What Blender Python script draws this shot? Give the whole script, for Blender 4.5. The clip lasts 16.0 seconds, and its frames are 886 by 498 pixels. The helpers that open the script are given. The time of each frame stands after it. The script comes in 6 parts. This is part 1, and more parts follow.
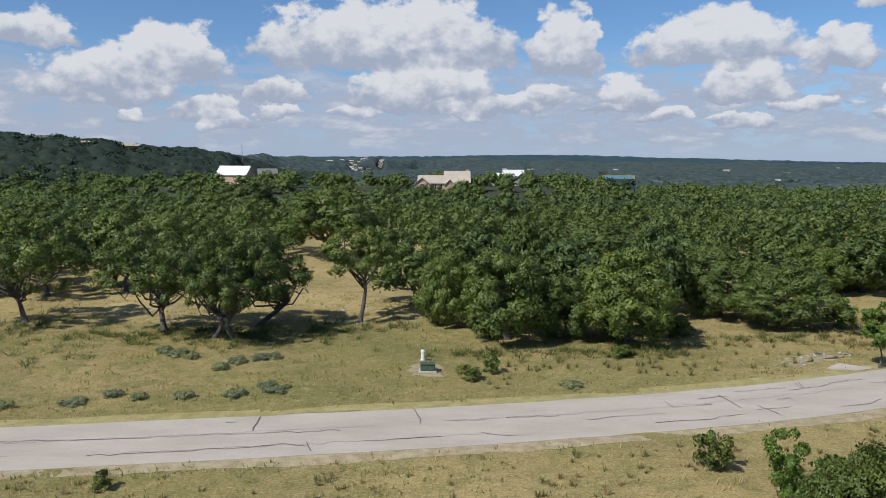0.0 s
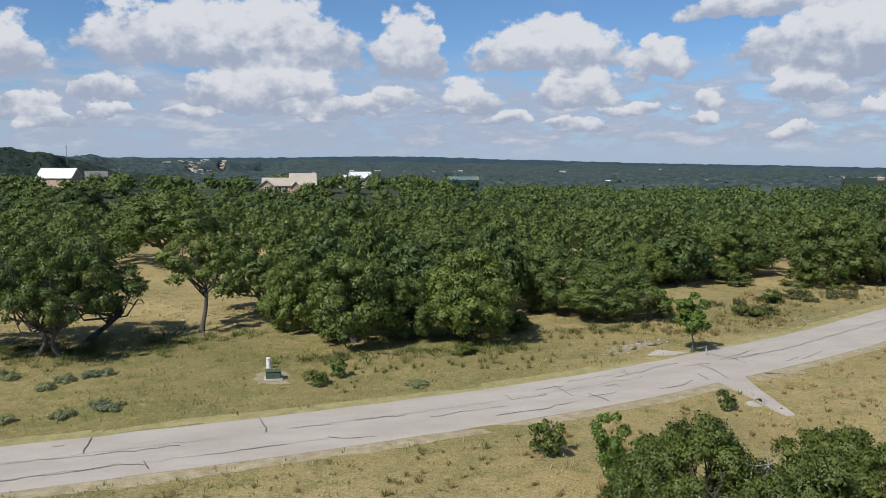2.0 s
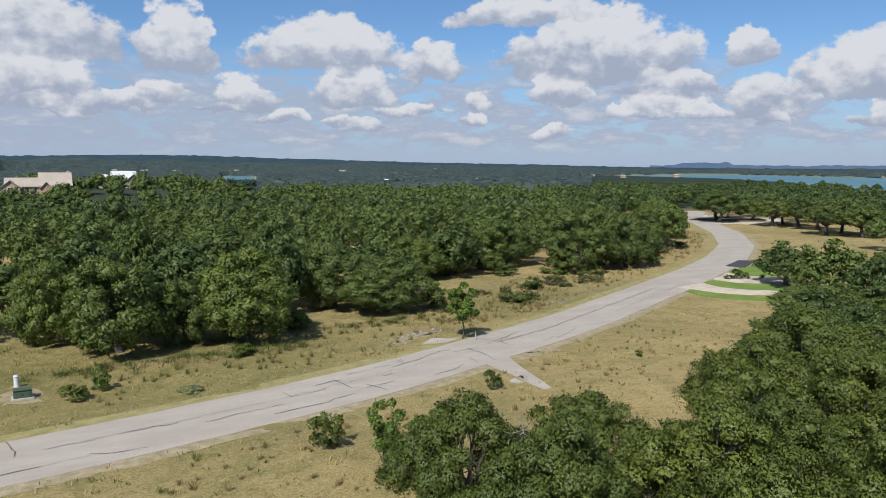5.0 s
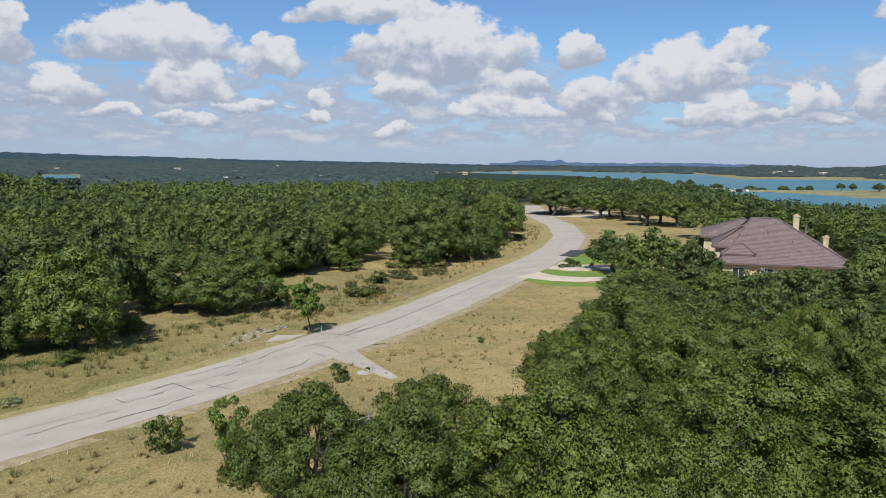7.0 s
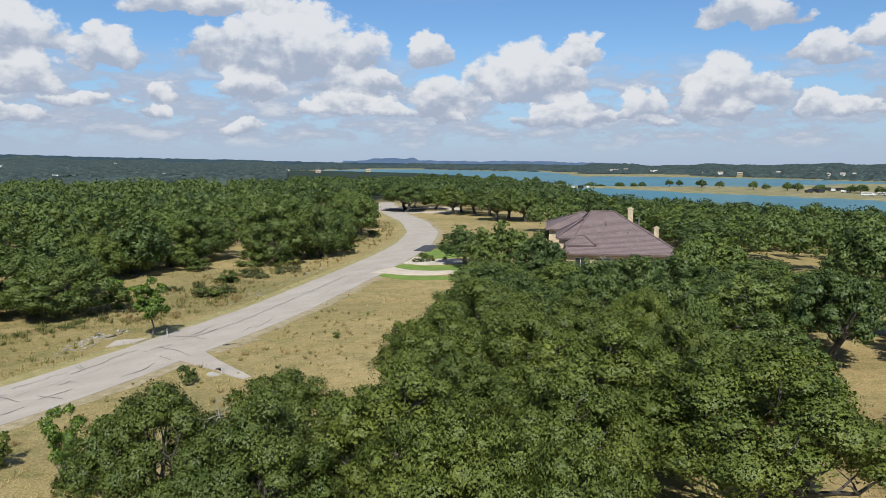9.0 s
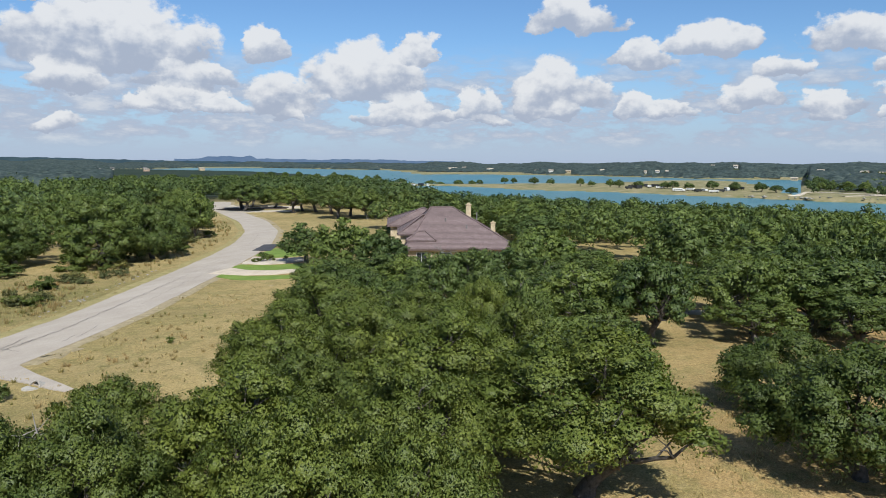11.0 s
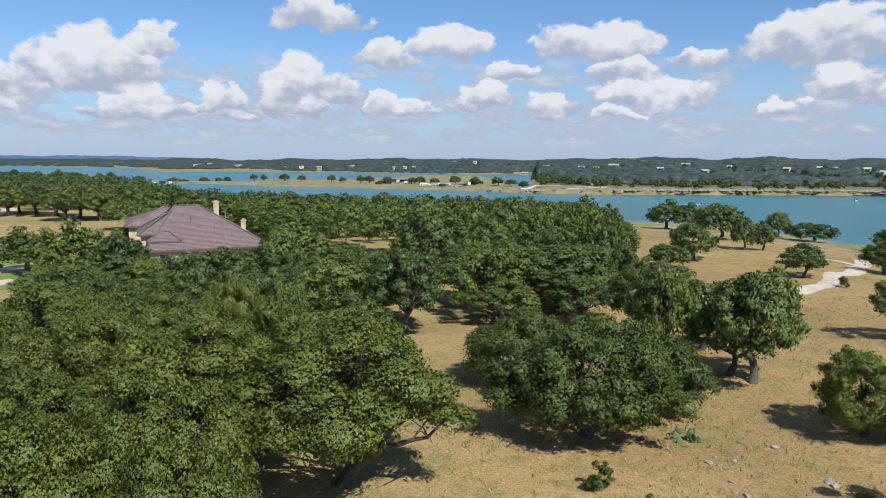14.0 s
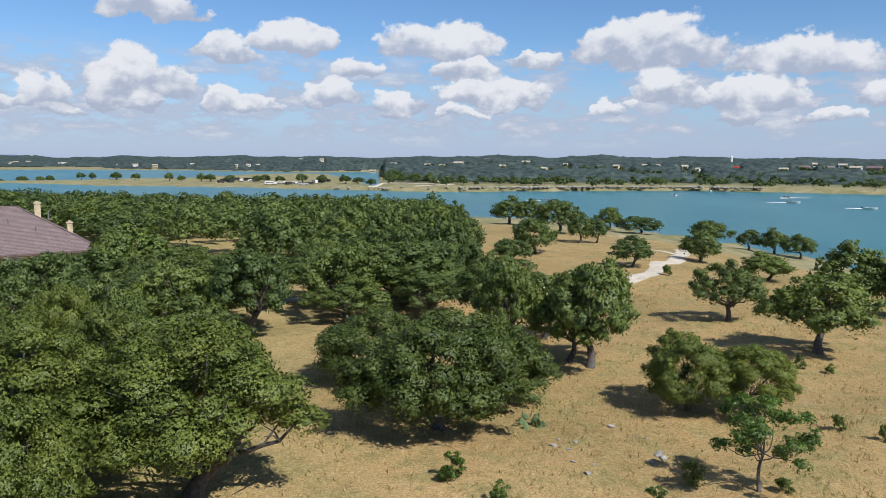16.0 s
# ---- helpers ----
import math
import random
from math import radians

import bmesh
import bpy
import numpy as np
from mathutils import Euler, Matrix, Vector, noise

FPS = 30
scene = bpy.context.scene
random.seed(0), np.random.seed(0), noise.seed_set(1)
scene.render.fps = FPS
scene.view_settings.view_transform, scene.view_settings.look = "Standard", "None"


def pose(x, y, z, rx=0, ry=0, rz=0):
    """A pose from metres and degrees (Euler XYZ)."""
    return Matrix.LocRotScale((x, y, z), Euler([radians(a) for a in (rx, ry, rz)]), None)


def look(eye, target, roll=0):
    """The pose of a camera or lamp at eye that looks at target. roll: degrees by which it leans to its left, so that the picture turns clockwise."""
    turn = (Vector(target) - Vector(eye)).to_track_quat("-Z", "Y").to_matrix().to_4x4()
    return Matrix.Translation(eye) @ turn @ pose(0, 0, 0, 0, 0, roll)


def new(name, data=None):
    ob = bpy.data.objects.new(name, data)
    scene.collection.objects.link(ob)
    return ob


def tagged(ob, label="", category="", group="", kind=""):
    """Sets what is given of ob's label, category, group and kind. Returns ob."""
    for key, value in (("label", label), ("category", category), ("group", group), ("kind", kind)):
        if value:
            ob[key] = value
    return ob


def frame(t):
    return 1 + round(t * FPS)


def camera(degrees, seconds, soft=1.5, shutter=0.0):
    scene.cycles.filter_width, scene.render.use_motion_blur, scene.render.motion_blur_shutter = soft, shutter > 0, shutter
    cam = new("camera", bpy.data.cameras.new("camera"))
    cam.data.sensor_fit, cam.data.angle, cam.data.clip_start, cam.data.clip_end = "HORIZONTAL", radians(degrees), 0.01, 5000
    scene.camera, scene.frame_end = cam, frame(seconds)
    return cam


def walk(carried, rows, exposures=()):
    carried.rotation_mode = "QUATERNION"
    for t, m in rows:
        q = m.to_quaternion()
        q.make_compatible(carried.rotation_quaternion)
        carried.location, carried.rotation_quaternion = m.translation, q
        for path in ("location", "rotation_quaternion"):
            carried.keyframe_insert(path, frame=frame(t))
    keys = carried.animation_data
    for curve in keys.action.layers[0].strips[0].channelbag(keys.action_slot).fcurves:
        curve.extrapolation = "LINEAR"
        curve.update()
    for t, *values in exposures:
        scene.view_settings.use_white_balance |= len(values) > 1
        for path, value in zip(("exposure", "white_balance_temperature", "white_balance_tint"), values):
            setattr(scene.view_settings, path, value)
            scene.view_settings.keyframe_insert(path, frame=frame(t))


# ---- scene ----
cam = camera(61.74, 16.0, soft=0.7)
PATH = [
    (0.0, pose(0.000, -0.000, 16.000, 83.571, -0.184, 0.021)),
    (0.5, pose(0.080, -0.168, 16.067, 83.583, -0.139, -2.968)),
    (1.0, pose(0.163, -0.335, 16.135, 83.614, -0.147, -5.921)),
    (1.5, pose(0.248, -0.499, 16.197, 83.669, -0.151, -8.782)),
    (2.0, pose(0.331, -0.661, 16.247, 83.717, -0.143, -11.661)),
    (2.5, pose(0.409, -0.818, 16.281, 83.728, -0.145, -14.254)),
    (3.0, pose(0.477, -0.970, 16.290, 83.736, -0.133, -16.762)),
    (3.5, pose(0.533, -1.111, 16.270, 83.741, -0.158, -19.447)),
    (4.0, pose(0.572, -1.238, 16.215, 83.733, -0.167, -22.363)),
    (6.5, pose(0.614, -1.784, 15.777, 83.579, -0.051, -37.535)),
    (7.0, pose(0.610, -1.874, 15.687, 83.534, -0.069, -40.368)),
    (7.5, pose(0.597, -1.949, 15.599, 83.496, -0.108, -43.144)),
    (8.0, pose(0.580, -2.009, 15.516, 83.449, -0.104, -45.904)),
    (8.5, pose(0.566, -2.057, 15.445, 83.415, -0.131, -48.716)),
    (11.0, pose(0.539, -2.240, 15.155, 83.301, -0.175, -63.775)),
    (11.5, pose(0.537, -2.269, 15.112, 83.269, -0.196, -66.963)),
    (12.0, pose(0.540, -2.291, 15.082, 83.231, -0.192, -70.110)),
    (12.5, pose(0.544, -2.309, 15.059, 83.191, -0.180, -73.269)),
    (13.0, pose(0.546, -2.323, 15.042, 83.159, -0.147, -76.343)),
    (13.5, pose(0.545, -2.331, 15.033, 83.126, -0.154, -79.511)),
    (14.0, pose(0.538, -2.332, 15.026, 83.078, -0.144, -82.747)),
    (14.5, pose(0.528, -2.331, 15.022, 83.035, -0.172, -85.778)),
    (15.0, pose(0.515, -2.331, 15.023, 82.991, -0.227, -88.736)),
    (15.5, pose(0.500, -2.334, 15.027, 82.958, -0.251, -91.568)),
    (16.0, pose(0.484, -2.338, 15.031, 82.942, -0.235, -94.432)),
]
walk(cam, PATH, ((0.0, -0.03, 6200, 9), (4.0, -0.03, 6200, 9), (8.0, 0.06, 6250, 7.5), (11.0, 0.13, 6250, 7), (16.0, 0.17, 6200, 9)))

# ---- daylight: sun behind and to the left of the first view, fair-weather cumulus ----
SUN_AZ, SUN_EL = radians(231), radians(47)
sun = new("sun", bpy.data.lights.new("sun", "SUN"))
sun.data.energy, sun.data.angle, sun.data.color = 5.0, radians(0.6), (1.0, 0.955, 0.88)
sun_from = Vector((math.sin(SUN_AZ) * math.cos(SUN_EL), math.cos(SUN_AZ) * math.cos(SUN_EL), math.sin(SUN_EL)))
sun.matrix_world = look(sun_from * 300, (0, 0, 0))

world = bpy.data.worlds.new("sky")
scene.world = world
world.use_nodes = True
WN, WL = world.node_tree.nodes, world.node_tree.links
WN.clear()


def wmath(op, a, b=None, c=None, clamp=False):
    n = WN.new("ShaderNodeMath")
    n.operation, n.use_clamp = op, clamp
    for i, v in enumerate((a, b, c)):
        if v is None:
            continue
        if isinstance(v, (int, float)):
            n.inputs[i].default_value = v
        else:
            WL.new(v, n.inputs[i])
    return n.outputs[0]


def wstep(v, lo, hi):
    n = WN.new("ShaderNodeMapRange")
    n.interpolation_type = "SMOOTHSTEP"
    WL.new(v, n.inputs[0])
    n.inputs[1].default_value, n.inputs[2].default_value = lo, hi
    return n.outputs[0]


def wmix(f, a, b):
    n = WN.new("ShaderNodeMix")
    n.data_type = "RGBA"
    if isinstance(f, float):
        n.inputs[0].default_value = f
    else:
        WL.new(f, n.inputs[0])
    for i, v in ((6, a), (7, b)):
        if isinstance(v, tuple):
            n.inputs[i].default_value = (*v, 1)
        else:
            WL.new(v, n.inputs[i])
    return n.outputs[2]


coord = WN.new("ShaderNodeTexCoord")
split = WN.new("ShaderNodeSeparateXYZ")
WL.new(coord.outputs["Generated"], split.inputs[0])
w_az = wmath("MULTIPLY", wmath("ARCTAN2", split.outputs[0], split.outputs[1]), 57.29578)
w_el = wmath("MULTIPLY", wmath("ARCSINE", split.outputs[2]), 57.29578)


def wnoise(scale, detail, rough, stretch=(1, 1, 1), shift=0.0):
    m = WN.new("ShaderNodeMapping")
    m.inputs["Scale"].default_value = stretch
    m.inputs["Location"].default_value = (shift, shift * 0.7, shift * 0.3)
    WL.new(coord.outputs["Generated"], m.inputs[0])
    n = WN.new("ShaderNodeTexNoise")
    WL.new(m.outputs[0], n.inputs["Vector"])
    n.inputs["Scale"].default_value, n.inputs["Detail"].default_value, n.inputs["Roughness"].default_value = scale, detail, rough
    return n


puff = wnoise(17, 7, 0.58, (1, 1, 1.5))
puff_rgb = WN.new("ShaderNodeSeparateColor")
WL.new(puff.outputs["Color"], puff_rgb.inputs[0])
az_w = wmath("MULTIPLY_ADD", wmath("SUBTRACT", puff_rgb.outputs[0], 0.5), 5.0, w_az)
el_w = wmath("MULTIPLY_ADD", wmath("SUBTRACT", puff_rgb.outputs[1], 0.5), 2.6, w_el)
CLOUDS = []


def cloud(az, base, half_width, tall):
    CLOUDS.append((az, base, half_width, tall))


cloud(-28.4, 8.2, 3.1, 2.1)
cloud(-20.0, 6.8, 4.0, 3.4)
cloud(-3.9, 8.1, 11.3, 4.4)
cloud(9.1, 7.7, 2.9, 4.0)
cloud(-24.0, 5.1, 5.2, 3.0)
cloud(-12.2, 4.9, 2.7, 1.8)
cloud(-1.5, 4.8, 6.4, 3.3)
cloud(19.6, 7.7, 6.0, 3.6)
cloud(13.5, 4.7, 3.0, 2.2)
cloud(21.9, 5.1, 3.5, 2.3)
cloud(-17.3, 3.7, 2.7, 1.4)
cloud(1.1, 3.8, 3.0, 1.1)
cloud(7.5, 5.0, 2.1, 1.4)
cloud(28.0, 7.0, 2.8, 2.6)
cloud(40.1, 7.4, 7.4, 4.3)
cloud(37.3, 5.0, 2.5, 2.0)
cloud(31.3, 4.5, 1.4, 1.6)
cloud(22.3, 2.9, 2.2, 1.1)
cloud(34.8, 10.9, 6.3, 1.6)
cloud(50.3, 7.8, 2.1, 2.2)
cloud(58.1, 5.6, 5.2, 3.3)
cloud(61.9, 7.8, 1.7, 1.9)
cloud(44.9, 5.6, 3.8, 1.4)
cloud(44.9, 4.4, 3.0, 1.3)
cloud(51.8, 4.1, 3.1, 2.5)
cloud(61.0, 3.3, 2.8, 2.0)
cloud(66.4, 3.6, 1.9, 2.3)
cloud(70.6, 3.8, 1.3, 2.2)
cloud(73.2, 10.0, 3.5, 2.3)
cloud(72.6, 4.9, 3.6, 3.1)
cloud(78.4, 7.3, 2.2, 1.8)
cloud(83.3, 8.1, 3.3, 1.9)
cloud(86.2, 4.3, 2.4, 1.5)
cloud(78.1, 3.8, 1.8, 1.2)
cloud(90.7, 3.4, 1.4, 1.1)
cloud(94.2, 7.9, 5.0, 2.4)
cloud(96.1, 6.0, 2.9, 1.4)
cloud(101.4, 6.8, 2.0, 1.0)
cloud(98.4, 4.4, 4.6, 1.7)
cloud(88.0, 6.0, 2.3, 1.4)
cloud(109.7, 7.4, 6.1, 3.2)
cloud(120.0, 6.4, 5.4, 2.3)
cloud(110.7, 4.5, 2.6, 2.4)
cloud(117.0, 3.8, 3.7, 2.3)
cloud(124.1, 3.9, 1.8, 1.5)
# Small low puffs all along the horizon.
puff_rng = np.random.RandomState(3)
for i in range(30):
    cloud(-32 + i * 5.3 + puff_rng.uniform(-1.5, 1.5), puff_rng.uniform(2.4, 4.4), puff_rng.uniform(1.3, 3.2), puff_rng.uniform(0.7, 1.25))

best, weight, lift = None, None, None
for az0, base, hw, tall in CLOUDS:
    u = wmath("MULTIPLY_ADD", az_w, 0.95 / hw, -az0 * 0.95 / hw)
    v = wmath("MULTIPLY_ADD", el_w, 0.95 / tall, -base * 0.95 / tall)
    vv = wmath("MAXIMUM", v, wmath("MULTIPLY", v, -3.2))
    c = wmath("SUBTRACT", 1.0, wmath("MULTIPLY_ADD", vv, vv, wmath("MULTIPLY", u, u)))
    c0 = wmath("MAXIMUM", c, 0.0)
    best = c if best is None else wmath("MAXIMUM", best, c)
    weight = c0 if weight is None else wmath("ADD", weight, c0)
    lift = wmath("MULTIPLY", c0, v) if lift is None else wmath("MULTIPLY_ADD", c0, v, lift)
mean_lift = wmath("DIVIDE", lift, wmath("MAXIMUM", weight, 0.02))
billow = wnoise(34, 6, 0.55, (1, 1, 1.3), 3.0)
edge = wmath("MULTIPLY_ADD", wmath("SUBTRACT", billow.outputs["Fac"], 0.5), 1.45, best)
cover = wstep(edge, 0.06, 0.36)
# Thin, flat layers low over the horizon and a veil that thickens to the west.
low = wnoise(15, 8, 0.62, (1, 1, 3.2), 7.0)
low_band = wmath("MULTIPLY", wstep(w_el, 0.3, 2.2), wmath("SUBTRACT", 1.0, wstep(w_el, 5.0, 9.0)))
west = wmath("SUBTRACT", 1.0, wstep(w_az, -10.0, 75.0))
low_amt = wmath("MULTIPLY_ADD", west, 0.07, wmath("ADD", low.outputs["Fac"], 0.035))
low_cover = wmath("MULTIPLY", wmath("MULTIPLY", wstep(low_amt, 0.445, 0.59), low_band), 0.9)
high = wnoise(5, 6, 0.6, (1, 1, 2.0), 11.0)
high_cover = wmath("MULTIPLY", wstep(high.outputs["Fac"], 0.5, 0.68), wmath("MULTIPLY", wstep(w_el, 11.0, 17.0), 0.9))

sky = WN.new("ShaderNodeTexSky")
sky.sky_type, sky.sun_disc = "NISHITA", False
sky.sun_elevation, sky.sun_rotation = SUN_EL, SUN_AZ
sky.air_density, sky.dust_density, sky.ozone_density = 1.0, 0.0, 4.0
haze = wmath("MULTIPLY", wmath("SUBTRACT", 1.0, wstep(w_el, -2.0, 9.0)), 0.95)
deep = wmix(1.0, sky.outputs[0], (0.84, 0.98, 1.14))
deep.node.blend_type = "MULTIPLY"
blue = wmix(haze, deep, (3.9, 4.65, 6.5))
light = wstep(wmath("ADD", wmath("MULTIPLY", wmath("SUBTRACT", billow.outputs["Fac"], 0.5), 1.7), mean_lift), -0.16, 0.56)
cloud_col = wmix(light, (4.3, 4.75, 5.85), (8.3, 8.2, 8.35))
low_col = wmix(wstep(low.outputs["Fac"], 0.5, 0.72), (4.6, 5.1, 6.3), (7.0, 7.0, 7.4))
a1 = wmix(low_cover, blue, low_col)
a2 = wmix(high_cover, a1, (7.4, 7.5, 7.9))
a3 = wmix(wmath("MULTIPLY", cover, 0.97), a2, cloud_col)
back = WN.new("ShaderNodeBackground")
WL.new(a3, back.inputs[0])
back.inputs[1].default_value = 0.088
wout = WN.new("ShaderNodeOutputWorld")
WL.new(back.outputs[0], wout.inputs[0])

# ---- materials ----
def material(name, build):
    m = bpy.data.materials.new(name)
    m.use_nodes = True
    n, l = m.node_tree.nodes, m.node_tree.links
    n.clear()
    out = n.new("ShaderNodeOutputMaterial")
    bsdf = n.new("ShaderNodeBsdfPrincipled")
    l.new(bsdf.outputs[0], out.inputs[0])
    build(n, l, bsdf, out)
    return m


def noise_node(n, l, scale, detail=4, rough=0.55, stretch=(1, 1, 1), local=False):
    if local:
        src = n.new("ShaderNodeTexCoord").outputs["Object"]
    else:
        src = n.new("ShaderNodeNewGeometry").outputs["Position"]
    mp = n.new("ShaderNodeMapping")
    mp.inputs["Scale"].default_value = stretch
    l.new(src, mp.inputs[0])
    t = n.new("ShaderNodeTexNoise")
    l.new(mp.outputs[0], t.inputs["Vector"])
    t.inputs["Scale"].default_value, t.inputs["Detail"].default_value, t.inputs["Roughness"].default_value = scale, detail, rough
    return t.outputs["Fac"]


def ramp(n, l, src, *stops):
    r = n.new("ShaderNodeValToRGB")
    e = r.color_ramp.elements
    while len(e) < len(stops):
        e.new(0.5)
    for el, (p, c) in zip(e, stops):
        el.position, el.color = p, (*c, 1) if len(c) == 3 else c
    l.new(src, r.inputs[0])
    return r.outputs[0]


def grey(v):
    return (v, v, v)


def mixed(n, l, f, a, b, mode="MIX"):
    m = n.new("ShaderNodeMix")
    m.data_type, m.blend_type = "RGBA", mode
    if isinstance(f, (int, float)):
        m.inputs[0].default_value = f
    else:
        l.new(f, m.inputs[0])
    for i, v in ((6, a), (7, b)):
        if isinstance(v, tuple):
            m.inputs[i].default_value = (*v, 1)
        else:
            l.new(v, m.inputs[i])
    return m.outputs[2]


def bumped(n, l, bsdf, src, strength, dist):
    b = n.new("ShaderNodeBump")
    b.inputs["Strength"].default_value, b.inputs["Distance"].default_value = strength, dist
    l.new(src, b.inputs["Height"])
    l.new(b.outputs[0], bsdf.inputs["Normal"])


def surface(name, dark, light, scale=3.0, rough=0.85, bump=0.3, dist=0.02, metal=0.0, spec=0.3, local=False, fine=9.0):
    """A plain surface with stains at one scale and grain at a finer one."""
    def build(n, l, b, out):
        big = noise_node(n, l, scale, 5, 0.6, local=local)
        small = noise_node(n, l, scale * fine, 4, 0.6, local=local)
        c = ramp(n, l, big, (0.3, dark), (0.7, light))
        l.new(mixed(n, l, 0.35, c, ramp(n, l, small, (0.3, grey(0.25)), (0.7, grey(0.75))), "OVERLAY"), b.inputs["Base Color"])
        b.inputs["Roughness"].default_value, b.inputs["Metallic"].default_value = rough, metal
        b.inputs["Specular IOR Level"].default_value = spec
        if bump:
            bumped(n, l, b, small, bump, dist)
    return material(name, build)


def leaf_material(name, low, mid, top, trans=0.35, cut=9.0, grain=0.8, gloss=0.4):
    """Leaf sprays: each has its own tone, is cut into leaflets and lets some light through."""
    def build(n, l, b, out):
        g = n.new("ShaderNodeNewGeometry")
        o = n.new("ShaderNodeObjectInfo")
        isl = ramp(n, l, g.outputs["Random Per Island"], (0.0, low), (0.5, mid), (1.0, top))
        tone = ramp(n, l, o.outputs["Random"], (0.0, (0.70, 0.78, 0.84)), (0.5, (0.97, 1.0, 0.97)), (1.0, (1.20, 1.19, 0.99)))
        patch_col = ramp(n, l, noise_node(n, l, 0.45, 3), (0.35, (0.80, 0.84, 0.80)), (0.65, (1.15, 1.10, 1.0)))
        fine = noise_node(n, l, cut, 2, 0.6)
        col = mixed(n, l, 1.0, mixed(n, l, 1.0, isl, tone, "MULTIPLY"), patch_col, "MULTIPLY")
        col = mixed(n, l, grain, col, ramp(n, l, fine, (0.37, grey(0.15)), (0.63, grey(0.85))), "OVERLAY")
        l.new(col, b.inputs["Base Color"])
        b.inputs["Roughness"].default_value = 0.45
        b.inputs["Specular IOR Level"].default_value = gloss
        bumped(n, l, b, fine, 0.5, 0.04)
        t = n.new("ShaderNodeBsdfTranslucent")
        l.new(mixed(n, l, 1.0, col, (1.15, 1.2, 0.6), "MULTIPLY"), t.inputs[0])
        s = n.new("ShaderNodeMixShader")
        s.inputs[0].default_value = trans
        l.new(b.outputs[0], s.inputs[1])
        l.new(t.outputs[0], s.inputs[2])
        l.new(s.outputs[0], out.inputs[0])
    return material(name, build)


OAK = ((0.102, 0.130, 0.030), (0.129, 0.159, 0.037), (0.162, 0.192, 0.049))
M_OAK = leaf_material("oak_leaves", *OAK, 0.28, 17.0, 0.55, 0.3)
M_OAK_WOOD = leaf_material("oak_leaves_wood", (0.096, 0.130, 0.037), (0.124, 0.162, 0.045), (0.160, 0.198, 0.057), 0.28, 10.0, 0.55, 0.3)
M_OAK_MID = leaf_material("oak_leaves_woodland", (0.092, 0.126, 0.040), (0.116, 0.154, 0.048), (0.148, 0.186, 0.060), 0.26, 6.0, 0.6, 0.2)
M_OAK_FAR = leaf_material("distant_oak_leaves", (0.074, 0.106, 0.040), (0.094, 0.128, 0.047), (0.12, 0.154, 0.056), 0.25, 2.0, 0.7, 0.12)
# Leaf colour darkened to carry cloud shadow, slightly bluish for distance haze.
M_CLOUD_SHADE = leaf_material("cloud_shade_leaves", (0.034, 0.054, 0.036), (0.046, 0.068, 0.045), (0.062, 0.086, 0.056), 0.12, 1.3, 0.4, 0.08)
M_SCRUB = leaf_material("scrub_leaves", (0.13, 0.135, 0.055), (0.18, 0.18, 0.075), (0.25, 0.235, 0.11), 0.35, 12.0, 0.6, 0.2)
M_SAGE_LEAF = leaf_material("sage_leaves", (0.21, 0.225, 0.145), (0.28, 0.295, 0.195), (0.36, 0.37, 0.26), 0.4, 14.0, 0.4, 0.15)
M_LIME = leaf_material("fresh_leaves", (0.075, 0.125, 0.025), (0.115, 0.18, 0.035), (0.18, 0.25, 0.055), 0.4)
M_JUNIPER = leaf_material("juniper_leaves", (0.08, 0.13, 0.02), (0.13, 0.20, 0.03), (0.19, 0.26, 0.045), 0.3)


def build_hazy_canopy(n, l, b, out):
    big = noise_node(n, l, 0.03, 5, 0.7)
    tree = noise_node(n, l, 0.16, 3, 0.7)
    # Haze of distance is mixed in: the greens lean towards blue.
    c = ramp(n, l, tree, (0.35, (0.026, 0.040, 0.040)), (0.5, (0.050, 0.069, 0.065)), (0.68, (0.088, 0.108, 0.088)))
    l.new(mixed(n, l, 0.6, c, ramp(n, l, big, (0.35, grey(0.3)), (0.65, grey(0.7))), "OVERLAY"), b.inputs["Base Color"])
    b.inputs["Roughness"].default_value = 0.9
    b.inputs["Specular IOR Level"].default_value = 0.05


M_HAZY_CANOPY = material("far_canopy", build_hazy_canopy)
# Canopy darkened in colour where cloud shadow lies over the near hillside.
M_SHADED_HILL = surface("shaded_hill", (0.016, 0.025, 0.020), (0.036, 0.050, 0.036), 0.12, 0.95, 0, spec=0.05, fine=5)


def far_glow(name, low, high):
    """Distance: hills so far off that haze leaves a plain blue tone, drawn as glow."""
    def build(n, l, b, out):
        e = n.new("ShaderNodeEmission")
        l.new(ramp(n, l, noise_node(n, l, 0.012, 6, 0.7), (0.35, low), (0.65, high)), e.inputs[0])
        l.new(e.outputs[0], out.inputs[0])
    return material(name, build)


M_HAZE_FAR = far_glow("far_haze_hills", (0.115, 0.175, 0.29), (0.14, 0.205, 0.32))
M_HAZE_NEAR = far_glow("near_haze_hills", (0.048, 0.082, 0.108), (0.066, 0.105, 0.128))
M_CACTUS = surface("cactus_skin", (0.10, 0.15, 0.07), (0.16, 0.22, 0.10), 6, 0.6, 0.2)
M_BARK = surface("bark", (0.05, 0.044, 0.039), (0.15, 0.132, 0.115), 5.0, 0.95, 0.9, 0.03)
M_DEADWOOD = surface("dead_wood", (0.20, 0.18, 0.16), (0.34, 0.31, 0.28), 5.0, 0.9, 0.5, 0.02)


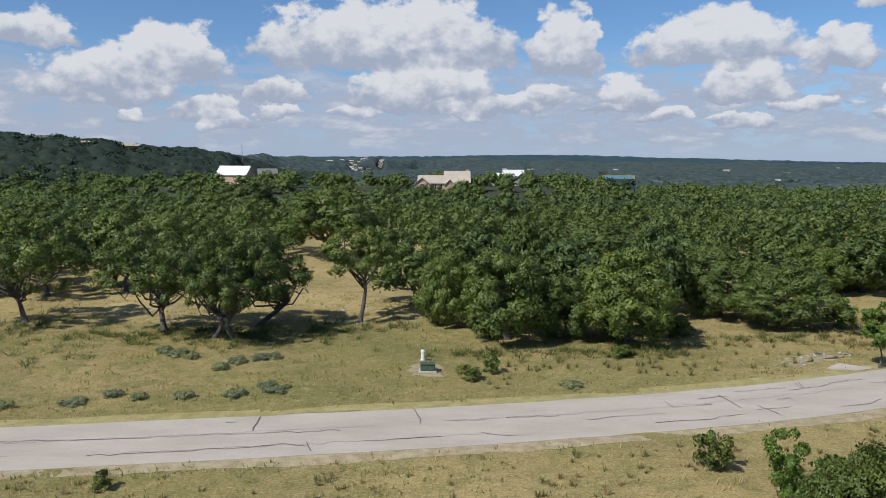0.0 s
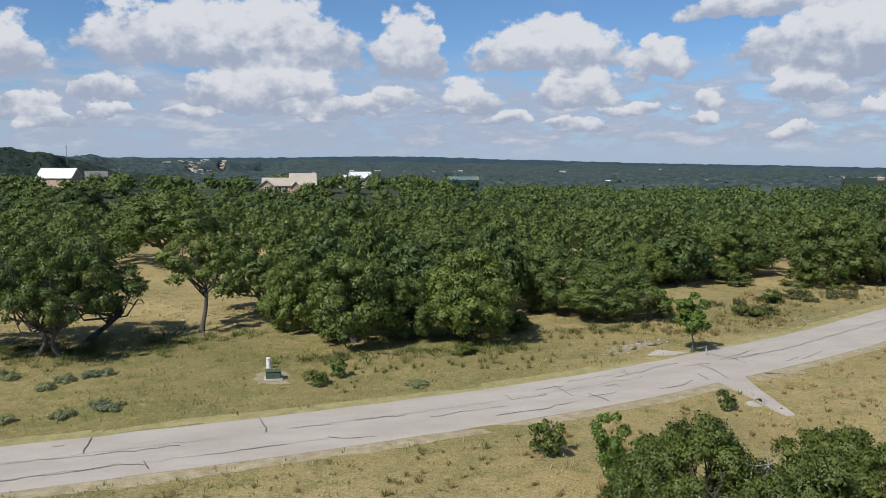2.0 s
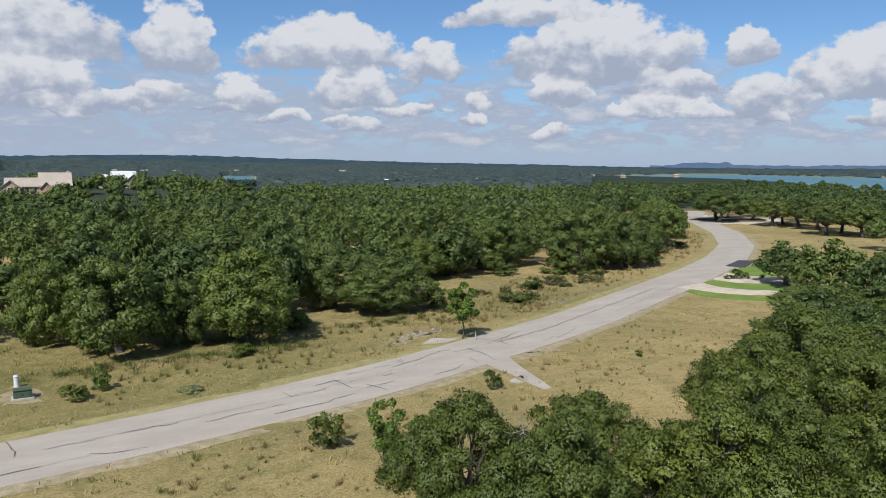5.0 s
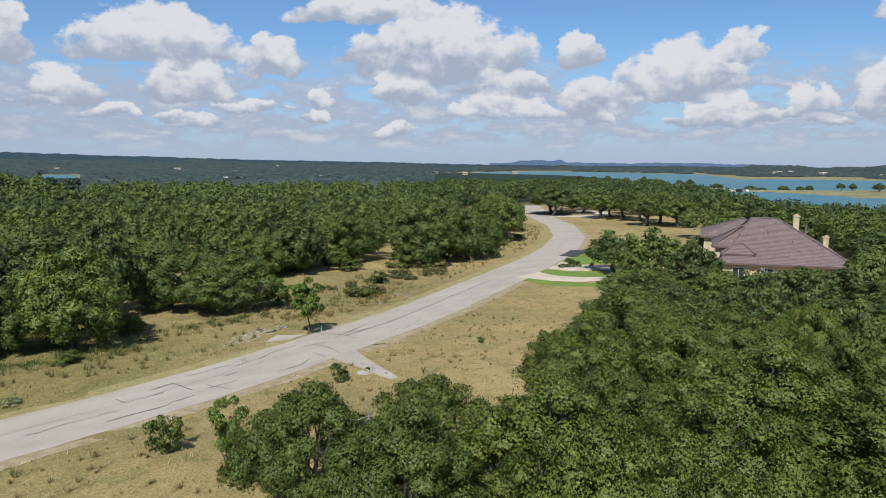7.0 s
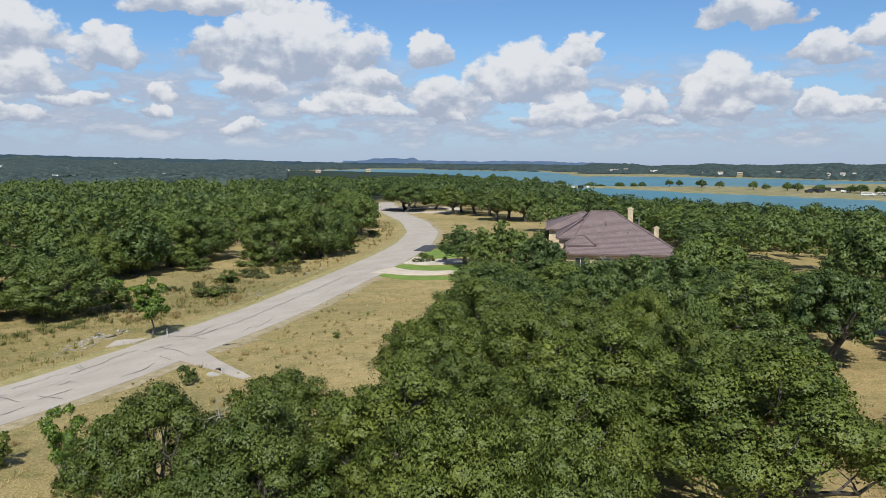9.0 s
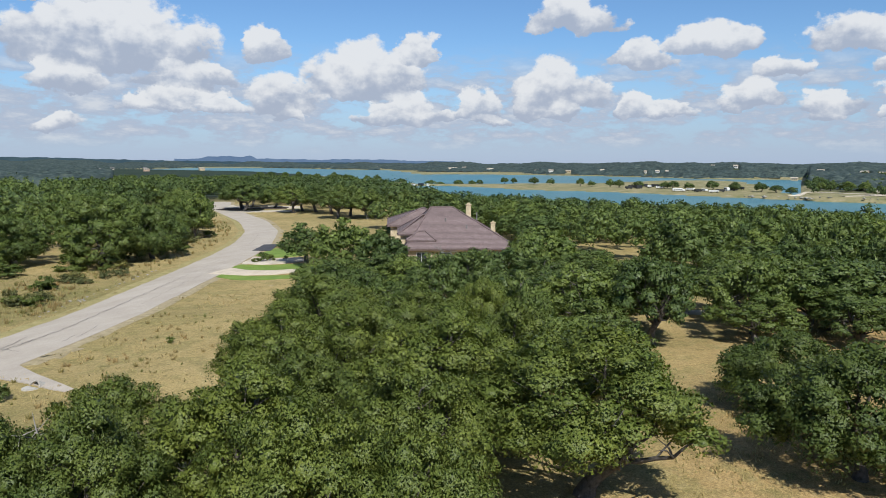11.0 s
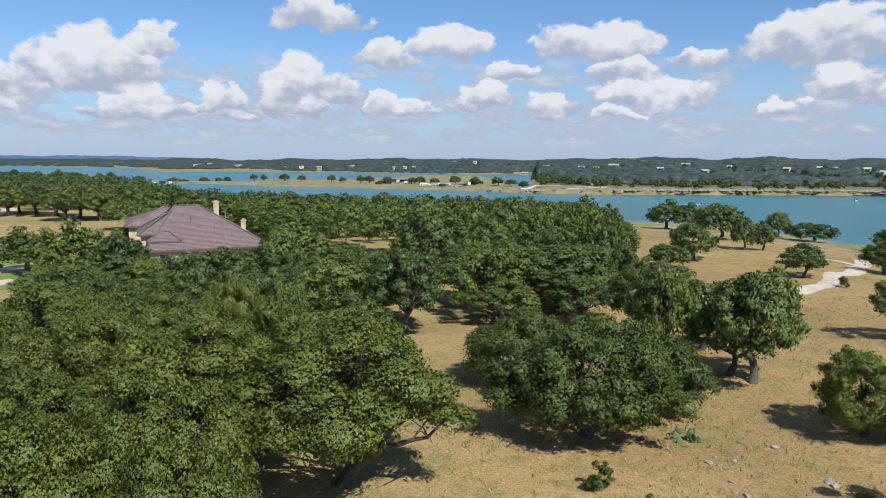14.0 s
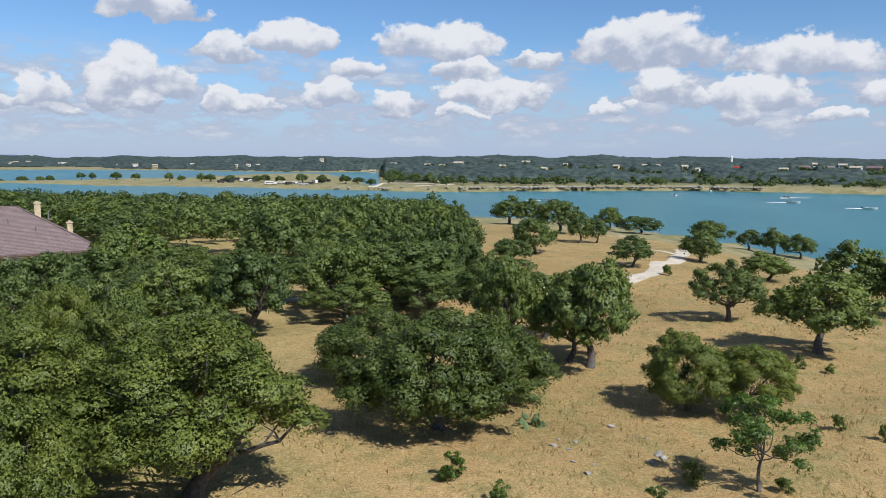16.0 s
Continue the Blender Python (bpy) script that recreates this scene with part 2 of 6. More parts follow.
def build_ground(n, l, b, out):
    geo = n.new("ShaderNodeNewGeometry")
    sep = n.new("ShaderNodeSeparateXYZ")
    l.new(geo.outputs["Position"], sep.inputs[0])
    big = noise_node(n, l, 0.045, 5, 0.6)
    mid = noise_node(n, l, 0.35, 6, 0.65)
    fine = noise_node(n, l, 2.6, 6, 0.7, (1, 1, 0.4))
    grain = noise_node(n, l, 14, 4, 0.7)
    # Greener grass west of the bend, golden hay to the east.
    east = n.new("ShaderNodeMapRange")
    east.interpolation_type = "SMOOTHSTEP"
    lean = n.new("ShaderNodeMath")
    lean.operation = "MULTIPLY_ADD"
    l.new(sep.outputs[0], lean.inputs[0])
    lean.inputs[1].default_value = 0.55
    neg = n.new("ShaderNodeMath")
    neg.operation = "MULTIPLY"
    l.new(sep.outputs[1], neg.inputs[0])
    neg.inputs[1].default_value = -1
    l.new(neg.outputs[0], lean.inputs[2])
    l.new(lean.outputs[0], east.inputs[0])
    east.inputs[1].default_value, east.inputs[2].default_value = -62, -12
    north = n.new("ShaderNodeMapRange")
    north.interpolation_type = "SMOOTHSTEP"
    l.new(sep.outputs[1], north.inputs[0])
    north.inputs[1].default_value, north.inputs[2].default_value = 66, 84
    dry = n.new("ShaderNodeMath")
    dry.operation = "MAXIMUM"
    l.new(north.outputs[0], dry.inputs[0])
    l.new(east.outputs[0], dry.inputs[1])
    green = ramp(n, l, big, (0.3, (0.142, 0.138, 0.045)), (0.5, (0.222, 0.182, 0.07)), (0.7, (0.325, 0.242, 0.112)))
    gold = ramp(n, l, big, (0.3, (0.235, 0.19, 0.08)), (0.5, (0.335, 0.255, 0.112)), (0.72, (0.42, 0.32, 0.15)))
    rust = ramp(n, l, big, (0.3, (0.225, 0.165, 0.068)), (0.5, (0.325, 0.218, 0.094)), (0.72, (0.40, 0.268, 0.12)))
    south = n.new("ShaderNodeMapRange")
    south.interpolation_type = "SMOOTHSTEP"
    l.new(sep.outputs[1], south.inputs[0])
    south.inputs[1].default_value, south.inputs[2].default_value = 14, -6
    gold = mixed(n, l, south.outputs[0], gold, rust)
    base = mixed(n, l, dry.outputs[0], green, gold)
    lush = ramp(n, l, mid, (0.48, grey(0.0)), (0.60, grey(0.7)))
    base = mixed(n, l, lush, base, mixed(n, l, dry.outputs[0], (0.145, 0.142, 0.045), (0.23, 0.195, 0.078)))
    clumpy = noise_node(n, l, 1.1, 5, 0.75)
    base = mixed(n, l, ramp(n, l, clumpy, (0.52, grey(0.0)), (0.70, grey(0.4))), base, (0.40, 0.33, 0.17))
    base = mixed(n, l, ramp(n, l, clumpy, (0.32, grey(0.6)), (0.46, grey(0.0))), base, (0.12, 0.112, 0.042))
    streak = noise_node(n, l, 3.4, 5, 0.75, (1.0, 1.25, 1))
    base = mixed(n, l, ramp(n, l, streak, (0.54, grey(0.0)), (0.70, grey(0.32))), base, (0.46, 0.375, 0.21))
    base = mixed(n, l, ramp(n, l, streak, (0.32, grey(0.4)), (0.45, grey(0.0))), base, (0.14, 0.12, 0.05))
    bare = ramp(n, l, noise_node(n, l, 0.13, 6, 0.72), (0.68, grey(0.0)), (0.74, grey(0.6)))
    base = mixed(n, l, bare, base, (0.42, 0.35, 0.27))
    base = mixed(n, l, 0.55, base, ramp(n, l, grain, (0.3, grey(0.2)), (0.7, grey(0.8))), "OVERLAY")
    speck = noise_node(n, l, 6.5, 3, 0.75)
    base = mixed(n, l, 0.45, base, ramp(n, l, speck, (0.34, grey(0.2)), (0.66, grey(0.8))), "OVERLAY")
    # Far land is closed woodland; the shore's rim is pale rock and sand.
    ln = n.new("ShaderNodeVectorMath")
    ln.operation = "LENGTH"
    l.new(geo.outputs["Position"], ln.inputs[0])
    far = n.new("ShaderNodeMapRange")
    far.interpolation_type = "SMOOTHSTEP"
    l.new(ln.outputs["Value"], far.inputs[0])
    far.inputs[1].default_value, far.inputs[2].default_value = 260, 420
    wood = ramp(n, l, noise_node(n, l, 0.02, 8, 0.75), (0.35, (0.02, 0.033, 0.024)), (0.6, (0.036, 0.052, 0.034)), (0.8, (0.09, 0.092, 0.055)))
    scrub = ramp(n, l, noise_node(n, l, 0.02, 8, 0.75), (0.35, (0.036, 0.052, 0.028)), (0.55, (0.06, 0.074, 0.038)), (0.72, (0.17, 0.155, 0.085)))
    base = mixed(n, l, far.outputs[0], base, mixed(n, l, east.outputs[0], wood, scrub))
    deep = n.new("ShaderNodeMapRange")
    deep.interpolation_type = "SMOOTHSTEP"
    l.new(sep.outputs[1], deep.inputs[0])
    deep.inputs[1].default_value, deep.inputs[2].default_value = 175, 235
    west_only = n.new("ShaderNodeMath")
    west_only.operation = "MULTIPLY"
    inv = n.new("ShaderNodeMath")
    inv.operation = "SUBTRACT"
    inv.inputs[0].default_value = 0.9
    l.new(east.outputs[0], inv.inputs[1])
    l.new(deep.outputs[0], west_only.inputs[0])
    l.new(inv.outputs[0], west_only.inputs[1])
    west_only.use_clamp = True
    base = mixed(n, l, west_only.outputs[0], base, wood)
    rim = n.new("ShaderNodeMapRange")
    l.new(sep.outputs[2], rim.inputs[0])
    rim.inputs[1].default_value, rim.inputs[2].default_value = -3.4, -4.4
    sand = ramp(n, l, noise_node(n, l, 0.12, 6, 0.7), (0.35, (0.15, 0.155, 0.065)), (0.55, (0.27, 0.235, 0.125)), (0.75, (0.42, 0.36, 0.25)))
    base = mixed(n, l, rim.outputs[0], base, sand)
    l.new(base, b.inputs["Base Color"])
    b.inputs["Roughness"].default_value = 0.95
    b.inputs["Specular IOR Level"].default_value = 0.1
    hgt = mixed(n, l, 0.5, clumpy, streak)
    bumped(n, l, b, hgt, 0.7, 0.18)


M_GROUND = material("dry_grass", build_ground)


def build_road(n, l, b, out):
    big = noise_node(n, l, 0.25, 6, 0.62, (0.6, 1.6, 1))
    grit = noise_node(n, l, 22, 4, 0.7)
    stain = noise_node(n, l, 0.9, 6, 0.7, (0.5, 2.2, 1))
    c = ramp(n, l, big, (0.3, (0.365, 0.315, 0.26)), (0.7, (0.455, 0.40, 0.335)))
    c = mixed(n, l, ramp(n, l, stain, (0.52, grey(0)), (0.75, grey(0.4))), c, (0.31, 0.28, 0.25))
    c = mixed(n, l, 0.35, c, ramp(n, l, grit, (0.3, grey(0.25)), (0.7, grey(0.75))), "OVERLAY")
    l.new(c, b.inputs["Base Color"])
    b.inputs["Roughness"].default_value = 0.9
    b.inputs["Specular IOR Level"].default_value = 0.2
    bumped(n, l, b, grit, 0.3, 0.01)


M_ROAD = material("chip_seal", build_road)
M_TAR = surface("crack_tar", (0.10, 0.09, 0.08), (0.19, 0.17, 0.15), 2, 0.6, 0.2)
M_CONCRETE = surface("concrete", (0.36, 0.33, 0.29), (0.50, 0.47, 0.42), 0.8, 0.9, 0.3, 0.01)
M_ASPHALT = surface("dark_asphalt", (0.045, 0.045, 0.05), (0.075, 0.075, 0.08), 1.0, 0.85, 0.3, 0.01)
M_GRAVEL = surface("pale_gravel", (0.40, 0.34, 0.26), (0.60, 0.53, 0.43), 0.5, 0.95, 0.6, 0.03, fine=20)
M_ROCK = surface("limestone", (0.20, 0.18, 0.15), (0.42, 0.39, 0.34), 1.4, 0.95, 0.8, 0.05)
M_SHOULDER = surface("gravelly_shoulder", (0.24, 0.19, 0.10), (0.42, 0.35, 0.22), 1.3, 0.95, 0.8, 0.04, fine=7)
M_VERGE = surface("mown_verge", (0.23, 0.20, 0.075), (0.37, 0.31, 0.14), 0.9, 0.95, 0.7, 0.04, fine=8)
M_SOIL = surface("bare_soil", (0.23, 0.185, 0.10), (0.36, 0.295, 0.18), 0.9, 0.95, 0.8, 0.05, fine=6)
M_MULCH = surface("dark_mulch", (0.045, 0.032, 0.025), (0.10, 0.07, 0.055), 1.2, 0.95, 0.6, 0.05)
M_LAWN = surface("mown_lawn", (0.12, 0.19, 0.03), (0.19, 0.26, 0.05), 0.5, 0.9, 0.6, 0.04, fine=20)


def build_water(n, l, b, out):
    c = ramp(n, l, noise_node(n, l, 0.006, 5, 0.6, (1, 2.5, 1)), (0.35, (0.026, 0.12, 0.14)), (0.65, (0.05, 0.17, 0.18)))
    l.new(c, b.inputs["Base Color"])
    b.inputs["Roughness"].default_value = 0.3
    b.inputs["Specular IOR Level"].default_value = 0.3
    b.inputs["IOR"].default_value = 1.33
    w = noise_node(n, l, 0.9, 5, 0.65, (1, 2.2, 1))
    bumped(n, l, b, w, 0.5, 0.25)


M_WATER = material("lake_water", build_water)
M_FOAM = surface("wake_foam", (0.6, 0.66, 0.68), (0.85, 0.87, 0.88), 1.0, 0.7, 0.3)


def build_roof(n, l, b, out):
    geo = n.new("ShaderNodeTexCoord")
    sep = n.new("ShaderNodeSeparateXYZ")
    l.new(geo.outputs["Object"], sep.inputs[0])
    sn = n.new("ShaderNodeMath")
    sn.operation = "FRACT"
    ml = n.new("ShaderNodeMath")
    ml.operation = "MULTIPLY"
    ml.inputs[1].default_value = 7.2
    l.new(sep.outputs[2], ml.inputs[0])
    l.new(ml.outputs[0], sn.inputs[0])
    c = ramp(n, l, noise_node(n, l, 0.9, 6, 0.75, local=True), (0.3, (0.155, 0.110, 0.104)), (0.55, (0.205, 0.150, 0.142)), (0.75, (0.265, 0.20, 0.188)))
    c = mixed(n, l, 0.5, c, ramp(n, l, noise_node(n, l, 5, 2, 0.5, local=True), (0.3, grey(0.25)), (0.7, grey(0.75))), "OVERLAY")
    c = mixed(n, l, ramp(n, l, sn.outputs[0], (0.0, grey(0.95)), (0.45, grey(0.0))), c, (0.05, 0.033, 0.03))
    l.new(c, b.inputs["Base Color"])
    b.inputs["Roughness"].default_value = 0.8
    bumped(n, l, b, sn.outputs[0], 0.8, 0.06)


M_TILE = material("brown_roof_tile", build_roof)
M_STONE = surface("cream_stone", (0.42, 0.33, 0.21), (0.58, 0.48, 0.33), 1.2, 0.9, 0.6, 0.03, fine=4)
M_STUCCO = surface("pink_stucco", (0.46, 0.31, 0.22), (0.55, 0.39, 0.29), 0.7, 0.9, 0.2)
M_WALL = surface("pale_wall", (0.36, 0.31, 0.25), (0.47, 0.42, 0.35), 0.4, 0.9, 0.2)
M_PALEROOF = surface("pale_metal_roof", (0.38, 0.32, 0.25), (0.48, 0.41, 0.33), 0.4, 0.55, 0.15)
M_WHITE = surface("white_paint", (0.62, 0.61, 0.58), (0.74, 0.73, 0.70), 0.6, 0.5, 0.05)
M_GREYROOF = surface("grey_shingle", (0.13, 0.12, 0.115), (0.20, 0.19, 0.18), 0.8, 0.9, 0.4)
M_TEAL = surface("teal_wrap", (0.0, 0.38, 0.40), (0.02, 0.52, 0.52), 0.8, 0.6, 0.2)
M_GLASS = surface("window_glass", (0.02, 0.025, 0.03), (0.05, 0.06, 0.07), 0.8, 0.12, 0, spec=0.6)
M_GREENBOX = surface("green_enamel", (0.055, 0.085, 0.055), (0.08, 0.115, 0.075), 2, 0.5, 0.1)
M_DARK = surface("dark_metal_and_shade", (0.02, 0.02, 0.02), (0.05, 0.05, 0.05), 2, 0.6, 0.1)
M_RED = surface("red_paint", (0.25, 0.03, 0.025), (0.35, 0.05, 0.04), 2, 0.5, 0.05)


# ---- the lie of the land ----
def smooth(a, b, v):
    k = np.clip((v - a) / (b - a), 0, 1)
    return k * k * (3 - 2 * k)


# Azimuth (degrees clockwise from +y) and distance tables of the lake and the ridges.
SHORE = ((56, 62, 66, 80, 92, 100, 108, 112, 116, 121, 126, 150, 180, 215, 225),
         (900, 450, 380, 318, 296, 290, 258, 240, 220, 197, 180, 172, 180, 300, 900))
POINT_NEAR = ((60, 64, 70, 78, 86, 94, 104, 112, 125, 180, 225), (690, 690, 600, 556, 505, 473, 500, 530, 542, 600, 900))
POINT_FAR = ((40, 46, 50, 54, 58, 62, 69, 75, 84, 90), (1900, 1600, 1400, 1050, 820, 735, 735, 786, 1000, 1100))
FAR_SHORE = ((40, 46, 50, 56, 59, 62, 66, 75, 84, 90), (1950, 2700, 2700, 2150, 2050, 1300, 1350, 1230, 1060, 1105))
RIDGE_AT = ((-180, -60, -31, -24, -16, -11, 0, 20, 40, 56, 66, 72, 84, 100, 125, 180), (900, 800, 620, 650, 800, 1900, 2600, 3000, 3600, 3600, 3000, 1700, 1250, 1000, 1000, 1200))
RIDGE_EL = ((-180, -60, -31, -24, -21, -16.8, -15, -9, 0, 6, 12, 18, 26, 32, 36, 46, 56, 62, 66, 72, 84, 90, 94, 98, 101, 103, 106, 110, 115, 119, 125, 180),
            (1, 2, 2.0, 1.5, 1.1, 0.85, 0.58, 0.45, 0.38, 0.38, 0.28, 0.18, 0.1, 0.0, -0.1, -0.2, -0.22, -0.2, -0.22, -0.33, -0.36, -0.32, -0.26, -0.17, -0.2, -0.28, -0.12, -0.24, -0.26, -0.24, -0.2, 0.5))
RISE_FROM = ((-180, -16, -9, -2, 17, 24, 40), (380, 380, 800, 2350, 2350, 900, 1500))
WATER = -7.0
# Road: centre line, 7 m wide.
ROAD_X = (-160, -100, -60, -25.2, -8.8, 4.0, 15.4, 25.5, 37.4, 50.6, 60.0, 77.0, 93.5, 108.0, 127.5, 147.5, 165.5, 181.0, 196, 214)
ROAD_Y = (24, 31, 36, 40.7, 43.1, 45.2, 47.6, 50.4, 54.8, 60.0, 64.7, 73.2, 81.8, 90.3, 104.5, 124.0, 146.0, 165.0, 180, 196)


def road_distance(x, y):
    """Distance of x, y from the road's centre line."""
    x, y = np.asarray(x, float), np.asarray(y, float)
    best = np.full(np.shape(x), 1e9)
    for i in range(len(ROAD_X) - 1):
        ax, ay, dx, dy = ROAD_X[i], ROAD_Y[i], ROAD_X[i + 1] - ROAD_X[i], ROAD_Y[i + 1] - ROAD_Y[i]
        k = np.clip(((x - ax) * dx + (y - ay) * dy) / (dx * dx + dy * dy), 0, 1)
        best = np.minimum(best, np.hypot(x - ax - k * dx, y - ay - k * dy))
    return best


def table(t, az):
    return np.interp(az, t[0], t[1])


def point_end(az):
    """How far out the low sandy point reaches; it narrows into the far shore."""
    near = table(POINT_NEAR, az)
    return near + (table(POINT_FAR, az) - near) * (1 - smooth(83, 91, az))


def height(x, y):
    """Height of the land at x, y (arrays or numbers)."""
    x, y = np.asarray(x, float), np.asarray(y, float)
    d, az = np.hypot(x, y), np.degrees(np.arctan2(x, y))
    az = np.where(az < -120, az + 360, az)
    ridge_az = np.where(az > 180, az - 360, az)
    ridge_d = table(RIDGE_AT, ridge_az)
    uneven = 0.07 * np.sin(ridge_az * 0.9) + 0.05 * np.sin(ridge_az * 2.3 + 1)
    ridge_z = 16 + np.tan(np.radians(table(RIDGE_EL, ridge_az) + uneven)) * ridge_d - 5
    shore = table(SHORE, az)
    lake_side = smooth(54, 64, az) * (1 - smooth(215, 225, az))
    # Near land: level by the road, falling to the shore on the lake side.
    near = -7.6 * smooth(0.38, 1.06, d / shore) * lake_side
    near = near - 3.0 * smooth(250, 900, d) * (1 - lake_side)
    # Across the water the land climbs to the ridge.
    start = np.where(lake_side > 0.5, table(POINT_NEAR, az), table(RISE_FROM, ridge_az))
    start = np.where((az > 40) & (az < 90), np.maximum(start, table(FAR_SHORE, az)), start)
    k = smooth(0, 1, (d - start) / np.maximum(ridge_d - start, 60))
    low = np.where(lake_side > 0.5, -6.1 + 1.6 * smooth(83, 87, az), near)
    z = np.where(d < start, near, low + (ridge_z - low) * k)
    bump = np.sin(x * 0.006 + 1.3) * np.sin(y * 0.005) * 0.5 + np.sin(x * 0.017 + y * 0.011) * 0.3
    z = z + bump * smooth(500, 1500, d) * 9 * k
    # Lake beds and the low sandy point between the two arms.
    arm1 = smooth(1.0, 1.03, d / shore) * (1 - smooth(0.985, 1.0, d / table(POINT_NEAR, az))) * smooth(60, 63, az) * (1 - smooth(212, 220, az))
    pf, ff = table(POINT_FAR, az), table(FAR_SHORE, az)
    arm2 = smooth(1.0, 1.03, d / pf) * (1 - smooth(0.98, 1.0, d / ff)) * smooth(39, 42, az) * (1 - smooth(86, 90, az))
    arm3 = smooth(1150, 1250, d) * (1 - smooth(1780, 1900, d)) * smooth(11.6, 12.4, az) * (1 - smooth(14, 14.8, az))
    point = (d > table(POINT_NEAR, az)) & (d < point_end(az)) & (az > 60) & (az < 92)
    z = np.where(point, -6.0 + 0.5 * np.sin(x * 0.03), z)
    wet = np.maximum(np.maximum(arm1, arm2), arm3)
    z = z * (1 - wet) + (WATER - 3) * wet
    # A low rise with the houses north of the wood.
    z = z + 6.8 * np.exp(-((d - 340) / 52) ** 2) * smooth(-30, -22, az) * (1 - smooth(9, 16, az))
    # Gentle unevenness close by.
    fine = 0.16 * np.sin(x * 0.21 + 0.6 * np.sin(y * 0.13)) * np.sin(y * 0.19 + 1.0) + 0.1 * np.sin(x * 0.5 + y * 0.37)
    fine = fine * smooth(3.4, 7.0, road_distance(x, y))
    return z + fine * (1 - wet) * (1 - smooth(200, 500, d))

# ---- helpers for building ----
def part(name, bm, mat, parent=None, label=""):
    me = bpy.data.meshes.new(name)
    bm.to_mesh(me)
    bm.free()
    me.materials.append(mat)
    ob = new(name, me)
    if parent is not None:
        ob.parent = parent
    if label:
        ob["label"] = label
    return ob


def raw(name, verts, faces, mat, parent=None, label="", flat=True):
    me = bpy.data.meshes.new(name)
    me.from_pydata([tuple(map(float, v)) for v in verts], [], [tuple(map(int, f)) for f in faces])
    me.materials.append(mat)
    if not flat:
        me.polygons.foreach_set("use_smooth", [True] * len(me.polygons))
    me.update()
    ob = new(name, me)
    if parent is not None:
        ob.parent = parent
    if label:
        ob["label"] = label
    return ob


def thing(name, x, y, z, turn=0, label="", category="", group=""):
    ob = new(name)
    ob.matrix_world = pose(x, y, z, 0, 0, turn)
    return tagged(ob, label, category, group)


def box_bm(bm, x0, x1, y0, y1, z0, z1, bevel=0.0):
    made = bmesh.ops.create_cube(bm, size=1, matrix=Matrix.Translation(((x0 + x1) / 2, (y0 + y1) / 2, (z0 + z1) / 2)) @ Matrix.Diagonal((x1 - x0, y1 - y0, z1 - z0, 1)))
    if bevel:
        edges = {e for v in made["verts"] for e in v.link_edges}
        bmesh.ops.bevel(bm, geom=list(edges), offset=bevel, segments=2, affect="EDGES")
    return bm


def box(x0, x1, y0, y1, z0, z1, bevel=0.0):
    return box_bm(bmesh.new(), x0, x1, y0, y1, z0, z1, bevel)


def h0(x, y):
    return float(height(x, y))


def ribbon(name, xs, ys, width, lift, mat, wobble=0.0, seed=1, steps=3.0, thick=0.0):
    """A strip laid on the ground along a line."""
    rng = np.random.RandomState(seed)
    pts = np.c_[xs, ys].astype(float)
    seg = np.r_[0, np.cumsum(np.hypot(*np.diff(pts, axis=0).T))]
    n = max(2, int(seg[-1] / steps) + 1)
    s = np.linspace(0, seg[-1], n)
    # Smooth corners with a moving mean.
    dense = np.linspace(0, seg[-1], n * 4)
    px, py = np.interp(dense, seg, pts[:, 0]), np.interp(dense, seg, pts[:, 1])
    k = max(1, int(8 / max(steps / 4, 0.05)) // 2 * 2 + 1) if steps > 1 else 1
    if k > 1 and len(px) > k:
        pad = k // 2
        ex, ey = np.r_[2 * px[0] - px[pad:0:-1], px, 2 * px[-1] - px[-2:-pad - 2:-1]], np.r_[2 * py[0] - py[pad:0:-1], py, 2 * py[-1] - py[-2:-pad - 2:-1]]
        px, py = np.convolve(ex, np.ones(k) / k, "valid"), np.convolve(ey, np.ones(k) / k, "valid")
    x, y = np.interp(s, dense, px), np.interp(s, dense, py)
    tx, ty = np.gradient(x), np.gradient(y)
    ln = np.hypot(tx, ty)
    nx, ny = -ty / ln, tx / ln
    w = np.asarray(width, float) if np.ndim(width) == 0 else np.interp(s, np.linspace(0, seg[-1], len(width)), width)
    cols = (-1, -0.5, 0, 0.5, 1) if np.max(w) > 2 else (-1, 1)
    verts = []
    jig = rng.randn(n, 2) * wobble
    for i in range(n):
        wi = w if np.ndim(w) == 0 else w[i]
        for c in cols:
            o = c * wi / 2 + (jig[i, 0 if c < 0 else 1] if abs(c) == 1 else 0)
            X, Y = x[i] + nx[i] * o, y[i] + ny[i] * o
            crown = 0.05 * (1 - c * c) if len(cols) > 2 else 0
            verts.append((X, Y, h0(X, Y) + lift + crown))
    m = len(cols)
    faces = [(i * m + j, i * m + j + 1, (i + 1) * m + j + 1, (i + 1) * m + j) for i in range(n - 1) for j in range(m - 1)]
    faces = [f[::-1] for f in faces]
    # Skirts into the ground at both sides.
    base = len(verts)
    for i in range(n):
        for j in (0, m - 1):
            vx, vy, vz = verts[i * m + j]
            verts += [(vx, vy, vz), (vx, vy, vz - lift - 0.25 - thick)]
    for i in range(n - 1):
        b, c = base + i * 4, base + i * 4 + 4
        faces.append((b, c, c + 1, b + 1))
        faces.append((b + 2, b + 3, c + 3, c + 2))
    return raw(name, verts, faces, mat, flat=False)


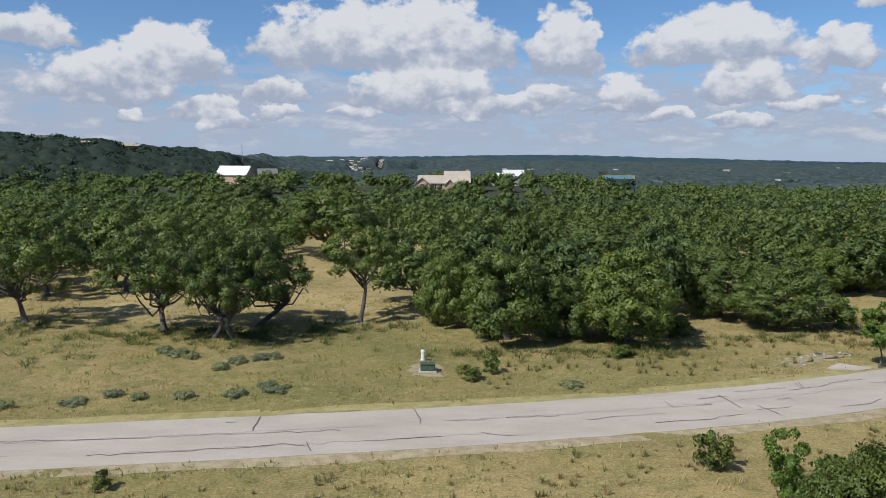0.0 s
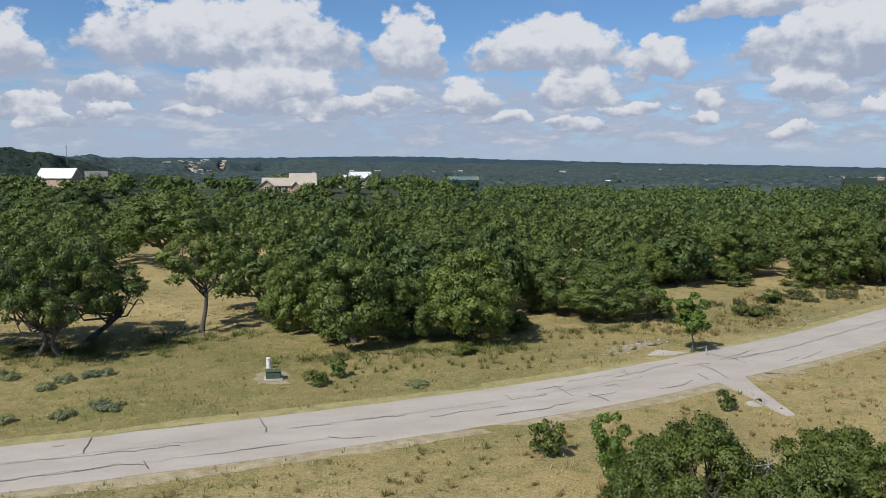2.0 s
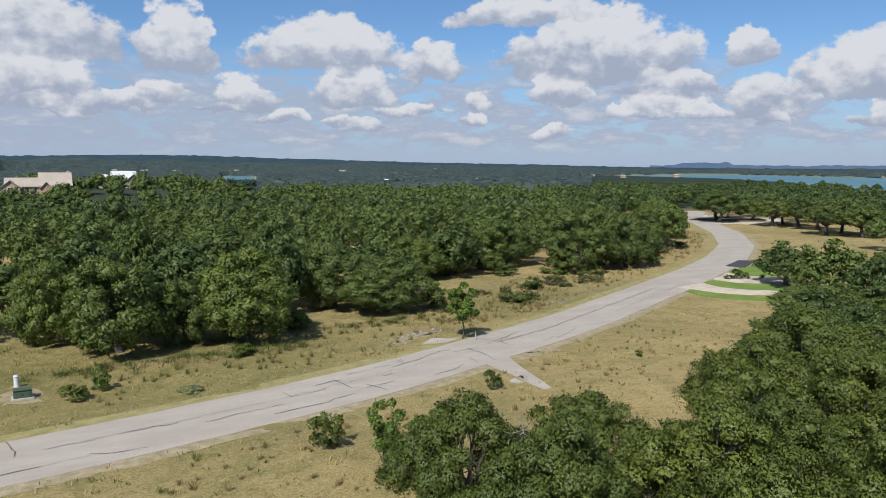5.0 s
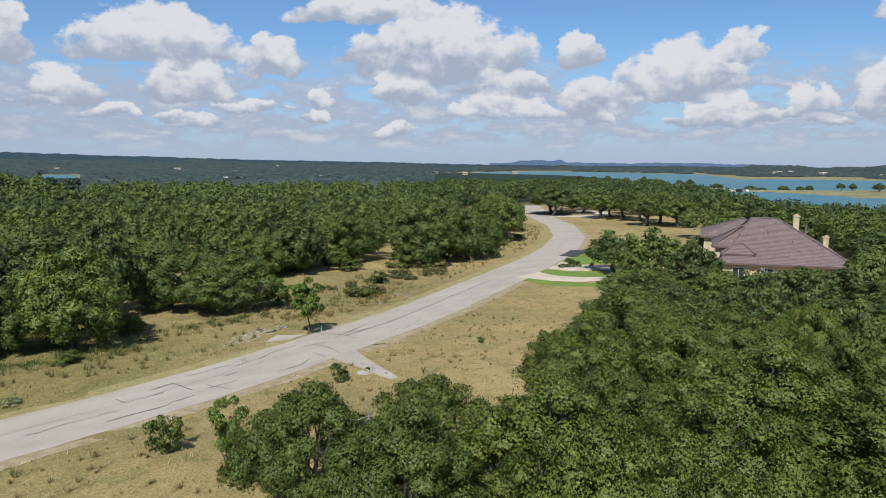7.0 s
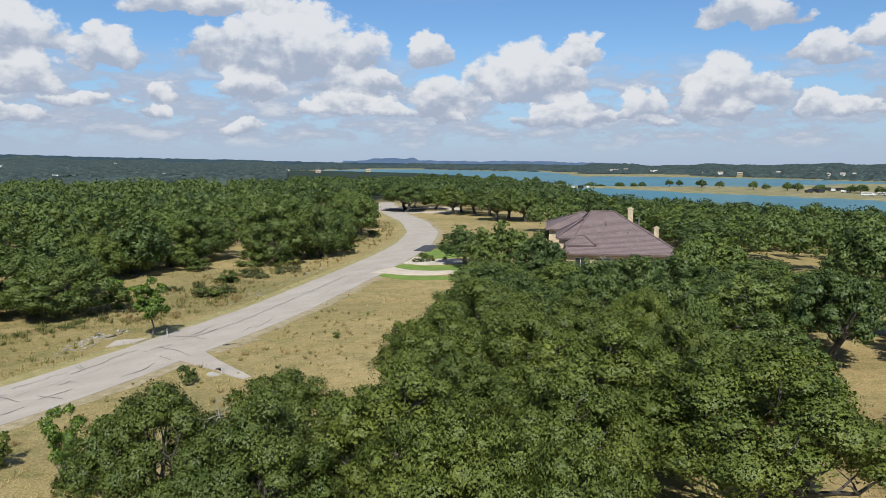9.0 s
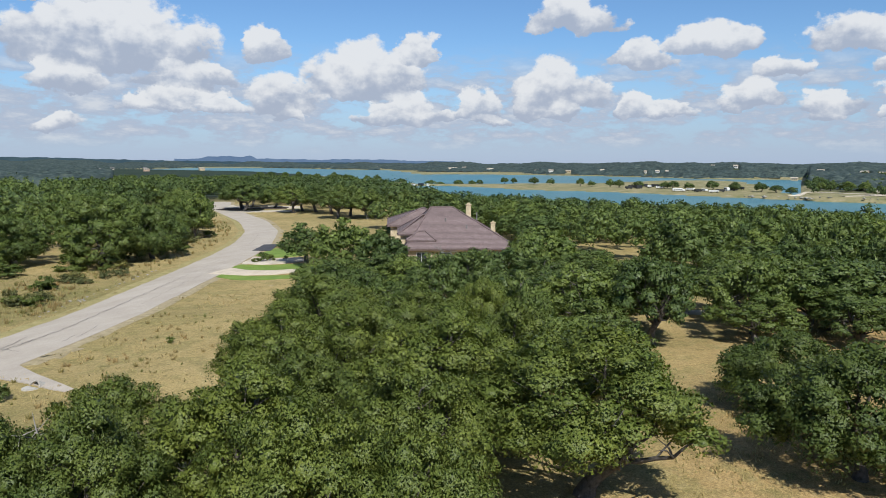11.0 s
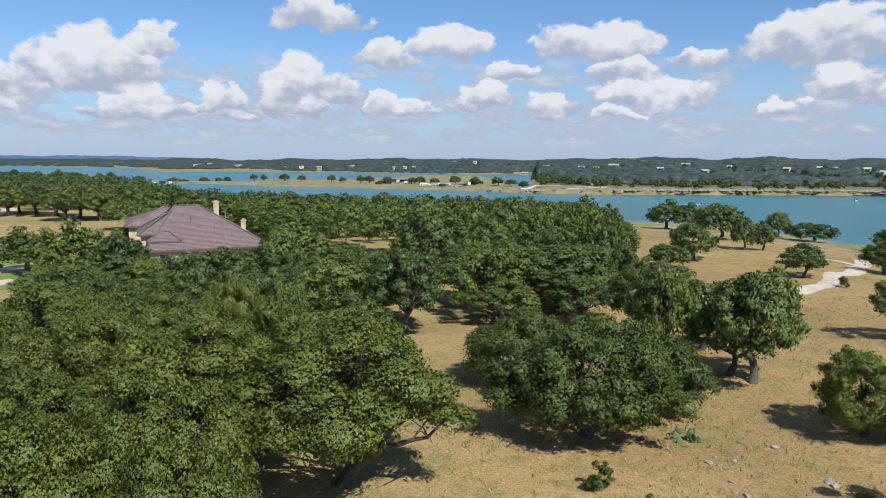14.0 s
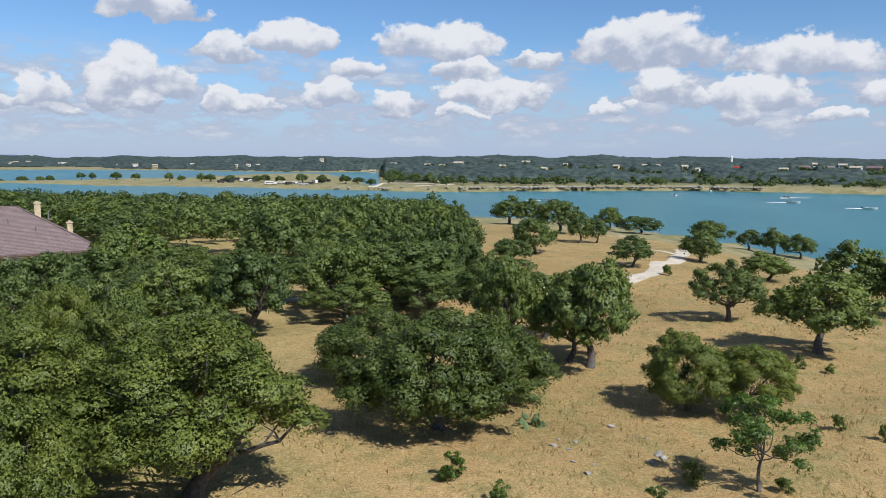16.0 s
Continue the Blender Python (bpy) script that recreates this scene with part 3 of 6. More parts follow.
def patch(name, corners, lift, mat, step=1.5, ragged=0.0, seed=2):
    """A sheet on the ground inside a polygon (fan of quads round its middle)."""
    rng = np.random.RandomState(seed)
    c = np.array(corners, float)
    mid = c.mean(0)
    ring = []
    for i in range(len(c)):
        a, b = c[i], c[(i + 1) % len(c)]
        n = max(1, int(np.hypot(*(b - a)) / step))
        for k in range(n):
            ring.append(a + (b - a) * k / n + rng.randn(2) * ragged)
    ring = np.array(ring)
    verts, faces, n = [], [], len(ring)
    levels = (1.0, 0.66, 0.33)
    for f in levels:
        for p in mid + (ring - mid) * f:
            verts.append((p[0], p[1], h0(*p) + lift))
    verts.append((mid[0], mid[1], h0(*mid) + lift))
    for r in range(2):
        for i in range(n):
            faces.append((r * n + i, r * n + (i + 1) % n, (r + 1) * n + (i + 1) % n, (r + 1) * n + i))
    for i in range(n):
        faces.append((2 * n + i, 2 * n + (i + 1) % n, 3 * n))
    base = len(verts)
    for q in ring:
        verts += [(q[0], q[1], h0(*q) + lift), (q[0], q[1], h0(*q) - 0.2)]
    for i in range(n):
        j = (i + 1) % n
        faces.append((base + 2 * i, base + 2 * i + 1, base + 2 * j + 1, base + 2 * j))
    ob = raw(name, verts, faces, mat, flat=False)
    bm = bmesh.new()
    bm.from_mesh(ob.data)
    bmesh.ops.recalc_face_normals(bm, faces=bm.faces)
    bm.to_mesh(ob.data)
    bm.free()
    return ob


# ---- ground, water, road ----
def build_land():
    rings = [0.0]
    r = 6.0
    while r < 4850:
        rings.append(r)
        r += max(2.2, r * 0.028)
    sectors = 450
    verts, faces = [(0, 0, h0(0, 0))], []
    az = np.linspace(0, 2 * np.pi, sectors, endpoint=False)
    for r in rings[1:]:
        x, y = np.sin(az) * r, np.cos(az) * r
        z = height(x, y)
        verts += list(zip(x, y, z))
    for j in range(sectors):
        faces.append((0, 1 + (j + 1) % sectors, 1 + j))
    for i in range(len(rings) - 2):
        a, b = 1 + i * sectors, 1 + (i + 1) * sectors
        for j in range(sectors):
            k = (j + 1) % sectors
            faces.append((a + j, a + k, b + k, b + j))
    ob = raw("ground", verts, faces, M_GROUND, flat=False)
    tagged(ob, "dry golden and green grassland rolling to wooded hills", "ground", kind="structure")


build_land()
water = raw("water", [(math.sin(a) * r, math.cos(a) * r, WATER) for r in (60, 4800) for a in np.linspace(0, 2 * np.pi, 49)[:-1]],
            [(j, (j + 1) % 48, 48 + (j + 1) % 48, 48 + j) for j in range(48)], M_WATER)
tagged(water, "blue-green lake water with small wind ripples", "lake", kind="structure")
road = ribbon("road", ROAD_X, np.array(ROAD_Y) - 0.28, 7.0, 0.035, M_ROAD, wobble=0.05, steps=2.0)
tagged(road, "pale grey chip-sealed country road with tarred cracks", "road", kind="structure")

road_off = np.array(ROAD_Y, float) - 0.28
for side, wide, mat, nm, label in ((-1, 1.3, M_SHOULDER, "road_shoulder", "gravelly tan road shoulder with thin grass"), (1, 1.5, M_VERGE, "road_verge", "mown yellow-green grass verge along the road")):
    gx, gy = np.gradient(np.array(ROAD_X, float)), np.gradient(road_off)
    gl = np.hypot(gx, gy)
    sx, sy = np.array(ROAD_X) - gy / gl * (3.5 + wide / 2 - 0.1) * side, road_off + gx / gl * (3.5 + wide / 2 - 0.1) * side
    tagged(ribbon(nm, sx, sy, wide, 0.012, mat, wobble=0.06, steps=0.6, seed=5 + side), label, "verge", kind="structure")

# ---- trees ----
def tube(verts, faces, pts, radii, sides=6):
    base = len(verts)
    for i, (p, r) in enumerate(zip(pts, radii)):
        d = pts[min(i + 1, len(pts) - 1)] - pts[max(i - 1, 0)]
        d = d / (np.linalg.norm(d) + 1e-9)
        a = np.cross(d, (0.31, 0.95, 0.1))
        a /= np.linalg.norm(a) + 1e-9
        b = np.cross(d, a)
        for k in range(sides):
            t = 2 * np.pi * k / sides
            verts.append(p + (a * np.cos(t) + b * np.sin(t)) * r)
    for i in range(len(pts) - 1):
        for k in range(sides):
            n = (k + 1) % sides
            faces.append((base + i * sides + k, base + (i + 1) * sides + k, base + (i + 1) * sides + n, base + i * sides + n))
    faces.append(tuple(base + (len(pts) - 1) * sides + k for k in range(sides))[::-1])


def leaf_cloud(rng, lobes, count, size, puffs_each=7, heart=0.62, loose=0.12):
    """Small leaves round puffs that sit on the lobes of a crown (rows of x, y, z, r): arrays of vertices, faces and rounded normals."""
    nl = len(lobes)
    if puffs_each:
        own = np.repeat(np.arange(nl), puffs_each)
        td = rng.randn(len(own), 3)
        td[:, 2] += 0.75
        td /= np.linalg.norm(td, axis=1)[:, None]
        tc = lobes[own, :3] + td * (lobes[own, 3] * rng.uniform(0.62, 0.95, len(own)))[:, None] * (1, 1, 0.72)
        tr = lobes[own, 3] * rng.uniform(0.26, 0.46, len(own))
        # The lobes themselves carry leaves between the puffs.
        tc, tr, big = np.concatenate([tc, lobes[:, :3]]), np.concatenate([tr, lobes[:, 3] * 0.9]), np.concatenate([td, np.zeros((nl, 3))])
    else:
        tc, tr = lobes[:, :3], lobes[:, 3] * 0.85
        big = np.zeros((nl, 3))
    w = tr ** 2
    if puffs_each:
        w[-nl:] *= 0.8
    pick = rng.choice(len(tr), count, p=w / w.sum())
    d = rng.randn(count, 3)
    d[:, 2] += 0.35
    d /= np.linalg.norm(d, axis=1)[:, None]
    rad = tr[pick] * (0.66 + 0.42 * rng.rand(count) + (rng.rand(count) < loose) * rng.rand(count) * 0.45)
    pos = tc[pick] + d * rad[:, None] * (1.08, 1.08, 0.85)
    heart_of_crown = np.array([lobes[:, 0].mean(), lobes[:, 1].mean(), lobes[:, 2].min()])
    crown_dir = pos - heart_of_crown
    crown_dir /= np.linalg.norm(crown_dir, axis=1)[:, None] + 1e-9
    smooth_n = d * 0.55 + big[pick] * 0.85 + crown_dir * 0.3
    smooth_n /= np.linalg.norm(smooth_n, axis=1)[:, None]
    nrm = smooth_n * 0.8 + rng.randn(count, 3) * 0.62
    nrm /= np.linalg.norm(nrm, axis=1)[:, None]
    smooth_n = smooth_n * 0.85 + nrm * 0.32
    a = np.cross(nrm, rng.randn(count, 3))
    a /= np.linalg.norm(a, axis=1)[:, None]
    b = np.cross(nrm, a)
    s = (size * (0.55 + 0.8 * rng.rand(count)))[:, None]
    k = 0.38 + 0.3 * rng.rand(count)[:, None]
    verts = np.stack([pos + a * s * 0.85 - nrm * s * 0.15, pos + b * s * k - a * s * 0.45, pos - b * s * k - a * s * 0.35], 1).reshape(-1, 3)
    # A rounded leafy heart fills every puff under its outer leaves.
    m = len(tr)
    shape = HEART_V[None] * (heart * rng.uniform(0.85, 1.25, (m, 6, 1)))
    core = tc[:, None] + shape * tr[:, None, None] * (1, 1, 0.75)
    hf = (HEART_F[None] + (np.arange(m) * 6)[:, None, None] + len(verts)).reshape(-1, 3)
    faces = np.concatenate([np.arange(count * 3).reshape(-1, 3), hf])
    core_n = HEART_V[None] * 0.7 + big[:, None] * 0.7
    normals = np.concatenate([np.repeat(smooth_n, 3, 0), core_n.reshape(-1, 3)])
    normals /= np.linalg.norm(normals, axis=1)[:, None] + 1e-9
    return np.concatenate([verts, core.reshape(-1, 3)]), faces, normals


# The heart of a puff: a small solid of eight sides.
HEART_V = np.array(((1, 0, 0), (0, 1, 0), (-1, 0, 0), (0, -1, 0), (0, 0, 1), (0, 0, -1)), float)
HEART_F = np.array([(i, (i + 1) % 4, 4) for i in range(4)] + [((i + 1) % 4, i, 5) for i in range(4)])


def fast_mesh(name, verts, faces, mat, normals=None):
    me = bpy.data.meshes.new(name)
    n, f, k = len(verts), len(faces), len(faces[0])
    me.vertices.add(n)
    me.vertices.foreach_set("co", np.asarray(verts, np.float32).ravel())
    me.loops.add(f * k)
    me.loops.foreach_set("vertex_index", np.asarray(faces, np.int32).ravel())
    me.polygons.add(f)
    me.polygons.foreach_set("loop_start", np.arange(f, dtype=np.int32) * k)
    me.update(calc_edges=True)
    me.materials.append(mat)
    if normals is not None:
        me.polygons.foreach_set("use_smooth", np.ones(f, bool))
        me.normals_split_custom_set_from_vertices(np.asarray(normals, np.float32))
    return me


def crown_clumps(rng, r, z0, z1, count, fill=0.85, rc=(0.2, 0.34), flat=0.55):
    out = []
    for i in range(count):
        a = i * 2.39996 + rng.rand() * 0.7
        q = np.sqrt((i + 0.5) / count) * fill
        dome = np.sqrt(max(0.0, 1 - q * q * 0.92))
        lift = 0.25 + 0.75 * (1 - (1 - rng.rand()) ** 1.6) if rng.rand() < flat else rng.rand() * 0.6
        z = z0 + (z1 - z0) * dome * lift
        c = r * rng.uniform(*rc)
        z = min(z, z1 - c * 0.8)
        out.append((np.cos(a) * q * r, np.sin(a) * q * r, max(z, z0), c))
    out = np.array(out)
    reach = (np.hypot(out[:, 0], out[:, 1]) + out[:, 3]).max()
    out[:, :2] *= (r - out[:, 3].mean()) / (reach - out[:, 3].mean())
    return out


def dome_lobes(rng, r, z0, z1, count, rc=(0.26, 0.38), span=1.42):
    """Overlapping lobes on an uneven dome, the shape of a broad rounded oak crown."""
    out = []
    phase, mid = rng.uniform(0, 6.28, 3), z0 + 0.32 * (z1 - z0)
    for i in range(count):
        up = 1 - span * (i + 0.5) / count
        a = i * 2.39996 + rng.rand() * 0.5
        uneven = 1.0 + 0.13 * math.sin(2 * a + phase[0]) + 0.12 * math.sin(3 * a + phase[1]) + 0.07 * math.sin(5 * a + phase[2])
        c = r * rng.uniform(*rc)
        flat = math.sqrt(max(0.0, 1 - up * up))
        q = (r - c) * uneven * rng.uniform(0.74, 1.1) * flat
        z = mid + up * ((z1 - mid - c * 0.8) if up > 0 else (mid - z0)) * rng.uniform(0.78, 1.04) * (0.9 + 0.18 * math.sin(a + phase[1]))
        out.append((math.cos(a) * q, math.sin(a) * q, z, c))
    return np.array(out)


def oak_model(name, seed, r=1.0, tall=2.0, low=0.35, clumps=30, leaves=5000, leaf=0.06, fork=0.28, trunk=0.055, limbs=9, lean=0.1, mat=None, rc=(0.2, 0.34),
              fill=0.85, stems=1, flat=0.55, sides=6, puffs=8, twigs=2, wiggle=0.02, dome=False, heart=0.6, span=1.5):
    """Meshes of a live oak in metres: a tapered, forking trunk and a crown of leaf sprays."""
    rng = np.random.RandomState(seed)
    cl = dome_lobes(rng, r, tall * low, tall, clumps, rc, span) if dome else crown_clumps(rng, r, tall * low, tall, clumps, fill, rc, flat)
    verts, faces = [], []
    for s in range(stems):
        off = np.array([rng.randn() * 0.12 * r, rng.randn() * 0.12 * r, 0]) * (stems > 1)
        top = np.array([rng.randn() * lean * r, rng.randn() * lean * r, tall * fork]) + off * 2
        bend = np.array([rng.randn() * 0.06 * r, rng.randn() * 0.06 * r, 0])
        ts = np.linspace(0, 1, 6)
        pts = [off * (1 - t) + top * t + bend * np.sin(t * np.pi) + np.array([0, 0, -0.3 if t == 0 else 0]) for t in ts]
        rad = [trunk * tall * (1.5 if t == 0 else 1.0 - 0.35 * t) / np.sqrt(stems) for t in ts]
        tube(verts, faces, pts, rad, sides + 2)
        goal = cl[rng.permutation(len(cl))[: max(2, limbs // stems)]]
        for g in goal:
            end = g[:3] + np.array([0, 0, g[3] * 0.3])
            start = pts[-1 if rng.rand() < 0.6 else -2]
            mid = (start + end) / 2 + np.array([rng.randn() * 0.1 * r, rng.randn() * 0.1 * r, -0.06 * tall + rng.randn() * 0.05 * tall])
            tt = np.linspace(0, 1, 6)
            lp = [start * (1 - t) ** 2 + mid * 2 * t * (1 - t) + end * t * t + rng.randn(3) * wiggle * r * (0 < t < 1) for t in tt]
            lr = [rad[-1] * (0.62 - 0.5 * t) for t in tt]
            tube(verts, faces, lp, lr, sides)
            for _ in range(twigs):
                q = lp[rng.randint(2, 5)]
                e = q + rng.randn(3) * (0.2 * r, 0.2 * r, 0.1 * r) + np.array([0, 0, 0.12 * tall])
                tube(verts, faces, [q, (q + e) / 2 + rng.randn(3) * 0.03 * r, e], [lr[3] * 0.7, lr[3] * 0.45, lr[3] * 0.15], max(4, sides - 2))
    tm = bpy.data.meshes.new(name + "_trunk")
    tm.from_pydata([tuple(v) for v in verts], [], faces)
    tm.materials.append(M_BARK)
    tm.polygons.foreach_set("use_smooth", [True] * len(tm.polygons))
    v, f, nv = leaf_cloud(rng, cl, leaves, leaf, puffs, heart)
    # Keep the crown's foot off the grass.
    v[:, 2] = np.maximum(v[:, 2], 0.03 * tall)
    return tm, fast_mesh(name + "_crown", v, f, mat or M_OAK, nv), r, tall


def put_tree(model, kind, x, y, tall, r, turn, label, group=""):
    tm, cm, r0, t0 = model
    e = new(kind)
    e.matrix_world = pose(x, y, h0(x, y) - 0.03, 0, 0, turn) @ Matrix.Diagonal((r / r0, r / r0, tall / t0, 1))
    tagged(e, label, "shrub" if "shrub" in kind or "bush" in kind else "tree", group)
    for nm, me in (("trunk", tm), ("crown", cm)):
        o = new(nm, me)
        o.parent = e
    return e


MODELS = {
    "near": [oak_model("near%d" % i, 10 + i, 4.2, 8.0, 0.24, 50, 50000, 0.09, 0.25, 0.042, 20, rc=(0.16, 0.27), dome=True, twigs=3, puffs=8, heart=0.55) for i in range(4)],
    "low": [oak_model("low%d" % i, 15 + i, 4.6, 7.0, 0.1, 56, 40000, 0.105, 0.22, 0.042, 8, rc=(0.13, 0.29), dome=True, twigs=1, puffs=8, heart=0.55, span=1.62) for i in range(2)],
    "dense": [oak_model("dense%d" % i, 20 + i, 5.0, 8.6, 0.05, 64, 26000, 0.155, 0.2, 0.04, 8, rc=(0.15, 0.25), mat=M_OAK_WOOD, dome=True, twigs=1, puffs=7, span=1.85) for i in range(3)],
    "oak": [oak_model("oak%d" % i, 30 + i, 4.2, 7.5, 0.24, 40, 9500, 0.17, 0.27, 0.045, 12, rc=(0.16, 0.27), mat=M_OAK_WOOD, dome=True, puffs=6) for i in range(5)],
    "thin": [oak_model("thin%d" % i, 40 + i, 6.2, 10.5, 0.37, 66, 17000, 0.15, 0.24, 0.026, 22, rc=(0.09, 0.17), fill=1.0, lean=0.22, flat=0.6, mat=M_OAK_WOOD, wiggle=0.07, puffs=6, heart=0.5) for i in range(4)],
    "slim": [oak_model("slim0", 51, 4.6, 10.0, 0.5, 46, 12000, 0.15, 0.42, 0.026, 14, rc=(0.11, 0.2), fill=0.95, flat=0.75, mat=M_OAK_WOOD, wiggle=0.05, heart=0.5)],
    "sapling": [oak_model("sapling0", 61, 2.6, 4.4, 0.35, 34, 9000, 0.085, 0.4, 0.022, 12, rc=(0.12, 0.2), mat=M_LIME, puffs=6, heart=0.45)],
    "lime": [oak_model("lime0", 62, 1.7, 5.4, 0.28, 26, 5200, 0.15, 0.35, 0.014, 10, rc=(0.2, 0.32), mat=M_LIME, puffs=5, heart=0.45)],
    "juniper": [oak_model("juniper0", 63, 1.7, 3.4, 0.05, 28, 7000, 0.1, 0.3, 0.02, 6, rc=(0.2, 0.32), mat=M_JUNIPER)],
    "shrub": [oak_model("shrub%d" % i, 70 + i, 1.2, 1.6, 0.1, 18, 2600, 0.09, 0.2, 0.015, 8, rc=(0.18, 0.34), stems=2, puffs=5, heart=0.5) for i in range(3)],
    "brush": [oak_model("brush%d" % i, 75 + i, 1.3, 1.3, 0.05, 16, 1800, 0.1, 0.2, 0.012, 8, rc=(0.18, 0.34), stems=3, puffs=4, heart=0.45, mat=M_SCRUB) for i in range(3)],
    "sage": [oak_model("sage%d" % i, 85 + i, 1.0, 0.8, 0.05, 14, 1500, 0.08, 0.2, 0.01, 6, rc=(0.2, 0.36), stems=3, puffs=4, heart=0.4, mat=M_SAGE_LEAF) for i in range(2)],
    "limebush": [oak_model("limebush%d" % i, 80 + i, 1.2, 2.4, 0.1, 20, 4600, 0.08, 0.2, 0.012, 10, rc=(0.18, 0.34), mat=M_LIME, stems=3, puffs=6, heart=0.45) for i in range(2)],
    "mid": [oak_model("mid%d" % i, 90 + i, 4.2, 7.5, 0.14, 32, 3900, 0.27, 0.27, 0.045, 2, rc=(0.19, 0.31), sides=4, twigs=0, mat=M_OAK_MID, dome=True, puffs=4) for i in range(6)],
}
TREE_WORDS = {
    "near": ("live_oak", "broad live oak with dense dark green crown", "oaks by the clearing"),
    "low": ("live_oak", "dense live oak with foliage reaching down to dry grass", "oaks by the clearing"),
    "dense": ("live_oak", "live oak with leafy crown down to the grass", "oaks beyond the road"),
    "oak": ("live_oak", "spreading live oak with dark trunk on dry grass", "scattered oaks"),
    "thin": ("live_oak", "tall open live oak with crooked bare limbs", "open oaks beyond the road"),
    "slim": ("live_oak", "slim forked live oak with a high flat crown", "open oaks beyond the road"),
    "sapling": ("young_tree", "young bright green tree with a thin trunk", ""),
    "lime": ("young_tree", "young bright green tree beside the road", ""),
    "juniper": ("juniper", "yellow-green bushy juniper at the wood's edge", ""),
    "shrub": ("shrub", "low dark green shrub in dry grass", "shrubs"),
    "brush": ("bush", "low olive-grey scrub bush on the bank", "scrub bushes"),
    "sage": ("sage_bush", "soft grey-green brush clump in the grass", "sage bushes"),
    "limebush": ("shrub", "light green leafy bush in dry grass", "bushes"),
}
PLANTED = []
tree_rng = np.random.RandomState(5)


def plant(kind, x, y, tall, r):
    if kind == "cactus":
        return cactus(x, y)
    ms = MODELS["mid" if kind == "oak" and math.hypot(x, y) > 84 and r < 6 else kind]
    name, label, group = TREE_WORDS[kind]
    if kind == "oak" and y < 60:
        r *= 1.15
    put_tree(ms[len(PLANTED) % len(ms)], name, x, y, tall, max(r, 0.3), tree_rng.uniform(0, 360), label, group)
    PLANTED.append((x, y, r))


def cactus(x, y):
    rng = np.random.RandomState(9)
    e = thing("prickly_pear", x, y, h0(x, y), 0, "grey-green prickly pear cactus clump in dry grass", "cactus")
    for i in range(14):
        bm = bmesh.new()
        bmesh.ops.create_uvsphere(bm, u_segments=8, v_segments=6, radius=0.2)
        lay = i // 6
        m = pose(rng.randn() * 0.5, rng.randn() * 0.35, 0.18 + lay * 0.27, rng.randn() * 15, rng.randn() * 20, rng.uniform(0, 180)) @ Matrix.Diagonal((0.85, 0.2, 1.15, 1))
        bmesh.ops.transform(bm, matrix=m, verts=bm.verts)
        part("pad", bm, M_CACTUS, e)


plant("thin", -42.4, 74.0, 10.7, 6.4)
plant("thin", -48.3, 89.4, 10.9, 7.0)
plant("thin", -26.6, 69.6, 11.4, 6.8)
plant("thin", -21.1, 66.9, 10.3, 5.4)
plant("thin", -19.0, 66.6, 10.1, 4.8)
plant("thin", -18.6, 72.8, 10.0, 6.4)
plant("slim", -8.6, 75.3, 10.0, 4.4)
plant("oak", -18.8, 125.8, 13.0, 9.5)
plant("oak", -7.2, 104.5, 8.9, 3.6)
plant("oak", -59.1, 215.4, 11.8, 7.9)
plant("oak", -54.6, 210.5, 11.5, 7.9)
plant("dense", 6.0, 66.7, 9.3, 5.2)
plant("dense", 0.4, 73.2, 8.3, 3.8)
plant("dense", 16.9, 66.6, 9.1, 5.4)
plant("dense", 10.9, 68.0, 6.8, 3.4)
plant("dense", 22.6, 69.8, 2.2, 1.5)
plant("dense", 29.9, 78.8, 8.3, 5.3)
plant("dense", 33.7, 72.8, 6.8, 5.3)
plant("oak", 53.9, 93.7, 8.0, 5.3)
plant("dense", 74.8, 89.9, 11.1, 6.9)
plant("dense", 83.1, 88.5, 9.7, 5.2)
plant("oak", 109.9, 106.4, 10.0, 4.3)
plant("oak", 27.6, 89.3, 8.8, 5.8)
plant("oak", 90.0, 64.5, 6.2, 4.6)
plant("oak", 82.4, 46.4, 6.5, 2.9)
plant("oak", 58.7, 27.5, 7.0, 3.0)
plant("near", 48.6, 18.2, 7.5, 2.6)
plant("oak", 84.6, 27.9, 7.0, 2.8)
plant("oak", 43.3, 22.2, 7.0, 2.9)
plant("oak", 70.6, 28.9, 6.8, 3.1)
plant("oak", 91.3, 28.0, 7.5, 4.8)
plant("oak", 62.5, 15.3, 7.0, 3.6)
plant("oak", 62.7, 8.9, 8.0, 3.6)
plant("oak", 70.8, 1.6, 7.5, 3.5)
plant("oak", 75.8, -4.8, 7.5, 5.7)
plant("oak", 107.9, 11.1, 7.0, 5.4)
plant("oak", 52.5, 16.8, 7.0, 2.5)
plant("oak", 55.1, -11.6, 8.0, 2.4)
plant("low", 40.3, -5.2, 7.4, 5.3)
plant("low", 49.6, -1.4, 5.6, 4.2)
plant("low", 44.9, -9.6, 5.6, 3.6)
plant("oak", 65.1, -33.7, 5.9, 3.0)
plant("oak", 54.2, -35.8, 6.8, 3.9)
plant("oak", 51.2, -16.9, 8.4, 3.3)
plant("oak", 52.5, -15.6, 5.5, 2.5)
plant("low", 42.2, -20.3, 5.2, 3.0)
plant("near", 41.2, -23.9, 4.7, 2.7)
plant("sapling", 31.1, -19.1, 4.4, 2.6)
plant("oak", 101.3, -36.9, 4.8, 2.7)
plant("oak", 111.8, -51.3, 5.2, 3.1)
plant("oak", 92.3, -51.7, 3.9, 3.4)
plant("oak", 172.9, -80.4, 6.4, 4.8)
plant("oak", 167.2, -87.4, 5.3, 2.8)
plant("oak", 161.9, -90.8, 6.2, 3.5)
plant("oak", 154.2, -92.4, 5.9, 3.0)
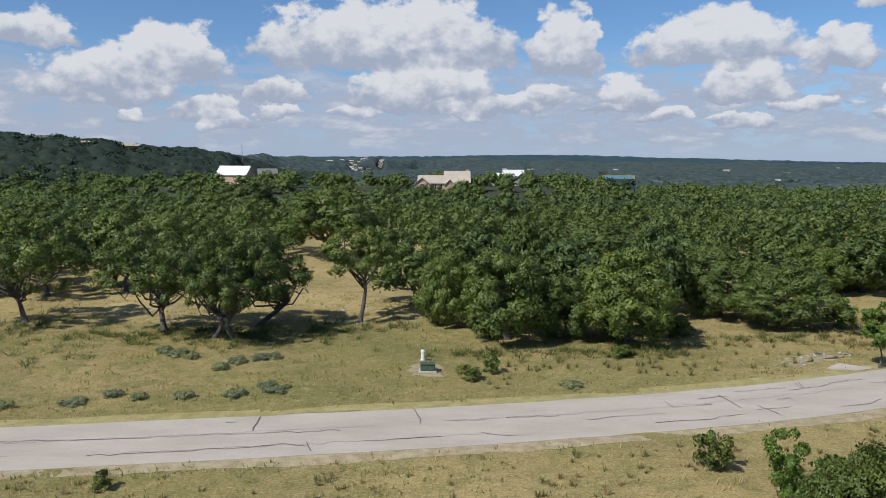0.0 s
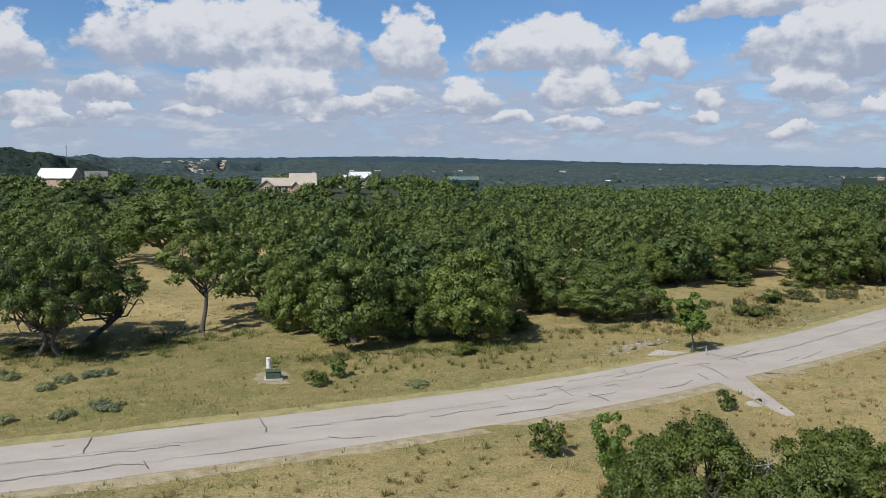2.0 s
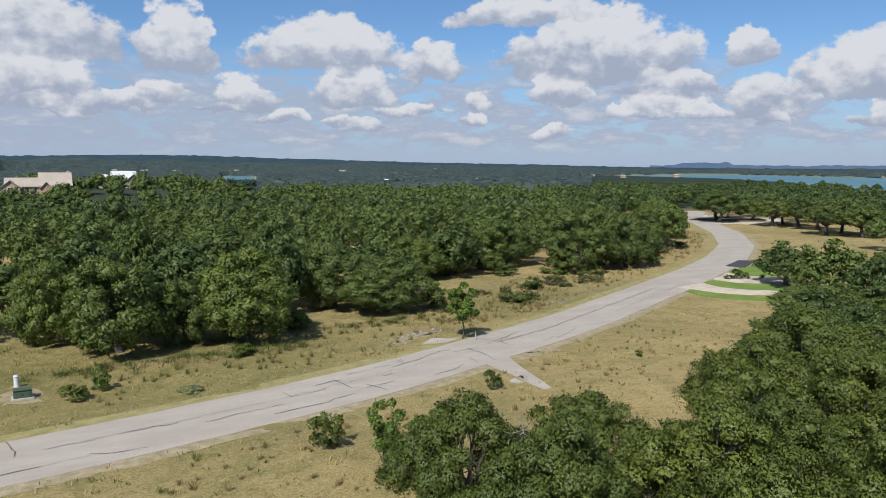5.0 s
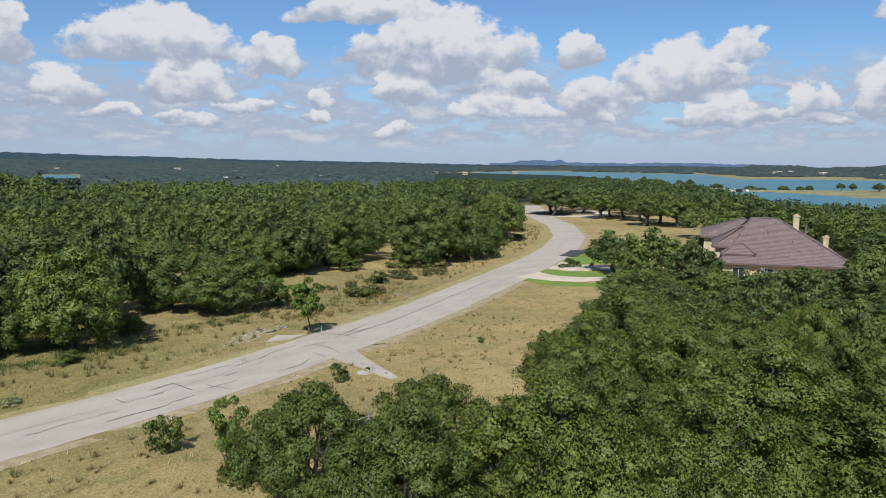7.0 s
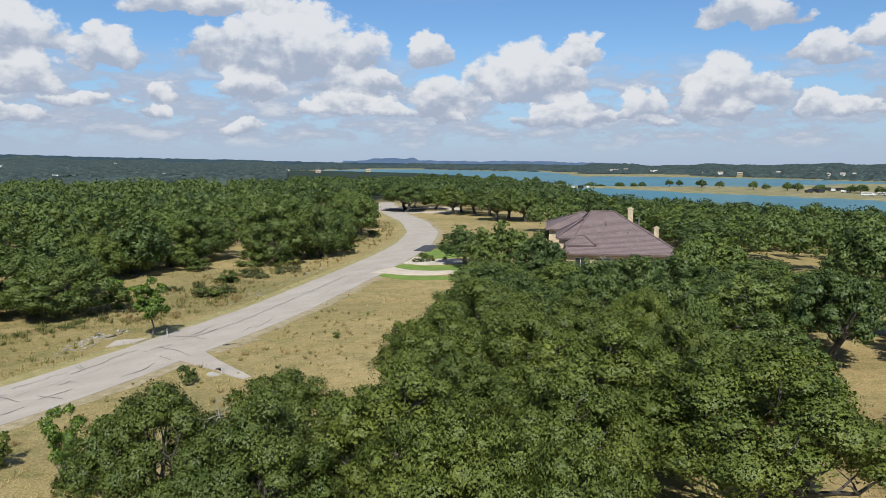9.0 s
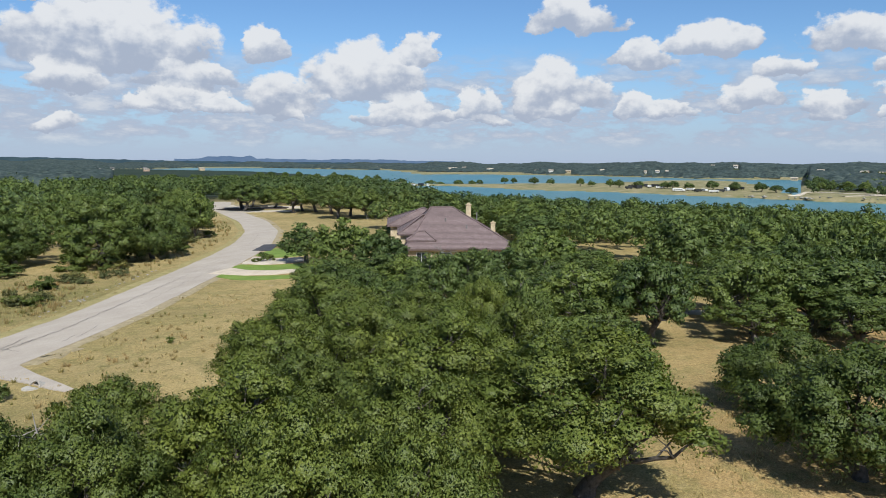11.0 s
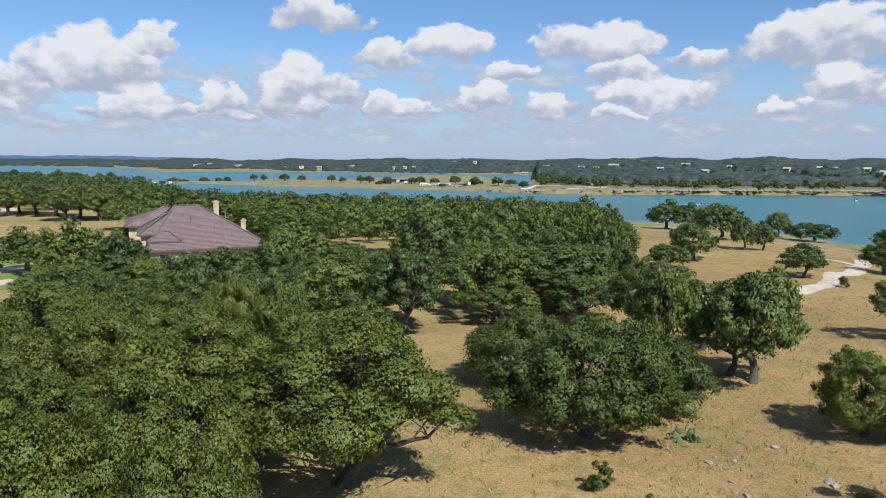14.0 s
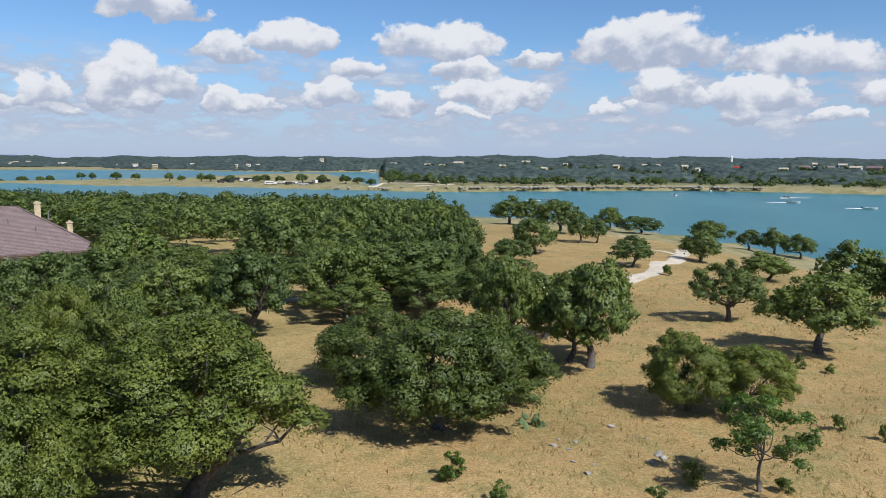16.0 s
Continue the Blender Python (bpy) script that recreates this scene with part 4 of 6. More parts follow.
plant("oak", 72.5, -50.7, 7.6, 3.8)
plant("oak", 68.9, -53.1, 6.8, 2.9)
plant("oak", 116.8, -26.1, 6.4, 3.6)
plant("oak", 169.6, -42.3, 8.6, 5.0)
plant("oak", 214.7, -38.3, 8.6, 5.5)
plant("oak", 212.4, -43.7, 8.4, 4.9)
plant("oak", 139.2, -39.4, 6.1, 2.4)
plant("oak", 140.1, -43.0, 5.6, 2.1)
plant("oak", 214.6, -68.4, 7.5, 3.5)
plant("oak", 201.7, -72.9, 5.5, 5.9)
plant("oak", 221.7, -1.1, 8.4, 5.0)
plant("oak", 225.3, -11.4, 7.4, 4.7)
plant("oak", 202.7, -16.7, 6.7, 4.3)
plant("oak", 196.5, -20.8, 6.7, 3.0)
plant("oak", 105.8, -20.5, 3.7, 3.1)
plant("oak", 83.9, -11.9, 6.5, 1.9)
plant("oak", 80.6, -14.6, 5.0, 3.7)
plant("oak", 97.7, 2.3, 6.0, 4.8)
plant("oak", 77.8, 4.9, 6.3, 4.1)
plant("oak", 75.7, -2.7, 7.0, 4.4)
plant("oak", 76.5, 11.7, 5.8, 3.9)
plant("oak", 78.3, 18.4, 4.7, 3.6)
plant("oak", 69.4, -6.5, 4.9, 3.5)
plant("oak", 61.9, -11.8, 6.8, 3.1)
plant("oak", 60.2, -15.4, 6.2, 2.8)
plant("oak", 66.6, 0.9, 4.1, 3.3)
plant("oak", 83.2, 29.3, 5.6, 3.6)
plant("oak", 77.0, 33.1, 5.2, 3.2)
plant("oak", 74.7, 21.8, 4.2, 3.4)
plant("oak", 176.9, 152.8, 10.2, 7.5)
plant("oak", 178.5, 134.9, 8.7, 6.2)
plant("oak", 165.7, 110.1, 9.5, 6.0)
plant("oak", 174.7, 105.9, 8.4, 5.8)
plant("oak", 113.8, 64.0, 4.5, 3.5)
plant("lime", 34.8, 57.8, 5.4, 1.7)
plant("juniper", 39.2, 71.9, 3.4, 1.7)
plant("shrub", 57.3, 77.8, 1.6, 1.5)
plant("shrub", 60.8, 91.2, 2.1, 3.2)
plant("shrub", 69.8, 89.3, 2.7, 3.0)
plant("shrub", 14.2, 37.5, 2.1, 1.2)
plant("shrub", 29.1, 43.3, 1.5, 0.8)
plant("limebush", 16.4, 34.2, 3.5, 1.3)
plant("limebush", 16.8, 30.8, 3.5, 1.6)
plant("shrub", 2.0, 54.5, 1.2, 1.2)
plant("limebush", 3.8, 56.8, 1.8, 0.8)
plant("limebush", 33.3, -5.4, 1.4, 0.8)
plant("limebush", 30.8, -7.2, 1.2, 0.5)
plant("limebush", 30.0, -13.9, 1.0, 0.6)
plant("shrub", 32.4, -16.5, 1.2, 0.6)
plant("shrub", 31.0, -20.2, 0.8, 0.5)
plant("limebush", 49.4, -33.8, 0.8, 0.4)
plant("limebush", 50.7, -32.3, 1.0, 0.5)
plant("shrub", 38.0, -27.2, 1.0, 0.5)
plant("shrub", 36.2, -28.6, 0.9, 0.4)
plant("shrub", 48.0, -0.7, 1.1, 0.6)
plant("cactus", 40.7, -10.7, 0.9, 1.0)
plant("shrub", 92.8, -38.7, 1.5, 0.8)
plant("shrub", -16.8, 35.0, 1.0, 0.6)
plant("shrub", 44.7, 44.8, 0.6, 0.4)
plant("shrub", 15.1, 61.4, 1.2, 1.1)
plant("near", 32.5, 6.3, 8.3, 5.6)
plant("near", 34.5, 14.5, 8.2, 4.6)
plant("near", 26.6, 11.6, 7.4, 3.8)
plant("near", 20.6, 8.2, 7.2, 3.0)
plant("near", 18.8, 11.5, 8.0, 3.5)
plant("near", 22.3, 17.5, 7.6, 4.0)
plant("near", 16.3, 19.5, 7.1, 3.3)
plant("near", 15.8, 25.0, 6.9, 3.2)
plant("near", 21.5, 23.2, 6.3, 3.2)
plant("near", 33.4, 24.4, 7.4, 3.8)
plant("near", 28.5, 19.0, 6.4, 3.6)
plant("near", 42.8, 27.3, 8.0, 4.8)
plant("near", 36.5, 21.0, 7.8, 3.8)
plant("near", 43.0, 20.0, 7.5, 4.0)
plant("near", 41.0, 13.0, 7.2, 3.7)

for x, y, tall, r in ((-15, 290, 4.6, 3.4), (-9, 293, 4.2, 3.2), (-3, 291, 4.6, 3.4), (3, 293, 4.4, 3.2), (9, 291, 5.0, 3.6), (14, 296, 5.2, 3.6), (-20, 296, 5.2, 3.8)):
    plant("oak", x, y, tall, r)

for x, y, tall, r in ((124, 40, 6.5, 4.5), (131, 46, 7, 4.8), (140, 50, 7.5, 5), (150, 55, 7.5, 5.2), (146, 44, 7, 4.8), (160, 52, 7.5, 5.2), (171, 57, 8, 5.4), (136, 38, 6.5, 4.6), (157, 64, 8, 5.2), (144, 61, 8, 5)):
    plant("oak", x, y, tall, r)

# The wood's edge above the cut bank.
for x, y, tall, r in ((47, 92, 7.0, 4.4), (54, 96, 7.2, 4.6), (61, 97.5, 7.6, 4.8), (67.5, 99, 8.2, 5.0), (93, 98, 8.4, 5.2), (100.5, 104, 8.2, 5.0), (118, 118.5, 8.6, 5.2), (128, 128, 9.0, 5.4), (138, 139, 9.0, 5.4)):
    plant("dense", x, y, tall, r)

# Woodland filled in between: open patches stay clear.
CLEAR = ((289, 634, 24), (300, 660, 20), (414, 671, 26), (430, 698, 22), (120, 88, 14), (108, 78, 10), (135, 98, 12), (109, 415, 14), (76, 186, 9), (19.5, 147, 6), (25, 139, 6), (-27, 158, 9), (-61, 233, 8), (142, 202, 9), (33, 113, 5), (119, 27, 4), (133, 34, 5), (59.7, 3.3, 4), (-13, 100, 13), (-12, 118, 9), (-26, 160, 8), (-50, 104, 7), (-59, 227, 9), (20, 149, 7), (24, 139, 6), (76, 181, 8), (118, 169, 6), (-30, 85, 10), (-20, 110, 9), (-12, 140, 10),
         (103, 392, 16), (112, 58, 27), (175, 118, 24), (132, 83, 9), (190, 154, 13), (150, 100, 16), (162, 116, 14), (88, 35, 9), (97, 60, 12), (89, 70, 15), (62, 80, 6), (94, 92, 8), (100, 24, 10), (108, 16, 6), (84, 8, 4), (84, -8, 3), (85, -20, 3), (87, -31, 3), (94, -37, 4), (101, -40, 4), (106, -43, 4), (70, -22, 6), (75, 57, 8))


def blocked(x, y, r):
    if float(road_distance(x, y)) < 9 + r:
        return True
    return any(math.hypot(x - cx, y - cy) < cr + 1 for cx, cy, cr in CLEAR) or any(math.hypot(x - px, y - py) < (pr + r) * 0.72 for px, py, pr in PLANTED)


def wood(count, az0, az1, d0, d1, gap=1.0, test=None, rr=(3.2, 5.0), hh=(6.0, 9.0), limit=6000):
    made = tries = 0
    spots = []
    while made < count and tries < limit:
        tries += 1
        az, d = radians(tree_rng.uniform(az0, az1)), math.sqrt(tree_rng.uniform(d0 * d0, d1 * d1))
        x, y, r = math.sin(az) * d, math.cos(az) * d, tree_rng.uniform(*rr)
        if blocked(x, y, r * gap) or (test and not test(x, y)):
            continue
        if h0(x, y) < WATER + 0.9:
            continue
        PLANTED.append((x, y, r * gap))
        spots.append((x, y, tree_rng.uniform(*hh), r))
        made += 1
    return spots


def behind_line(x, y):
    """North of the road's verge, behind the open strip of grass."""
    line = np.interp(x, (-80, -45, -12, 0, 22, 30, 45, 62, 84, 110, 160), (86, 84, 90, 78, 76, 82, 84, 98, 96, 108, 170))
    return y > line


near_wood = wood(200, -46, 47, 74, 180, 1.1, behind_line, rr=(3.4, 6.2), hh=(5.0, 10.8), limit=12000)
front_wood = wood(30, 55, 80, 44, 94, 0.72, lambda x, y: y < 0.8 * x - 4 and y > 10, rr=(3.2, 4.8), hh=(4.0, 5.2))
near_wood += wood(62, 60, 100, 94, 165, 0.74, lambda x, y: y > -12 and math.hypot(x - 105, y - 54) > 22)
near_wood += wood(24, 40, 62, 90, 190, 0.8, lambda x, y: float(road_distance(x, y)) > 12 and y < 0.9 * x + 10)
behind = wood(210, 47, 97, 165, 330, 0.72, lambda x, y: y > -14)
behind += wood(40, 44, 64, 232, 300, 0.7, rr=(5, 8), hh=(8.5, 10.5))
behind += wood(120, 38, 60, 205, 420, 0.7)
behind += wood(130, -46, 40, 178, 230, 0.78, rr=(4.4, 7.6), hh=(6, 10.5))
front_wood += wood(20, 86, 97, 66, 122, 0.78, lambda x, y: y < 14, rr=(3.6, 5.4), hh=(5.4, 7.6))
for i, (x, y, tall, r) in enumerate(front_wood):
    put_tree(MODELS["oak"][i % 5], "live_oak", x, y, tall, r, tree_rng.uniform(0, 360), "live oak with rounded dark green crown near the house", "oaks by the house")
deep_wood = [q for q in near_wood if math.hypot(q[0], q[1]) > 112]
near_wood = [q for q in near_wood if math.hypot(q[0], q[1]) <= 112]
for i, (x, y, tall, r) in enumerate(near_wood):
    put_tree(MODELS["oak"][i % 5] if r > 5.8 and math.hypot(x, y) < 118 else MODELS["mid"][i % 6], "live_oak", x, y, tall, r, tree_rng.uniform(0, 360), "live oak with rounded dark green crown in woodland", "woodland oaks")


def far_wood(name, spots, leaves, size, label, mat=None, lobes=9, puffs=0):
    vs, fs, ns, base = [], [], [], 0
    for x, y, tall, r in spots:
        cl = dome_lobes(tree_rng, r, tall * 0.2, tall, lobes, (0.36, 0.5) if lobes < 12 else (0.22, 0.34)) + (x, y, h0(x, y), 0)
        v, f, nv = leaf_cloud(tree_rng, cl, leaves, size, puffs)
        ns.append(nv)
        vs.append(v)
        fs.append(f + base)
        base += len(v)
    ob = new(name, fast_mesh(name, np.concatenate(vs), np.concatenate(fs), mat or M_OAK_FAR, np.concatenate(ns)))
    tagged(ob, label, "woodland", kind="stuff")


far_wood("oak_woodland", deep_wood, 1150, 0.31, "live oaks with rounded dark green crowns deeper in the wood", M_OAK_MID, 20, 2)
far_wood("lakeside_woodland", behind, 380, 0.5, "dense dark green oaks towards the lake shore")
PLANTED.clear()
far_wood("woodland", wood(800, -55, 47, 228, 480, 0.62, rr=(4, 7.2), limit=9000), 150, 0.7, "dense dark green oak woodland beyond the road")
PLANTED.clear()
far_wood("hill_woodland", wood(800, -42, -9, 400, 700, 0.36, rr=(5, 8), hh=(6, 9), limit=9000), 70, 1.15, "dark green oak woodland on the hillside, cloud shade in its colour", M_CLOUD_SHADE)
PLANTED.clear()
far_wood("far_woodland", wood(420, -34, 37, 470, 760, 0.5, rr=(4.5, 7), hh=(6, 9), limit=5000), 60, 1.3, "distant dark green woodland on rolling hills", M_CLOUD_SHADE)
PLANTED.clear()
far_wood("lake_head_woodland", wood(420, 36, 59, 425, 900, 0.45, lambda x, y: h0(x, y) > -5.0, rr=(3, 5), hh=(2.6, 4.2), limit=6000), 60, 0.95, "low dark green oaks on the flats before the lake")
PLANTED.clear()
far_wood("far_shore_woodland", wood(800, 83, 130, 500, 900, 0.5, lambda x, y: h0(x, y) > -5.2, rr=(2.6, 4.6), hh=(4, 6), limit=9000), 60, 0.9, "dark green woodland on the far lake shore")

# ---- road details ----
crack_seed = [100]


def crack(*pts, wide=1.0):
    """A tar-filled crack across or along the road."""
    rng = np.random.RandomState(crack_seed[0])
    crack_seed[0] += 1
    p = [np.array(pts[0], float)]
    for a, b in zip(pts[:-1], pts[1:]):
        a, b = np.array(a, float), np.array(b, float)
        n = max(2, int(np.hypot(*(b - a)) / 0.6))
        side = np.array([-(b - a)[1], (b - a)[0]]) / (np.hypot(*(b - a)) + 1e-6)
        for k in range(1, n + 1):
            p.append(a + (b - a) * k / n + side * rng.randn() * 0.09 * (k < n))
    verts, faces = [], []
    p = np.array(p)
    for i in range(len(p)):
        d = p[min(i + 1, len(p) - 1)] - p[max(i - 1, 0)]
        s = np.array([-d[1], d[0]]) / (np.hypot(*d) + 1e-6)
        w = (0.014 + 0.024 * rng.rand()) * wide
        for q in (-1, 1):
            x, y = p[i] + s * w * q
            off = float(road_distance(x, y)) / 3.25
            verts.append((x, y, h0(x, y) + 0.068 + 0.05 * max(0.0, 1 - off * off)))
        if i:
            faces.append((2 * i - 2, 2 * i - 1, 2 * i + 1, 2 * i))
    return raw("crack", verts, [f[::-1] for f in faces], M_TAR, road)


def along_road(x0, x1, off, step=4.0):
    """Points beside the road's centre line, off metres to its north."""
    xs = np.arange(x0, x1, step)
    ys = np.interp(xs, ROAD_X, road_off)
    gx, gy = np.gradient(xs), np.gradient(ys)
    k = np.hypot(gx, gy)
    return list(zip(xs - gy / k * off, ys + gx / k * off))


# The long seam of the two lanes and the seams near the edges.
for x0, x1, off in ((-95, -58, 0.5), (-52, -3, 0.45), (2, 31, 0.55), (60, 92, 0.4), (98, 126, 0.3), (-40, -22, -1.6), (-18, 3, -1.9), (72, 88, -1.4), (-70, -46, -1.4)):
    crack(*along_road(x0, x1, off), wide=0.45)


def rock_bm(rng, sx, sy, sz):
    bm = bmesh.new()
    bmesh.ops.create_icosphere(bm, subdivisions=1, radius=1)
    for v in bm.verts:
        v.co = Vector((v.co.x * sx, v.co.y * sy, v.co.z * sz)) * rng.uniform(0.75, 1.2)
    return bm


rock_meshes = []
rock_rng = np.random.RandomState(31)
for i in range(6):
    bm = rock_bm(rock_rng, 0.3, 0.22, 0.16)
    me = bpy.data.meshes.new("rock")
    bm.to_mesh(me)
    bm.free()
    me.materials.append(M_ROCK)
    rock_meshes.append(me)


def rocks(x, y, count, rx, ry, size, label, turn=0.0):
    for i in range(count):
        a, q = rock_rng.uniform(0, 6.28), math.sqrt(rock_rng.rand())
        u, v = math.cos(a) * q * rx, math.sin(a) * q * ry
        px, py = x + u * math.cos(turn) - v * math.sin(turn), y + u * math.sin(turn) + v * math.cos(turn)
        o = new("rock", rock_meshes[i % 6])
        s = size * rock_rng.uniform(0.35, 1.15)
        o.matrix_world = pose(px, py, h0(px, py) + 0.04 * s, rock_rng.uniform(-15, 15), rock_rng.uniform(-15, 15), rock_rng.uniform(0, 360)) @ Matrix.Diagonal((s, s, s * rock_rng.uniform(0.5, 1.0), 1))
        tagged(o, label, "rock", "rocks")


for pts in (((28.6, 58.9), (31.5, 59.8), (33.8, 60.8), (34.4, 61.6), (31.5, 61.6), (29.2, 60.4)), ((-2.3, 55.0), (0.0, 55.1), (0.1, 57.4), (-1.0, 59.6), (-2.3, 58.2)),
            ((37, 50.3), (40, 51.2), (40.6, 50.2), (38, 49.2))):
    tagged(patch("bare_soil", pts, 0.012, M_SOIL, step=0.6, ragged=0.22), "bare pale stony soil in the grass", "soil", kind="structure")
rocks(-25, 73.5, 22, 4.5, 2.2, 1.1, "weathered pale limestone rock under an oak")
rocks(-19, 74.5, 16, 3.0, 1.6, 1.0, "weathered pale limestone rock under an oak")
rocks(-9.5, 75.5, 18, 2.8, 1.6, 1.0, "weathered pale limestone rock under an oak")
rocks(-17.5, 66, 10, 2.6, 0.7, 0.8, "weathered pale limestone rock under an oak")
rocks(-36, 81, 22, 8.0, 2.5, 1.1, "flat pale limestone rock in the grass")
rocks(-10, 82, 8, 3.0, 1.6, 0.9, "flat pale limestone rock in the grass")
rocks(31.5, 61.0, 34, 3.6, 0.9, 0.85, "broken white limestone rubble beside the road", 0.3)
rocks(29.0, 59.3, 16, 2.2, 0.9, 0.8, "broken white limestone rubble beside the road", 0.3)
rocks(54, 68.5, 26, 10, 0.9, 0.7, "pale rock showing in the cut bank", 0.42)
rocks(70, 76.5, 16, 8, 0.8, 0.7, "pale rock showing in the cut bank", 0.46)
rocks(36, -11.8, 9, 2.4, 1.4, 0.8, "flat pale rock in dry grass")
rocks(37.5, -15.5, 7, 3.0, 1.4, 0.9, "flat pale rock in dry grass")


def shore_rocks():
    """Broken pale ledges and boulders along the far waterline, joined."""
    rng = np.random.RandomState(64)
    n = 520
    az = np.where(rng.rand(n) < 0.75, rng.uniform(96, 118, n), rng.uniform(84, 128, n))
    d = np.interp(az, *POINT_NEAR) * rng.uniform(1.0, 1.018, n)
    x, y = np.sin(np.radians(az)) * d, np.cos(np.radians(az)) * d
    z = np.maximum(height(x, y), WATER)
    size = rng.uniform(0.4, 1.0, (n, 1, 1)) ** 2 * np.array((2.6, 1.8, 0.9))
    v = np.stack([x, y, z], 1)[:, None] + HEART_V[None] * size * rng.uniform(0.7, 1.3, (n, 6, 1))
    f = (HEART_F[None] + (np.arange(n) * 6)[:, None, None]).reshape(-1, 3)
    ob = new("shore_rocks", fast_mesh("shore_rocks", v.reshape(-1, 3), f, M_ROCK))
    tagged(ob, "pale broken rock ledges along the far shore", "rocks", kind="stuff")


shore_rocks()


def apron(name, corners, thick, label):
    e = thing(name, 0, 0, 0, 0, label, "culvert")
    bm = bmesh.new()
    top = [bm.verts.new((x, y, h0(x, y) + z)) for x, y, z in corners]
    low = [bm.verts.new((x, y, h0(x, y) - thick)) for x, y, z in corners]
    bm.faces.new(top)
    bm.faces.new(low[::-1])
    for i in range(len(top)):
        j = (i + 1) % len(top)
        bm.faces.new((top[j], top[i], low[i], low[j]))
    bmesh.ops.recalc_face_normals(bm, faces=bm.faces)
    part("slab", bm, M_ROAD, e)
    return e


near_culvert = apron("culvert", ((32.0, 49.1, 0.05), (35.0, 50.3, 0.05), (33.9, 46.4, 0.06), (33.0, 42.6, 0.06), (32.75, 41.0, 0.04), (32.1, 41.1, 0.04), (31.95, 42.4, 0.06), (32.0, 44.9, 0.07), (31.9, 46.8, 0.06)), 0.5, "pale concrete culvert apron with a round pipe mouth")
PIPE = pose(32.15, 43.8, -0.22, 0, -62, 0)
bm = bmesh.new()
bmesh.ops.create_cone(bm, cap_ends=False, segments=24, radius1=0.55, radius2=0.55, depth=0.8, matrix=PIPE)
bmesh.ops.solidify(bm, geom=bm.faces[:], thickness=0.08)
part("pipe", bm, M_CONCRETE, near_culvert)
# A dark plug gives the shade inside the pipe by its colour.
bm = bmesh.new()
bmesh.ops.create_cone(bm, cap_ends=True, segments=24, radius1=0.49, radius2=0.49, depth=0.3, matrix=PIPE @ pose(0, 0, 0.06))
part("dark_mouth", bm, M_DARK, near_culvert, "dark plug standing in for shade inside the pipe")
bm = bmesh.new()
ring = [(-0.55 * math.cos(a), -0.75 * math.sin(a)) for a in np.linspace(0, math.pi, 13)]
top = [bm.verts.new((32.0 + v - 0.3, 43.7 - u, h0(31.5, 43.7) + 0.05)) for u, v in ring]
low = [bm.verts.new((v.co.x, v.co.y, v.co.z - 0.25)) for v in top]
bm.faces.new(top)
for k in range(len(top)):
    bm.faces.new((top[k], low[k], low[(k + 1) % len(top)], top[(k + 1) % len(top)]))
bmesh.ops.recalc_face_normals(bm, faces=bm.faces)
part("splash_lip", bm, M_CONCRETE, near_culvert)
far_culvert = apron("drain_slab", ((30.6, 57.7, 0.10), (32.8, 57.0, 0.08), (34.4, 57.6, 0.08), (32.2, 58.9, 0.16)), 0.3, "flat concrete drain slab beside the road")

# ---- cabinet and pipe on the grass ----
CX, CY = -1.15, 56.3
cab = thing("utility_cabinet", CX, CY, h0(CX, CY), -2, "low dark green metal utility cabinet on concrete pad", "cabinet")
part("pad", box(-0.72, 0.72, -0.55, 0.55, -0.15, 0.12, 0.03), M_CONCRETE, cab, "pale concrete pad")
bm = box(-0.56, 0.56, -0.38, 0.38, 0.12, 0.62, 0.02)
for v in bm.verts:
    if v.co.z > 0.45 and v.co.y < 0:
        v.co.z -= 0.06
part("body", bm, M_GREENBOX, cab)
lid = part("lid", box(-0.59, 0.59, -0.41, 0.42, 0.62, 0.67, 0.015), M_GREENBOX, cab)
door = part("door", box(-0.50, 0.50, -0.405, -0.38, 0.17, 0.52, 0.008), M_GREENBOX, cab)
part("latch", box(-0.05, 0.05, -0.435, -0.405, 0.30, 0.42, 0.01), M_DARK, door, "dark padlock hasp")
pipe = thing("vent_pipe", -1.62, 59.6, h0(-1.62, 59.6), 0, "white round marker pipe standing in the grass", "pipe")
bm = bmesh.new()
bmesh.ops.create_cone(bm, cap_ends=True, segments=20, radius1=0.17, radius2=0.17, depth=0.85, matrix=pose(0, 0, 0.35))
part("tube", bm, M_WHITE, pipe)
bm = bmesh.new()
bmesh.ops.create_cone(bm, cap_ends=True, segments=20, radius1=0.195, radius2=0.15, depth=0.1, matrix=pose(0, 0, 0.82))
part("cap", bm, M_WHITE, pipe)
bm = bmesh.new()
bmesh.ops.create_cone(bm, cap_ends=True, segments=20, radius1=0.26, radius2=0.22, depth=0.1, matrix=pose(0, 0, 0.02))
part("foot", bm, M_CONCRETE, pipe)

post = thing("marker_post", 35.6, 56.6, h0(35.6, 56.6), 0, "slim pale roadside marker post beside a sapling", "post")
part("shaft", box(-0.05, 0.05, -0.03, 0.03, -0.2, 0.85, 0.01), M_CONCRETE, post)
part("reflector", box(-0.035, 0.035, -0.045, -0.03, 0.68, 0.8, 0.005), M_RED, post, "small red reflector")

